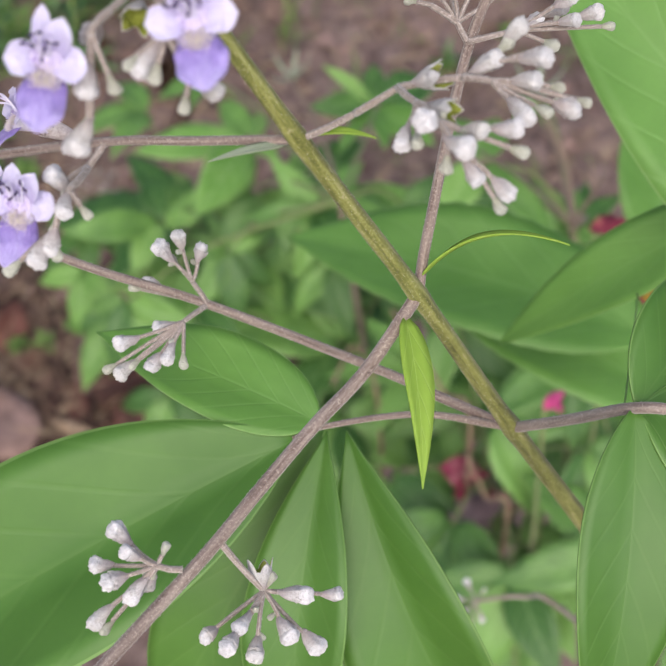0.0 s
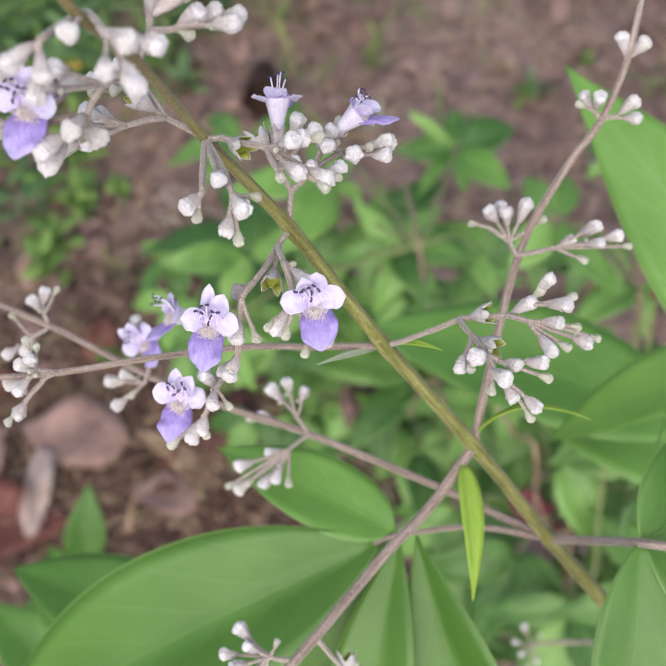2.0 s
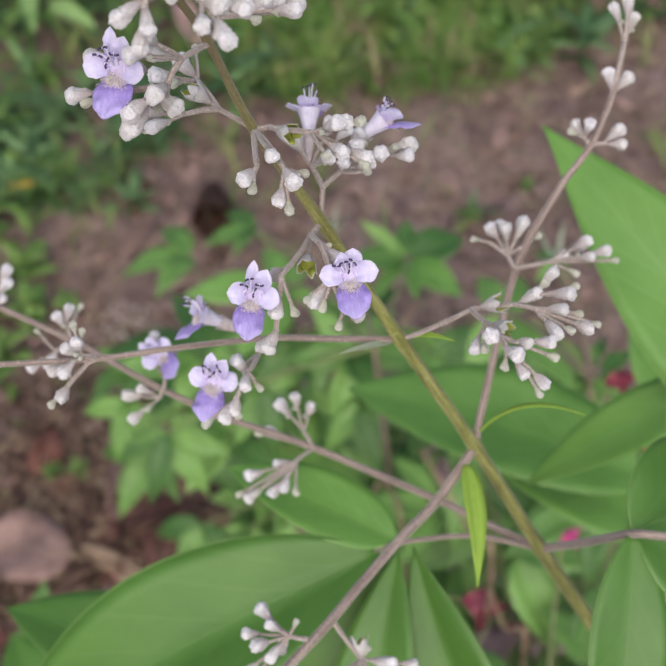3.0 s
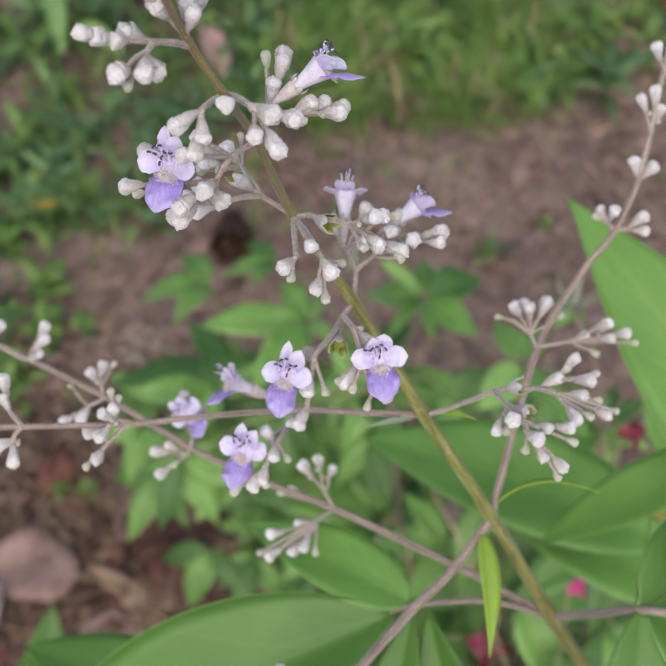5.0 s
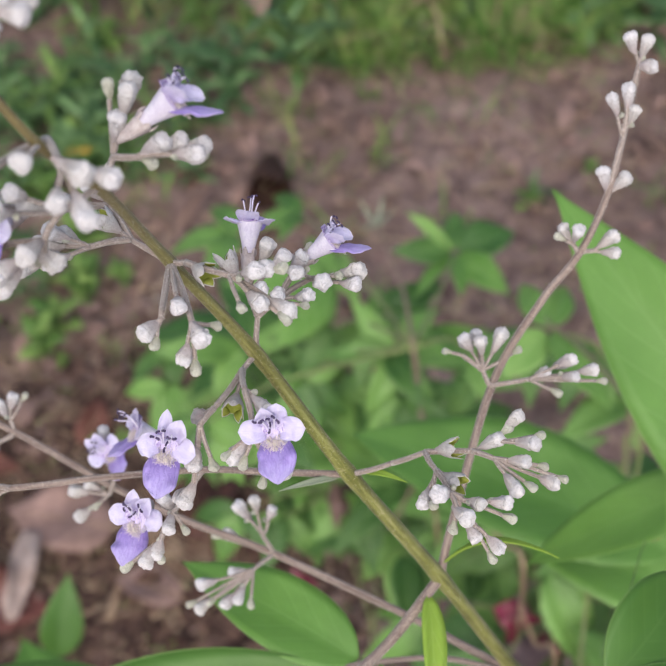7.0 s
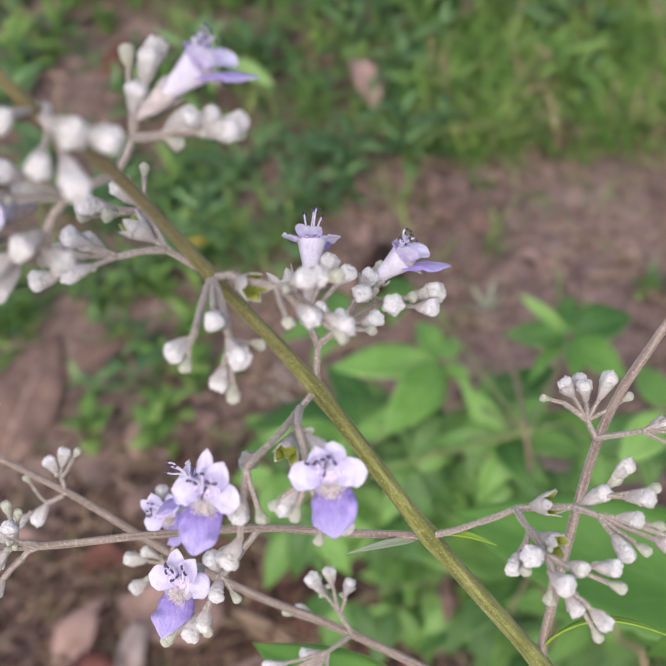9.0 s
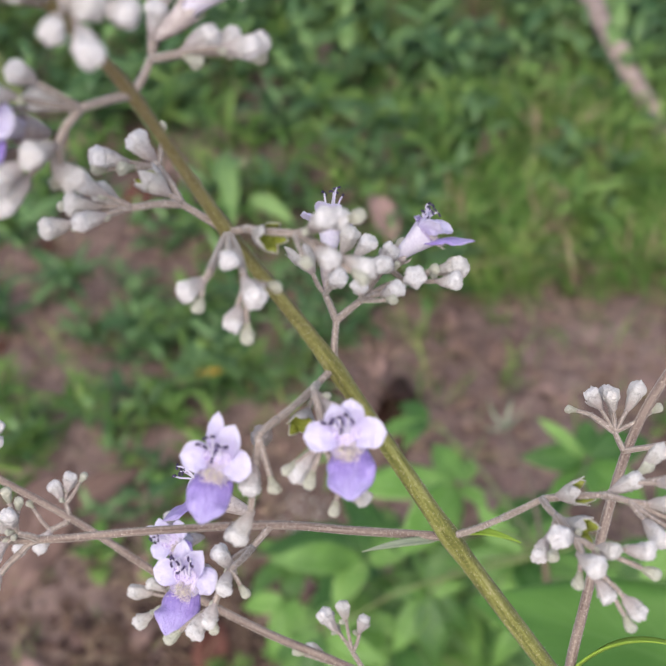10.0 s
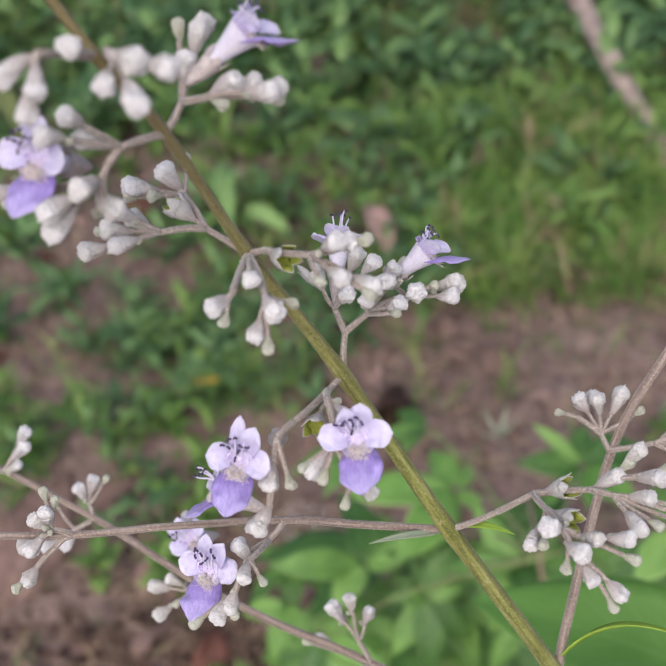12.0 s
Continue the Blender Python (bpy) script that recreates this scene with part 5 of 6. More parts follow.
def flower_meshes(seed, reach=0.0, lip=1.0, wing=1.0, hood=((-0.0008, 0.0033, 0.0013), (0.0011, 0.0030, 0.0014)), crest=(1.0, 1.0), forward=0.0):
    """A two-lipped flower facing z, its large lower lip towards -y; seed: its own ruffles; reach: how far the stamens stand out;
    lip, wing: breadth of the lip and reach of the side lobes; hood: tips of the two upper lobes; crest: their breadths; forward: how far the lip points ahead."""
    made = {}
    r = random.Random(seed)
    j = lambda a: r.uniform(-a, a)
    bm = bmesh.new()
    lathe(bm, [(0.0003, -0.0074), (0.0005, -0.0067), (0.0008, -0.0056), (0.0010, -0.0044), (0.00105, -0.0037)], 15, 5, 0.08, 0)
    for k in range(5):
        a = 2 * math.pi * k / 5
        out = Vector((math.cos(a), math.sin(a), 0))
        blade(bm, out * 0.00102 + Vector((0, 0, -0.0040)), out * 0.00122 + Vector((0, 0, -0.0029)), out, 0.0009, 0.02, 0.1, 5, (0.35, 0.9), 0, 0, 0.00008, 0, 2)
    lathe(bm, [(0.0007, -0.0044), (0.00085, -0.0032), (0.0011, -0.0020), (0.0014, -0.0010), (0.0016, -0.0003), (0.0018, 0.0003)], 20, 2, 0.05, 1, False)
    lathe(bm, [(0.00172, 0.0002), (0.0014, -0.0005), (0.0009, -0.0010), (0.0001, -0.0011)], 20, 2, 0.05, 2)
    made["tube"] = part("flower", bm, [M_SEPAL, M_TUBE, M_MOUTH], None)
    bm = bmesh.new()
    lobe(bm, (j(0.0001), -0.0006, -0.0003), (j(0.0003), -0.0049 + 0.6 * forward + j(0.0002), 0.0020 + forward), (0, 0.42 + 300 * forward, 1), [w * lip * 0.95 for w in (0.0014, 0.00180, 0.00205, 0.00215, 0.00215, 0.00208, 0.00190, 0.00160)], 0.10, -0.20, 0.26, seed, 26, 16, 0.00011, 0.035)
    made["lip"] = part("lower_lip", bm, M_LIP, None)
    bm = bmesh.new()
    lobe(bm, (0, 0.0021, 0.0003), (0, -0.0017, 0.0003), (0, 0.12, 1), [0.0010, 0.00125, 0.00135, 0.00135, 0.00125, 0.0011, 0.0009], -0.04, 0.22, 0.10, seed + 5, 18, 12, 0.00010)
    made["palate"] = part("palate", bm, M_MOUTH, None, "pale throat streaked with violet")
    bm = bmesh.new()
    for k in range(380):
        x, y = r.gauss(0, 0.00050), -0.0011 + r.gauss(0, 0.00050)
        z = 0.0006 - 0.10 * (y + 0.0010)
        ln = r.uniform(0.0002, 0.0005)
        way = Vector((x * 500 + r.gauss(0, 0.35), -0.35 + r.gauss(0, 0.4), 1)).normalized()
        p = Vector((x, y, z - 0.0003))
        tube(bm, [p, p + way * ln * 0.6, p + way * ln + Vector((r.gauss(0, 0.00006), -0.00006, 0))], 0.000036, 0.000020, 3)
    made["throat"] = part("throat_hairs", bm, M_THROAT, None, "dense cream-white hairs")
    for key, b, tipv, ws, arch in (
        ("lobe_left", (-0.0008, 0.0004, 0.0002), (-0.0035 * wing + j(0.0003) + forward, 0.0004 + j(0.0005) - forward, 0.0009 + j(0.0004) + forward), [0.0009, 0.00108, 0.00120, 0.00124, 0.00120, 0.00100], 0.08),
        ("lobe_right", (0.0008, 0.0004, 0.0002), (0.0036 * wing + j(0.0003) - forward, 0.0002 + j(0.0005) - forward, 0.0009 + j(0.0004) + forward), [0.0009, 0.00108, 0.00122, 0.00128, 0.00122, 0.00100], 0.08),
        ("upper_left", (-0.0005, 0.0011, 0.0002), hood[0], [w * crest[0] for w in (0.0010, 0.00112, 0.00118, 0.00112, 0.00098, 0.00074)], 0.14),
        ("upper_right", (0.0006, 0.0010, 0.0003), hood[1], [w * crest[1] for w in (0.0010, 0.00112, 0.00120, 0.00118, 0.00104, 0.00080)], 0.14),
    ):
        bm = bmesh.new()
        lobe(bm, b, tipv, (0, 0, 1), ws, arch, 0.10 + j(0.35), 0.34, seed + len(made))
        made[key] = part("petal", bm, M_PETAL, None)
    for k, (x, y, z) in enumerate(((-0.0014, 0.0015, 0.0017), (-0.0006, 0.0018, 0.0022), (0.0002, 0.0010, 0.0025), (0.0008, 0.0018, 0.0021))):
        x, y, z = x + j(0.0003), (y + j(0.0004)) * (1 - 0.5 * min(1.0, reach * 400)), z + j(0.0003) + reach
        bm = bmesh.new()
        line = spline([(x * 0.3, -0.0001, -0.0006), (x * 0.5, 0.0010, 0.0009), (x * 0.8, y * 1.12, z * 0.78), (x, y, z)], 6)
        tube(bm, line, 0.00013, 0.00010, 6)
        e = Vector((x, y, z))
        turn = r.uniform(0, 6.283)
        c, d = Vector((math.cos(turn), math.sin(turn), 0)), Vector((-math.sin(turn), math.cos(turn), 0))
        for q in (-1, 1):
            tube(bm, spline([e + c * 0.00005 * q - Vector((0, 0, 0.0001)), e + c * 0.00024 * q + d * 0.00005, e + c * 0.00044 * q - Vector((0, 0, 0.00006)), e + c * 0.00052 * q - d * 0.00008 - Vector((0, 0, 0.00012))], 3), 0.00010, 0.00014, 6, 0, (), 1)
        made["stamen%d" % k] = part("stamen", bm, [M_FILAMENT, M_ANTHER], None)
    return made


FLOWER_SIZE = [(1.08, 0.83), (1.06, 0.86), (1.08, 0.86), (1.02, 0.92), (0.92, 0.86), (0.98, 0.90), (0.90, 0.90), (0.88, 0.88), (0.90, 0.88)]


def build_flowers():
    kinds = [
        flower_meshes(11, 0.0, 1.04, 1.0, ((-0.0006, 0.0042, 0.0009), (0.0013, 0.0035, 0.0015)), (0.74, 1.05)),
        flower_meshes(23, 0.0, 1.05, 1.12, ((-0.0008, 0.0030, 0.0016), (0.0009, 0.0032, 0.0013)), (1.0, 1.0)),
        flower_meshes(37, 0.0, 1.08, 1.06, ((-0.0006, 0.0038, 0.0011), (0.0017, 0.0032, 0.0013)), (0.84, 0.95)),
        flower_meshes(41, 0.0011, 0.96, 1.0, ((-0.0009, 0.0029, 0.0010), (0.0011, 0.0030, 0.0012)), (0.85, 0.9)),
        flower_meshes(53, 0.0, 0.98, 1.0, ((-0.0008, 0.0019, 0.0019), (0.0009, 0.0021, 0.0017)), (0.92, 0.96), 0.0013),
    ]
    for n, (place, face, up) in enumerate(FLOWERS):
        size, slim = FLOWER_SIZE[n]
        made = kinds[(0, 1, 2, 0, 3, 2, 4, 4, 3)[n]]
        head = twin(made["tube"], aim(place, face, up, size) @ Matrix.Diagonal((slim, 1.0, 1.0, 1.0)), shrub)
        tagged(head, "pale violet two-lipped flower with dark anthers")
        for key, src in made.items():
            if key != "tube":
                ob = tagged(new(src.name.split(".")[0], src.data), src.get("label", ""))
                ob.parent = head
    for made in kinds:
        for src in made.values():
            bpy.data.objects.remove(src)


build_flowers()


LEAF_SHAPE = {"long": (0.84, 1.22), "far": (0.8, 1.0), "oval": (0.60, 1.12), "left": (1.15, 1.1), "right": (0.75, 1.1), "over": (0.7, 1.1), "upper": (0.62, 1.15), "behind": (0.7, 1.0), "low": (0.7, 1.15)}


def build_leaflets():
    for n, (where, base, tip, face, width, bend, fold) in enumerate(LEAFLETS):
        bm = bmesh.new()
        toothed = {"low": 0.02, "behind": 0.012}
        blade(bm, base, tip, face, width, bend, fold, 30, LEAF_SHAPE[where], 0.0 if where not in toothed else toothed[where], 0.07, 0.00028, 0, 8)
        # leaflets that look brightly lit get the lighter copy of the green
        part("leaflet", bm, M_LEAF_LIT if where in ("behind", "over", "upper", "oval") else M_LEAF, shrub, "smooth green pointed leaflet")
    for n, (base, tip, width, bend, face) in enumerate(BRACTS):
        bm = bmesh.new()
        blade(bm, base, tip, face, width, bend, 0.35, 16, (0.5, 1.1), 0, 0.05, 0.0002, 0, 4)
        part("bract", bm, M_PALE_BRACT if n == 3 else M_BRACT, shrub, "narrow grey-green bract leaf" if n == 3 else "narrow yellow-green bract leaf")


build_leaflets()

# ---- younger shrubs of the same kind, below ----


def palmate(parent, centre, way, count, young, toward):
    """A hand-shaped leaf of three or five toothed leaflets."""
    centre, way = Vector(centre), Vector(way)
    length = way.length
    way = way.normalized()
    up = (Vector((0, -0.35, 1)) + Vector((rng.uniform(-0.4, 0.4), rng.uniform(-0.4, 0.4), 0))).normalized()
    side = way.cross(up).normalized()
    up = side.cross(way)
    angles = (0, 42, -42, 95, -95) if count == 5 else (0, 55, -55)
    for k, a in enumerate(angles):
        a = radians(a + rng.uniform(-8, 8))
        ln = length * (1.0, 0.85, 0.82, 0.5, 0.5)[k] * rng.uniform(0.9, 1.08)
        d = (way * math.cos(a) + side * math.sin(a) + up * rng.uniform(-0.3, 0.12)).normalized()
        bm = bmesh.new()
        blade(bm, centre + d * ln * 0.05, centre + d * ln, up + side * rng.uniform(-0.4, 0.4), ln * rng.uniform(0.34, 0.44), rng.uniform(0.05, 0.14), rng.uniform(0.15, 0.4), 14, (0.62, 1.2), 0.05 if rng.random() < 0.6 else 0.015, 0.06, 0.0004, 0, 4, rng.uniform(-0.3, 0.3))
        part("leaflet", bm, M_YOUNG if young else M_UNDER, parent)
    bm = bmesh.new()
    tube(bm, spline([Vector(toward), (Vector(toward) * 0.4 + centre * 0.6) + Vector((0, 0, 0.012)), centre + way * length * 0.05], 5), 0.0010, 0.0007, 6)
    part("leaf_stalk", bm, M_PETIOLE, parent)


def set_hand(parent, hand, toward):
    """A hand-shaped leaf whose leaflets each have their own tip and breadth."""
    joint = Vector(hand[0])
    for tip, width, young in hand[1]:
        d = Vector(tip) - joint
        up = Vector((rng.uniform(-0.35, 0.35), -0.45 + rng.uniform(-0.25, 0.25), 1))
        bm = bmesh.new()
        blade(bm, joint + d * 0.06, tip, up, width, rng.uniform(0.03, 0.10), rng.uniform(0.10, 0.32), 22, (0.72, 1.0), 0.03 if rng.random() < 0.5 else 0.0, 0.10, 0.0004, 0, 6, rng.uniform(-0.25, 0.25))
        # the flag only picks the paler of two greens for this leaflet
        part("leaflet", bm, M_YOUNG if young else M_UNDER, parent)
    bm = bmesh.new()
    tube(bm, spline([Vector(toward), Vector(toward) * 0.45 + joint * 0.55 + Vector((0.004, 0, 0.010)), joint], 6), 0.0011, 0.0007, 6)
    part("leaf_stalk", bm, M_PETIOLE, parent)


def build_understory():
    feet = [(0.03, 0.50, 0.0), (0.17, 0.42, 0.0), (-0.07, 0.66, 0.0), (0.13, 0.36, 0.0), (0.02, 0.60, 0.0)]
    for k, (foot, fork) in enumerate(zip(feet, UNDER_FORKS)):
        sh = thing("young_shrub", foot, "young green shrub with hand-shaped toothed leaves", "shrub", "young shrubs below the flowering one")
        bm = bmesh.new()
        top = Vector(fork)
        tube(bm, spline([Vector(foot) + Vector((0, 0, -0.01)), (Vector(foot) + top) / 2 + Vector((0.012, 0.01, 0)), top], 8), 0.0030, 0.0015, 8)
        part("stem", bm, M_SHOOT, sh)
        for n, (which, centre, way, count) in enumerate(UNDER_A + UNDER_B + UNDER_C + UNDER_D + UNDER_E):
            if which == k:
                palmate(sh, centre, way, count, k == 2 and n % 2 == 0, top)
        for hand, which in ((HAND_LEFT, 0), (HAND_RIGHT, 0), (HAND_MIDDLE, 0), (HAND_DARK, 2), (HAND_YOUNG, 2), (HAND_LOW, 4), (HAND_NEAR, 1)):
            if which == k:
                set_hand(sh, hand, top)
        if k == 1:
            for end in TWIG_ENDS:
                bm = bmesh.new()
                tube(bm, spline([Vector(TWIG_FORK), (Vector(TWIG_FORK) + Vector(end)) / 2 + Vector((0.001, 0, 0.002)), Vector(end)], 6), 0.0009, 0.0006, 6)
                part("twig", bm, M_SHOOT, sh, "thin purple-brown forked twig")
            bm = bmesh.new()
            tube(bm, spline([top, (top + Vector(TWIG_FORK)) / 2 + Vector((0.006, 0.004, 0)), Vector(TWIG_FORK)], 6), 0.0012, 0.0010, 6)
            part("twig", bm, M_SHOOT, sh, "thin purple-brown forked twig")
        for area, which, count in ((THICKET_MIDDLE, 2, 16), (THICKET_MIDDLE, 4, 22), (THICKET_RIGHT, 3, 30), (THICKET_RIGHT, 1, 14)):
            if which == k:
                a, b, c, d = (Vector(q) for q in area)
                for j in range(count):
                    u, v = rng.random(), rng.random()
                    p = a.lerp(b, u).lerp(d.lerp(c, u), v) + Vector((0, rng.uniform(-0.05, 0.05), rng.uniform(-0.10, 0.03)))
                    ang = rng.uniform(0, 2 * math.pi)
                    way = Vector((math.cos(ang), math.sin(ang) * 0.8, rng.uniform(-0.4, 0.2))) * rng.uniform(0.040, 0.066)
                    palmate(sh, p, way, rng.choice((3, 5)), k == 2 or (rng.random() < 0.2 and k == 4), top.lerp(Vector(foot), rng.uniform(0.05, 0.45)))
        if k in (0, 1):
            c = Vector(SHOOTS[k])
            bm = bmesh.new()
            tube(bm, spline([top, (top + c) / 2 + Vector((0.004, 0, 0)), c], 6), 0.0013, 0.0010, 7)
            part("stem", bm, M_SHOOT, sh)
            for j in range(5):
                a = 2 * math.pi * j / 5
                bm = bmesh.new()
                o = Vector((math.cos(a), math.sin(a), 0))
                blade(bm, c, c + o * (0.011 + 0.004 * (j % 2)) + Vector((0, 0, 0.018 - 0.006 * (j % 2))), -o + Vector((0, 0, 0.5)), 0.0026, -0.12, 0.4, 8, (0.6, 1.2), 0, 0, 0.0003, 0, 2)
                part("young_leaf", bm, M_PALE_BRACT, sh, "silvery-green unopened leaf")


build_understory()

# ---- on the ground: dead leaves, straw, clods ----


def dead_leaf(place, turn, length, width, tilt, curl, material, label):
    """A fallen leaf, curled and cockled, lying on the earth."""
    bm = bmesh.new()
    blade(bm, (-length / 2, 0, 0), (length / 2, 0, 0), (0, 0, 1), width, curl, rng.uniform(0.05, 0.4), 18, (0.7, 1.1), 0.01, 0.22, 0.0006, 0, 6, rng.uniform(-0.5, 0.5))
    for v in bm.verts:
        v.co.z += 0.05 * length * noise.noise(v.co * 28 + Vector((place[0] * 9, place[1] * 9, 0)))
    ob = thing("dead_leaf", (0, 0, 0), "", "")
    part("leaf_blade", bm, material, ob)
    bm = bmesh.new()
    rib = [Vector((length * t, length * 0.05 * max(0, -0.5 - t) * 6, curl * length * max(0, 1 - 4 * t * t) + 0.0006)) for t in (-0.64, -0.56, -0.5, -0.3, -0.1, 0.1, 0.3)]
    tube(bm, rib, 0.0011, 0.0004, 5)
    part("leaf_stalk", bm, M_STRAW, ob)
    ob.matrix_basis = pose(place[0], place[1], place[2] + lumps(place[0], place[1]), tilt, rng.uniform(-6, 6), turn)
    return tagged(ob, label, "dead leaf", "fallen leaves")


PINK, RUST = "dry pinkish-brown fallen leaf lying on the soil", "curled rust-brown fallen leaf lying on the soil"
LITTER = [
    (-0.425, 0.640, 70, 0.090, 0.040, 14, 0.08, 0), 
    (-0.368, 0.592, 78, 0.085, 0.022, 14, 0.1, 0), (-0.236, 0.585, 160, 0.075, 0.045, 4, 0.1, 0), (-0.242, 1.158, 100, 0.085, 0.045, 25, 0.1, 1),
]
LITTER += [
    (-0.228, 1.085, 60, 0.090, 0.022, 10, 0.06, 0), (-0.318, 0.782, 70, 0.060, 0.035, 40, 0.16, 1), (-0.238, 0.735, 95, 0.100, 0.020, 10, 0.1, 0),
]
LITTER += [
    (0.405, 1.470, -40, 0.110, 0.045, 20, 0.12, 0), (-0.013, 1.212, 50, 0.060, 0.035, 12, 0.1, 0), (-0.165, 1.150, 120, 0.060, 0.018, 25, 0.12, 0),
    (-0.545, 0.935, 80, 0.200, 0.085, 6, 0.06, 0), (-0.470, 0.985, 40, 0.090, 0.040, 10, 0.1, 0), (-0.660, 1.700, 10, 0.140, 0.070, 8, 0.1, 0), (-0.060, 0.640, 30, 0.070, 0.045, 6, 0.1, 0), (-0.21, 0.70, 10, 0.09, 0.05, 10, 0.12, 1), (-0.17, 0.66, 70, 0.10, 0.05, -8, 0.14, 1), (-0.40, 0.98, 20, 0.07, 0.03, 8, 0.1, 0), (0.33, 1.17, 130, 0.07, 0.02, 8, 0.06, 0),
]
dead_leaf((-0.333, 0.659, 0.016), 168, 0.118, 0.080, 2, 0.03, M_DEAD, "broad flat pinkish-brown fallen leaf lying on the soil")
for x, y, turn, ln, w, tilt, curl, rust in LITTER:
    dead_leaf((x, y, 0.008), turn, ln, w, tilt, curl, M_DEAD_DARK if rust else M_DEAD, RUST if rust else PINK)
for x, y, z, turn, ln, w, rust in ((-0.18, 1.45, 0.05, 110, 0.12, 0.035, 0), (-0.52, 1.52, 0.04, 30, 0.10, 0.05, 1), (-0.03, 1.62, 0.05, 70, 0.09, 0.03, 0), (-0.30, 1.86, 0.05, 140, 0.12, 0.05, 0), (0.42, 1.50, 0.02, 150, 0.12, 0.06, 0)):
    dead_leaf((x, y, z), turn, ln, w, 12, 0.1, M_DEAD_DARK if rust else M_DEAD, "dry brown fallen leaf caught on top of the weeds")
for n in range(34):
    x, y = -0.20 + rng.gauss(0, 0.10), 0.68 + rng.gauss(0, 0.09)
    ln = rng.uniform(0.025, 0.06)
    dead_leaf((x, y, 0.005), rng.uniform(0, 360), ln, ln * rng.uniform(0.25, 0.6), rng.uniform(-20, 25), rng.uniform(0.04, 0.2), M_DEAD_DARK, RUST)
for n in range(46):
    x, y = rng.uniform(-0.75, 0.55), rng.uniform(0.45, 2.1)
    ln = rng.uniform(0.03, 0.07)
    rust = rng.random() < 0.35
    dead_leaf((x, y, 0.006), rng.uniform(0, 360), ln, ln * rng.uniform(0.22, 0.5), rng.uniform(-12, 18), rng.uniform(0.02, 0.16), M_DEAD_DARK if rust else M_DEAD, RUST if rust else PINK)

for n in range(70):
    x, y = rng.uniform(-0.32, 0.48), rng.uniform(0.92, 1.34)
    ln = rng.uniform(0.014, 0.036)
    dead_leaf((x, y, 0.004), rng.uniform(0, 360), ln, ln * rng.uniform(0.3, 0.7), rng.uniform(-20, 25), rng.uniform(0.04, 0.2), M_DEAD, "crumbled pinkish-brown leaf scrap on the bare path")


def curled_leaf():
    """A big dead leaf rolled into a hollow funnel."""
    bm = bmesh.new()
    rings = []
    for i in range(13):
        t = i / 12
        r = 0.004 + 0.019 * t ** 0.6
        ring = []
        for s in range(26):
            a = 2 * math.pi * s / 23
            rr = r * (1 + 0.16 * noise.noise(Vector((math.cos(a) * 1.3, math.sin(a) * 1.3, t * 2))) + 0.004 * s)
            rag = t * t * 0.022 * noise.noise(Vector((math.cos(a) * 1.7, math.sin(a) * 1.7, 4)))
            ring.append(bm.verts.new((rr * 1.15 * math.cos(a), rr * math.sin(a), 0.085 * t + rag)))
        rings.append(ring)
    for a, b in zip(rings, rings[1:]):
        for s in range(25):
            bm.faces.new((a[s], a[s + 1], b[s + 1], b[s]))
    # dark rust leaf; its darkness also stands in for shade inside the hollow
    ob = part("dead_leaf", bm, M_DEAD_DARK, None)
    sol = ob.modifiers.new("thickness", "SOLIDIFY")
    sol.thickness = 0.0008
    ob.matrix_basis = aim((-0.141, 1.166, 0.012 + lumps(-0.14, 1.15)), (0.04, -0.95, 0.22), (0, 0, 1))
    tagged(ob, "dark dead leaf rolled into a hollow funnel on the soil", "dead leaf", "fallen leaves")


curled_leaf()


def green_zone(x, y):
    """How thickly grass and weeds grow at a place, 0 to 1."""
    edge = 1.27 + 0.05 * noise.noise(Vector((x * 5, y * 5, 3))) + (0.9 * max(0, x - 0.26)) - 0.9 * max(0, min(0.26, -0.05 - x)) - 0.25 * max(0, min(0.3, -0.34 - x))
    v = (y - edge) / 0.14
    patchy = 0.62 + 0.75 * noise.noise(Vector((x * 4.5, y * 4.5, 8)))
    sparse = 1.0 - 0.62 * max(0.0, min(1.0, (-0.40 - x) / 0.10)) * max(0.0, min(1.0, (1.85 - y) / 0.2))
    return max(0.0, min(1.0, v)) * max(0.35, min(1.0, patchy)) * sparse


def build_straw():
    bm = bmesh.new()
    r = random.Random(31)
    for k in range(3400):
        x, y = r.uniform(-0.7, 0.55), r.uniform(0.42, 1.5)
        if r.random() < 0.16:
            x, y = -0.245 + r.gauss(0, 0.08), 0.665 + r.gauss(0, 0.07)
        ln, a = r.uniform(0.012, 0.07), r.uniform(0, math.pi)
        p = Vector((x, y, lumps(x, y) + 0.004))
        d = Vector((math.cos(a), math.sin(a), r.uniform(-0.06, 0.12))) * ln
        b = Vector((r.gauss(0, 0.12), r.gauss(0, 0.12), r.uniform(0, 0.12))) * ln
        tube(bm, [p, p + d * 0.5 + b, p + d], r.uniform(0.0004, 0.0011), 0.0004, 4)
    tagged(part("straw_litter", bm, M_STRAW, None), "thin dry stalks and rootlets strewn over the soil", "straw", "", "stuff")


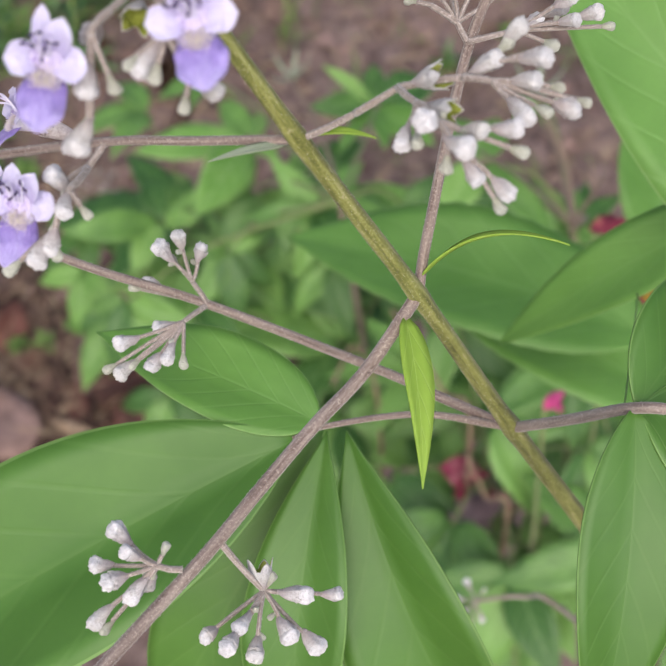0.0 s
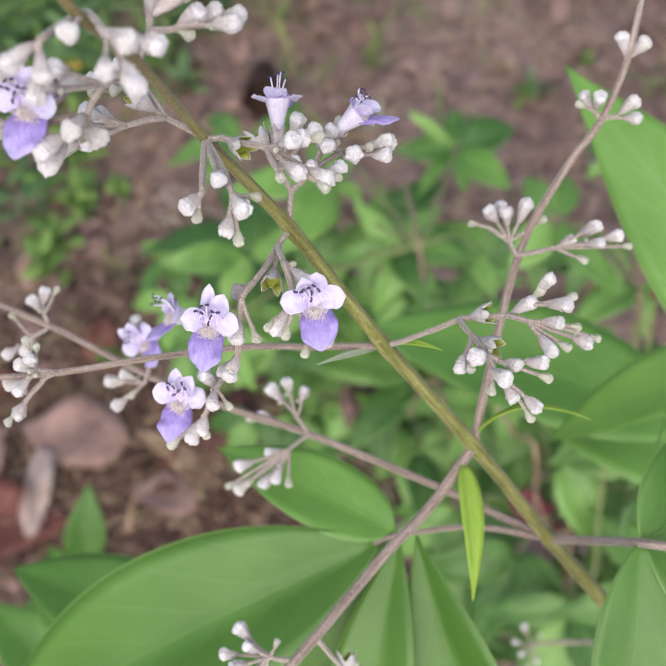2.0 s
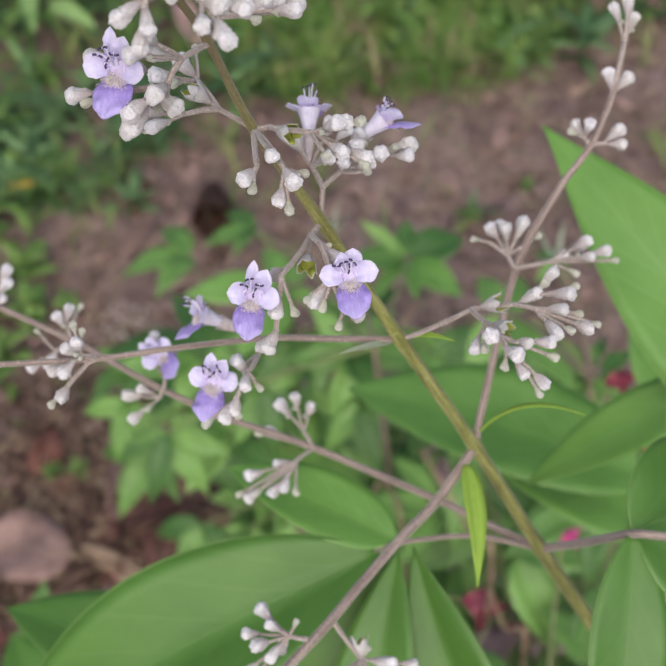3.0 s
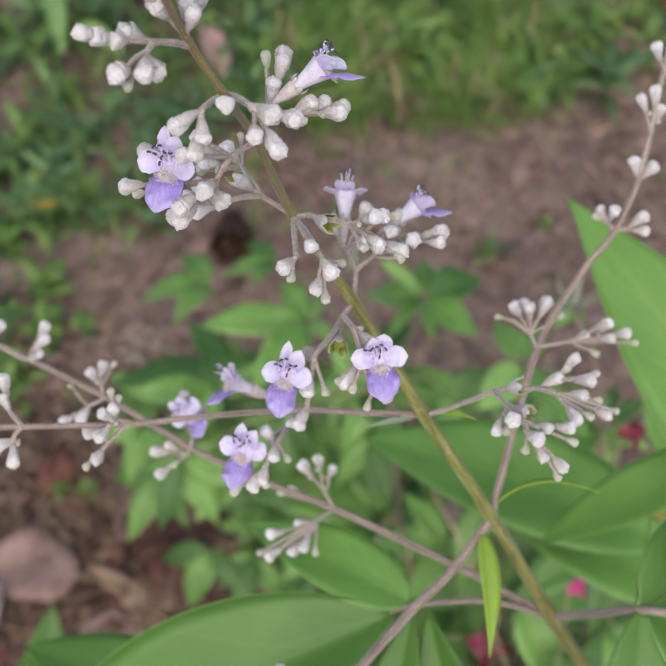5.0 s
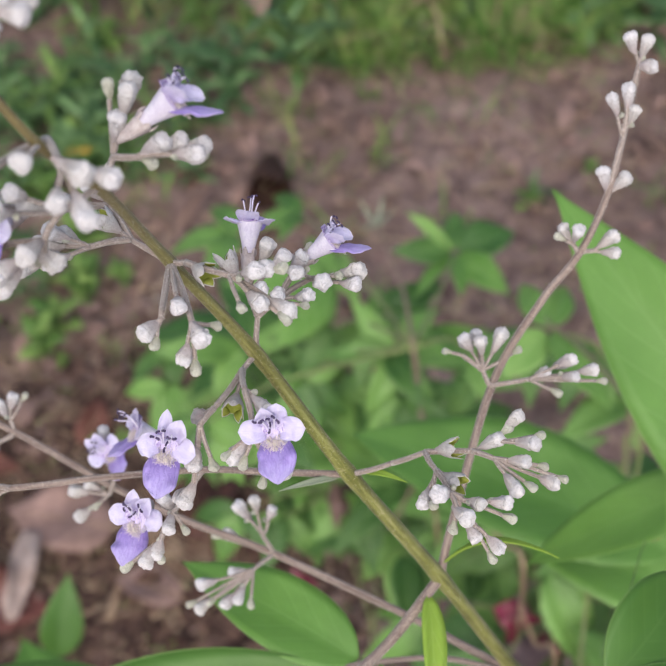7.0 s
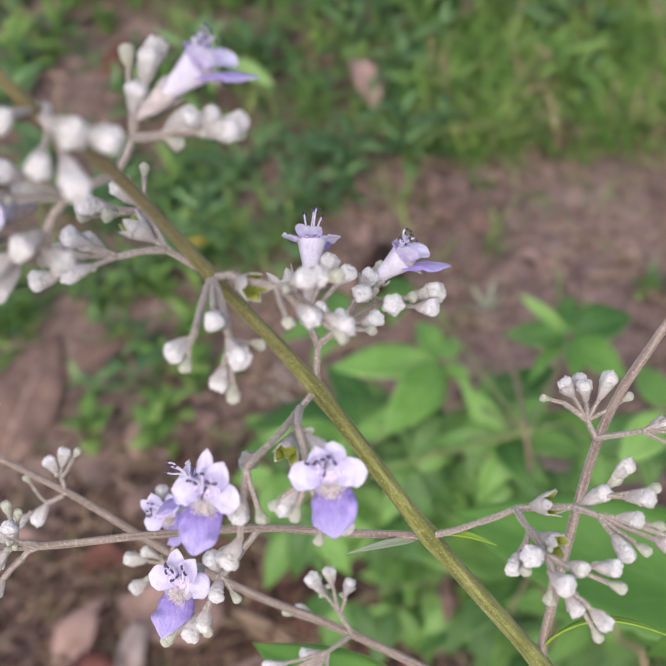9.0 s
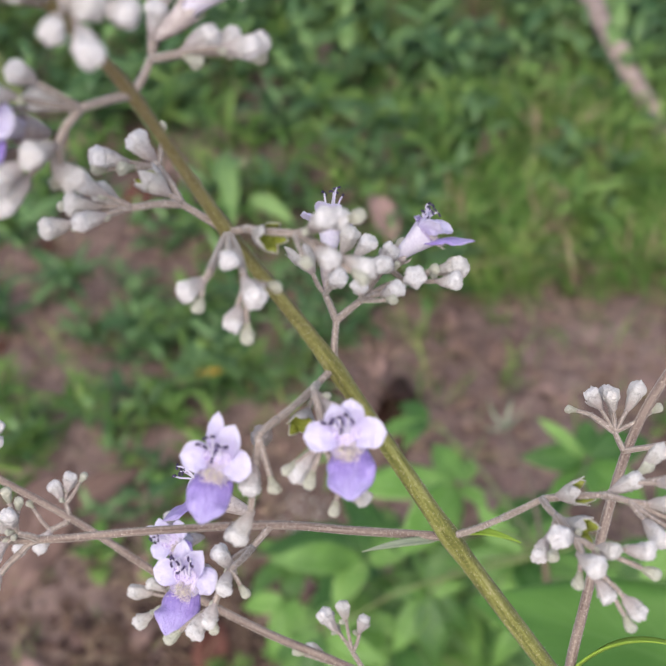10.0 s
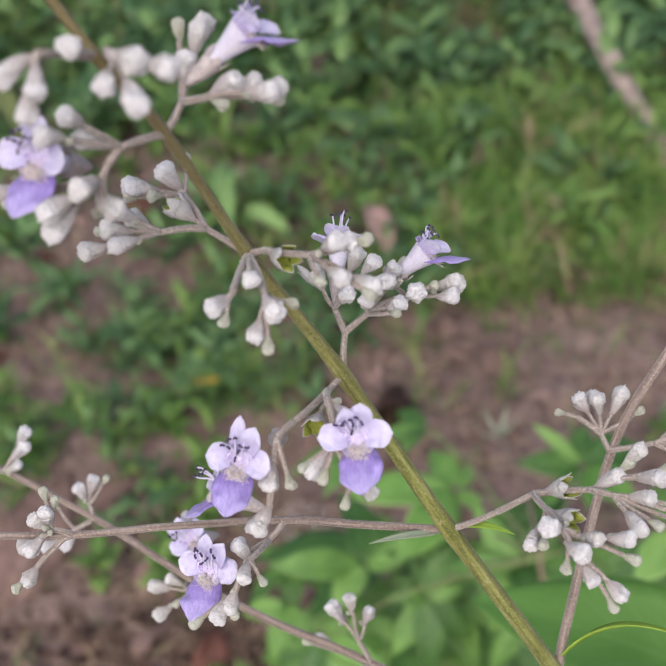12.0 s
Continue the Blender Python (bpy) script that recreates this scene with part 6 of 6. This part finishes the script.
def build_dark_crumbs():
    """Dark brown flakes and crumbs, thickest round one spot under the shrub."""
    verts, faces = [], []
    r = random.Random(45)
    for k in range(9500):
        x, y = -0.25 + r.gauss(0, 0.125), 0.67 + r.gauss(0, 0.095)
        s, a = r.uniform(0.003, 0.011), r.uniform(0, 6.283)
        c = Vector((x, y, lumps(x, y) + r.uniform(0.0, 0.004)))
        u = Vector((math.cos(a), math.sin(a), r.uniform(-0.5, 0.5))) * s
        v = Vector((-math.sin(a), math.cos(a), r.uniform(-0.5, 0.5))) * s * r.uniform(0.3, 0.8)
        h = Vector((0, 0, s * r.uniform(0.15, 0.5)))
        base = len(verts)
        verts.extend((c - u, c - v * r.uniform(0.6, 1.2), c + u, c + v, c + h))
        faces.extend([(base, base + 1, base + 4), (base + 1, base + 2, base + 4), (base + 2, base + 3, base + 4), (base + 3, base, base + 4), (base + 3, base + 2, base + 1, base)])
    me = bpy.data.meshes.new("leaf_mould")
    me.from_pydata(verts, [], faces)
    me.materials.append(M_DARK_CRUMBS)
    tagged(new("leaf_mould", me), "dark brown crumbs and flakes on the soil under the shrub", "leaf mould", "", "stuff")


def build_clods():
    verts, faces = [], []
    r = random.Random(41)
    for k in range(5200):
        x, y = r.uniform(-0.8, 0.6), r.uniform(0.4, 1.75)
        s = min(0.014, 0.0022 * math.exp(r.gauss(0, 0.7)))
        c = Vector((x, y, lumps(x, y) + s * 0.3))
        base = len(verts)
        for d in ((1, 0, 0), (-1, 0, 0), (0, 1, 0), (0, -1, 0), (0, 0, 1), (0, 0, -1)):
            verts.append(c + Vector(d) * s * r.uniform(0.6, 1.3) + Vector((r.uniform(-1, 1), r.uniform(-1, 1), r.uniform(-1, 1))) * s * 0.35)
        for f in ((0, 2, 4), (2, 1, 4), (1, 3, 4), (3, 0, 4), (2, 0, 5), (1, 2, 5), (3, 1, 5), (0, 3, 5)):
            faces.append([base + i for i in f])
    me = bpy.data.meshes.new("soil_clods")
    me.from_pydata(verts, [], faces)
    me.materials.append(M_CLOD)
    tagged(new("soil_clods", me), "loose crumbs and small clods of brown earth", "soil", "", "stuff")


def build_grass(name, label, material, seed, share):
    verts, faces = [], []
    r = random.Random(seed)

    def one(p, a, ln, w, lean):
        d, s = Vector((math.cos(a), math.sin(a), 0)), Vector((-math.sin(a), math.cos(a), 0))
        base = len(verts)
        for i in range(5):
            t = i / 4
            c = p + d * (lean * ln * t * t) + Vector((0, 0, ln * (t - 0.42 * lean * t * t)))
            ww = w * (0.55 + 0.9 * t) * (1 - t) ** 0.6 if i < 4 else 0.00006
            verts.extend((c - s * ww, c + Vector((0, 0, -ww * 0.5)), c + s * ww))
        for i in range(4):
            for j in (0, 1):
                q = base + 3 * i + j
                faces.append((q, q + 1, q + 4, q + 3))

    tufts = [(r.uniform(-1.15, 0.75), r.uniform(1.02, 2.5)) for _ in range(3000)]
    tufts += [(r.gauss(-0.2, 1.1), 1.9 + abs(r.gauss(0, 0.9))) for _ in range(5200)]
    tall = [(r.uniform(-0.10, 0.34), r.uniform(1.31, 1.75)) for _ in range(400)]
    for x, y in tall:
        if r.random() < share and y > 1.33 + 0.05 * noise.noise(Vector((x * 14, 2, 0))) + 1.2 * max(0, x - 0.24):
            for k in range(r.randrange(6, 14)):
                px, py = x + r.gauss(0, 0.012), y + r.gauss(0, 0.012)
                one(Vector((px, py, lumps(px, py) - 0.003)), r.uniform(0, 6.283), r.uniform(0.04, 0.115), r.uniform(0.0010, 0.0030), r.uniform(0.3, 1.1))
    for x, y in tufts:
        if r.random() > share:
            continue
        g = green_zone(x, y)
        far = x < -1.0 or x > 0.7 or y > 2.25
        if r.random() > g * (0.85 if far else 0.60 if x > 0.0 and y < 1.75 else 0.40) + 0.03:
            continue
        for k in range(r.randrange(5, 13)):
            px, py = x + r.gauss(0, 0.014), y + r.gauss(0, 0.014)
            ln = r.uniform(0.03, 0.10) * (0.7 + 0.6 * g)
            one(Vector((px, py, (lumps(px, py) if not far else 0.0) - 0.003)), r.uniform(0, 6.283), ln, r.uniform(0.0009, 0.0026) * (2.6 if far else 1.0), r.uniform(0.2, 1.1))
    for k in range(int(420 * share)):
        x, y = r.uniform(-0.6, 0.5), r.uniform(0.5, 1.3)
        for j in range(r.randrange(1, 4)):
            one(Vector((x + r.gauss(0, 0.006), y + r.gauss(0, 0.006), lumps(x, y) - 0.002)), r.uniform(0, 6.283), r.uniform(0.008, 0.024), r.uniform(0.0006, 0.0013), r.uniform(0.3, 1.2))
    me = bpy.data.meshes.new(name)
    me.from_pydata(verts, [], faces)
    for p in me.polygons:
        p.use_smooth = True
    me.materials.append(material)
    tagged(new(name, me), label, "grass", "", "stuff")


def weed_kind(seed, leaves, size, high, slim, material):
    """A low broad-leaved weed: a leaning stem with leaves up it."""
    r = random.Random(seed)
    w = thing("weed", (0, 0, 0), "low broad-leaved green weed growing in the soil", "weed", "weeds along the path")
    lean = Vector((r.uniform(-0.5, 0.5), r.uniform(-0.5, 0.5), 1)).normalized() * high
    line = spline([(0, 0, -0.004), lean * 0.5 + Vector((r.gauss(0, 0.1), r.gauss(0, 0.1), 0)) * high * 0.5, lean], 5)
    bm = bmesh.new()
    tube(bm, line, 0.0014, 0.0008, 5)
    part("stem", bm, material, w)
    for k in range(leaves):
        t = (k + 0.6) / leaves
        p = line[min(len(line) - 1, int(t * (len(line) - 1)))]
        a = 2.4 * k + r.uniform(-0.4, 0.4)
        d = Vector((math.cos(a), math.sin(a), r.uniform(0.0, 0.7))).normalized()
        ln = size * r.uniform(0.7, 1.2) * (1.1 - 0.35 * t)
        bm = bmesh.new()
        blade(bm, p, p + d * ln, Vector((0, 0, 1)) - d * 0.3, ln * slim * r.uniform(0.85, 1.15), r.uniform(0.04, 0.16), r.uniform(0.1, 0.4), 8, (0.7, 0.9), 0, 0.08, 0.0003, 0, 2)
        part("leaf", bm, material, w)
    return w


def build_weeds():
    r = random.Random(61)
    kinds = [weed_kind(1, 9, 0.052, 0.07, 0.25, M_WEED), weed_kind(2, 11, 0.047, 0.09, 0.20, M_WEED), weed_kind(3, 7, 0.034, 0.04, 0.52, M_WEED_PALE), weed_kind(4, 12, 0.054, 0.11, 0.20, M_WEED_PALE), weed_kind(5, 9, 0.052, 0.07, 0.28, M_WEED)]
    spots = [(-0.39, 1.43, 3, 1.3), (-0.42, 1.57, 0, 1.4), (-0.35, 1.54, 2, 1.6), (-0.376, 0.984, 2, 1.2), (-0.41, 0.96, 0, 1.0), (-0.34, 0.95, 2, 0.9), (0.366, 1.427, 2, 1.2), (0.40, 1.44, 2, 1.0), (0.251, 1.133, 2, 0.45), (0.172, 1.088, 2, 0.7), (0.19, 1.09, 0, 0.5), (-0.384, 1.198, 0, 1.1), (-0.34, 1.20, 1, 1.0), (-0.43, 1.12, 1, 1.0), (-0.36, 1.27, 0, 1.1), (-0.29, 1.25, 1, 1.0), *NEAR_WEEDS, *PATCH_WEEDS, (-0.30, 0.76, 2, 0.5), (-0.27, 0.75, 2, 0.55), (-0.36, 0.86, 2, 0.4)]
    fixed = len(spots)
    while len(spots) < fixed + 22:
        x, y = r.uniform(-0.72, -0.34), r.uniform(0.98, 1.30)
        if noise.noise(Vector((x * 9, y * 9, 5))) > -0.12:
            spots.append((x, y, r.randrange(5), r.uniform(0.7, 1.2)))
    while len(spots) < fixed + 62:
        spots.append((r.uniform(-0.55, -0.17), r.uniform(1.12, 1.38), (0, 1, 4, 1)[r.randrange(4)], r.uniform(0.6, 1.05)))
    fixed = len(spots)
    while len(spots) < 680:
        x, y = r.uniform(-1.15, 0.65), r.uniform(1.05, 2.0) + abs(r.gauss(0, 0.25))
        if r.random() < green_zone(x, y) * (1.0 if x < -0.1 or y > 1.6 else 0.45):
            spots.append((x, y, r.randrange(5), r.uniform(0.7, 1.5)))
    spots = spots[:fixed] + sorted(spots[fixed:], key=lambda q: q[1] + 0.25 * abs(q[0] + 0.2))
    for x, y, k, s in spots[:285]:
        c = copy_thing(kinds[k], pose(x, y, lumps(x, y) - 0.002, r.uniform(-12, 12), r.uniform(-12, 12), r.uniform(0, 360)))
        c.scale = (s, s, s)
    bm = bmesh.new()
    for x, y, k, s in spots[285:]:
        foot = Vector((x, y, lumps(x, y)))
        for j in range(9):
            a = 2.4 * j + r.uniform(-0.5, 0.5)
            d = Vector((math.cos(a), math.sin(a), r.uniform(0.1, 0.8))).normalized()
            p = foot + Vector((r.gauss(0, 0.008), r.gauss(0, 0.008), r.uniform(0, 0.06) * s))
            ln = s * r.uniform(0.03, 0.055)
            blade(bm, p, p + d * ln, Vector((0, 0, 1)) - d * 0.3, ln * r.uniform(0.28, 0.5), r.uniform(0.04, 0.16), r.uniform(0.1, 0.4), 4, (0.7, 0.9), 0, 0.08, 0.0003, 0, 2)
    tagged(part("weed_carpet", bm, M_CARPET, None), "dense low green weeds beyond the path", "weeds", "", "stuff")
    for k in kinds:
        for o in (*k.children_recursive, k):
            bpy.data.objects.remove(o)


def build_accents():
    """The few coloured leaves low among the shrubs."""
    for place, way, face, w, mat, label in ACCENTS:
        bm = bmesh.new()
        p = Vector(place)
        blade(bm, p, p + Vector(way), face, w, 0.04, 0.45, 6, (0.45, 0.7), 0.16, 0.6, 0.0004, 0, 2, 0.6)
        stalk = Vector((p.x + 0.02, p.y + 0.03, lumps(p.x + 0.02, p.y + 0.03) - 0.005))
        ob = part("coloured_leaf", bm, mat, None)
        bm = bmesh.new()
        tube(bm, spline([stalk, (stalk + p) / 2 + Vector((0.01, 0, 0)), p], 6), 0.0012, 0.0008, 5)
        part("leaf_stalk", bm, M_PETIOLE, ob, "thin greenish stalk")
        tagged(ob, label, "leaf", "coloured leaves among the shrubs")

    bm = bmesh.new()
    p, q, node = Vector(MAGENTA_LEAF[0]), Vector(MAGENTA_LEAF[1]), Vector(MAGENTA_LEAF[3])
    blade(bm, p, q, MAGENTA_LEAF[2], 0.0042, 0.04, 0.45, 6, (0.45, 0.7), 0.2, 0.6, 0.0003, 0, 2, 0.6)
    ob = part("red_leaf", bm, M_RED_BRIGHT, None)
    bm = bmesh.new()
    # stalk added as a support; its pale green offsets the shade it hangs in
    tube(bm, spline([node, (node + p) / 2 + Vector((0.002, 0.006, 0)), p], 6), 0.00014, 0.00012, 5)
    part("leaf_stalk", bm, M_PALE, ob, "thread-thin pale green stalk")
    bm = bmesh.new()
    blade(bm, Vector(YELLOW_EDGE[0]), Vector(YELLOW_EDGE[1]), MAGENTA_LEAF[2], 0.0017, 0.05, 0.5, 5, (0.45, 0.7), 0.2, 0.6, 0.0003, 0, 2, 0.6)
    part("leaf_edge", bm, M_YELLOW, ob, "yellow faded leaf edge")
    tagged(ob, "small magenta-red leaf with a yellow edge on the shrub", "leaf", "coloured leaves among the shrubs")


def dry_stick():
    bm = bmesh.new()
    tube(bm, spline(STICK, 8), 0.017, 0.012, 10, 0.08, [Vector(STICK[1])])
    for v in bm.verts:
        v.co += Vector((noise.noise(v.co * 40), noise.noise(v.co * 40 + Vector((5, 0, 0))), noise.noise(v.co * 25))) * 0.004
    tagged(part("dry_stick", bm, M_BARKSTRIP, None), "thick pale dry stick lying across the weeds", "stick")


def pale_leaves():
    """Three lone leaves standing clear of the weeds, two pale green and one yellow."""
    for base, tip, w, mat, label in LONE:
        bm = bmesh.new()
        b = Vector(base)
        blade(bm, base, tip, (0.1, -0.5, 0.85), w, 0.06, 0.3, 12, (0.55, 0.8), 0.02, 0.1, 0.0004, 0, 4)
        foot = Vector((b.x, b.y + 0.02, lumps(b.x, b.y + 0.02) - 0.004))
        tube(bm, spline([foot, (foot + b) / 2 + Vector((0.006, 0, 0)), b], 5), 0.0012, 0.0009, 5)
        tagged(part("weed_leaf", bm, mat, None), label, "leaf")


def ground_details():
    """Single finds on the soil under the shrub."""
    dead_leaf((*RED_LEAF[0], 0.012), RED_LEAF[1], 0.125, 0.085, 6, 0.05, M_WINE, "broad wine-red fallen leaf lying flat on the soil")
    bm = bmesh.new()
    a, b = (Vector(q) for q in GREY_STRIP)
    lift = Vector((0, 0, 0.022))
    blade(bm, a + lift, b + lift, (0.1, -0.2, 1), 0.026, 0.10, 0.7, 14, (0.3, 0.35), 0.06, 0.5, 0.0012, 0, 6, 0.6)
    for v in bm.verts:
        v.co.z += 0.004 * noise.noise(v.co * 60)
    tagged(part("bark_strip", bm, M_BARKSTRIP, None), "curled grey strip of dead bark on fallen leaves", "bark")
    a, b = (Vector(q) for q in STRAW_BUNDLE)
    r = random.Random(77)
    bundle = thing("straw_bundle", (a.x, a.y, 0), "small sheaf of broken yellow straw on the soil", "straw")
    side = Vector((-(b - a).y, (b - a).x, 0)).normalized()
    for k in range(11):
        p = a + side * r.gauss(0, 0.004) + (b - a) * r.uniform(-0.1, 0.12) + Vector((0, 0, r.uniform(0.010, 0.020)))
        q = b + side * r.gauss(0, 0.011) + (b - a) * r.uniform(-0.35, 0.05) + Vector((0, 0, r.uniform(0.010, 0.024)))
        bm = bmesh.new()
        tube(bm, spline([p, (p + q) / 2 + side * r.gauss(0, 0.003), q], 4), r.uniform(0.0010, 0.0022), 0.0009, 5)
        part("straw", bm, M_STRAW, bundle)
    verts, faces = [], []
    for k in range(46):
        x, y = LICHEN[0] + r.gauss(0, 0.026), LICHEN[1] + r.gauss(0, 0.020)
        s = r.uniform(0.0012, 0.0034)
        c, base = Vector((x, y, lumps(x, y) + s * 0.6)), len(verts)
        for d in ((1, 0, 0), (-1, 0, 0), (0, 1, 0), (0, -1, 0), (0, 0, 1), (0, 0, -1)):
            verts.append(c + Vector(d) * s * r.uniform(0.6, 1.3))
        for f in ((0, 2, 4), (2, 1, 4), (1, 3, 4), (3, 0, 4), (2, 0, 5), (1, 2, 5), (3, 1, 5), (0, 3, 5)):
            faces.append([base + i for i in f])
    me = bpy.data.meshes.new("pale_crumbs")
    me.from_pydata(verts, [], faces)
    me.materials.append(M_LICHEN)
    tagged(new("pale_crumbs", me), "scattered whitish dried blossom crumbs on the soil", "crumbs", "", "stuff")
    for line in DRY_STALKS:
        bm = bmesh.new()
        pts = [Vector(q) for q in line]
        foot = Vector((pts[-1].x, pts[-1].y + 0.05, lumps(pts[-1].x, pts[-1].y + 0.05) - 0.005))
        tube(bm, spline([*pts, foot], 8), 0.0008, 0.0016, 6)
        tagged(part("dry_stalk", bm, M_STRAW, None), "thin tan dry stalk rising among the young shrubs", "stalk", "dry stalks")
    for a, b, rad in TWIGS:
        bm = bmesh.new()
        p, q = Vector(a), Vector(b)
        up = Vector((0, 0, 0.006))
        mid = (p + q) / 2
        p.z, q.z, mid.z = lumps(p.x, p.y), lumps(q.x, q.y), lumps(mid.x, mid.y)
        bend = Vector((0.006, 0.008, 0.002))
        tube(bm, spline([p + up, mid + up + bend, q + up], 8), rad, rad * 0.6, 6)
        tagged(part("fallen_twig", bm, M_STRAW, None), "dry pale twig lying on the soil", "twig", "fallen twigs")


ground_details()
dry_stick()
pale_leaves()
build_straw()
build_clods()
build_dark_crumbs()
build_grass("grass", "yellow-green grass growing along the trodden path", M_GRASS, 51, 1.0)
build_grass("dry_grass", "straw-coloured dead grass among the green weeds", M_STRAW, 52, 0.12)
build_weeds()
build_accents()
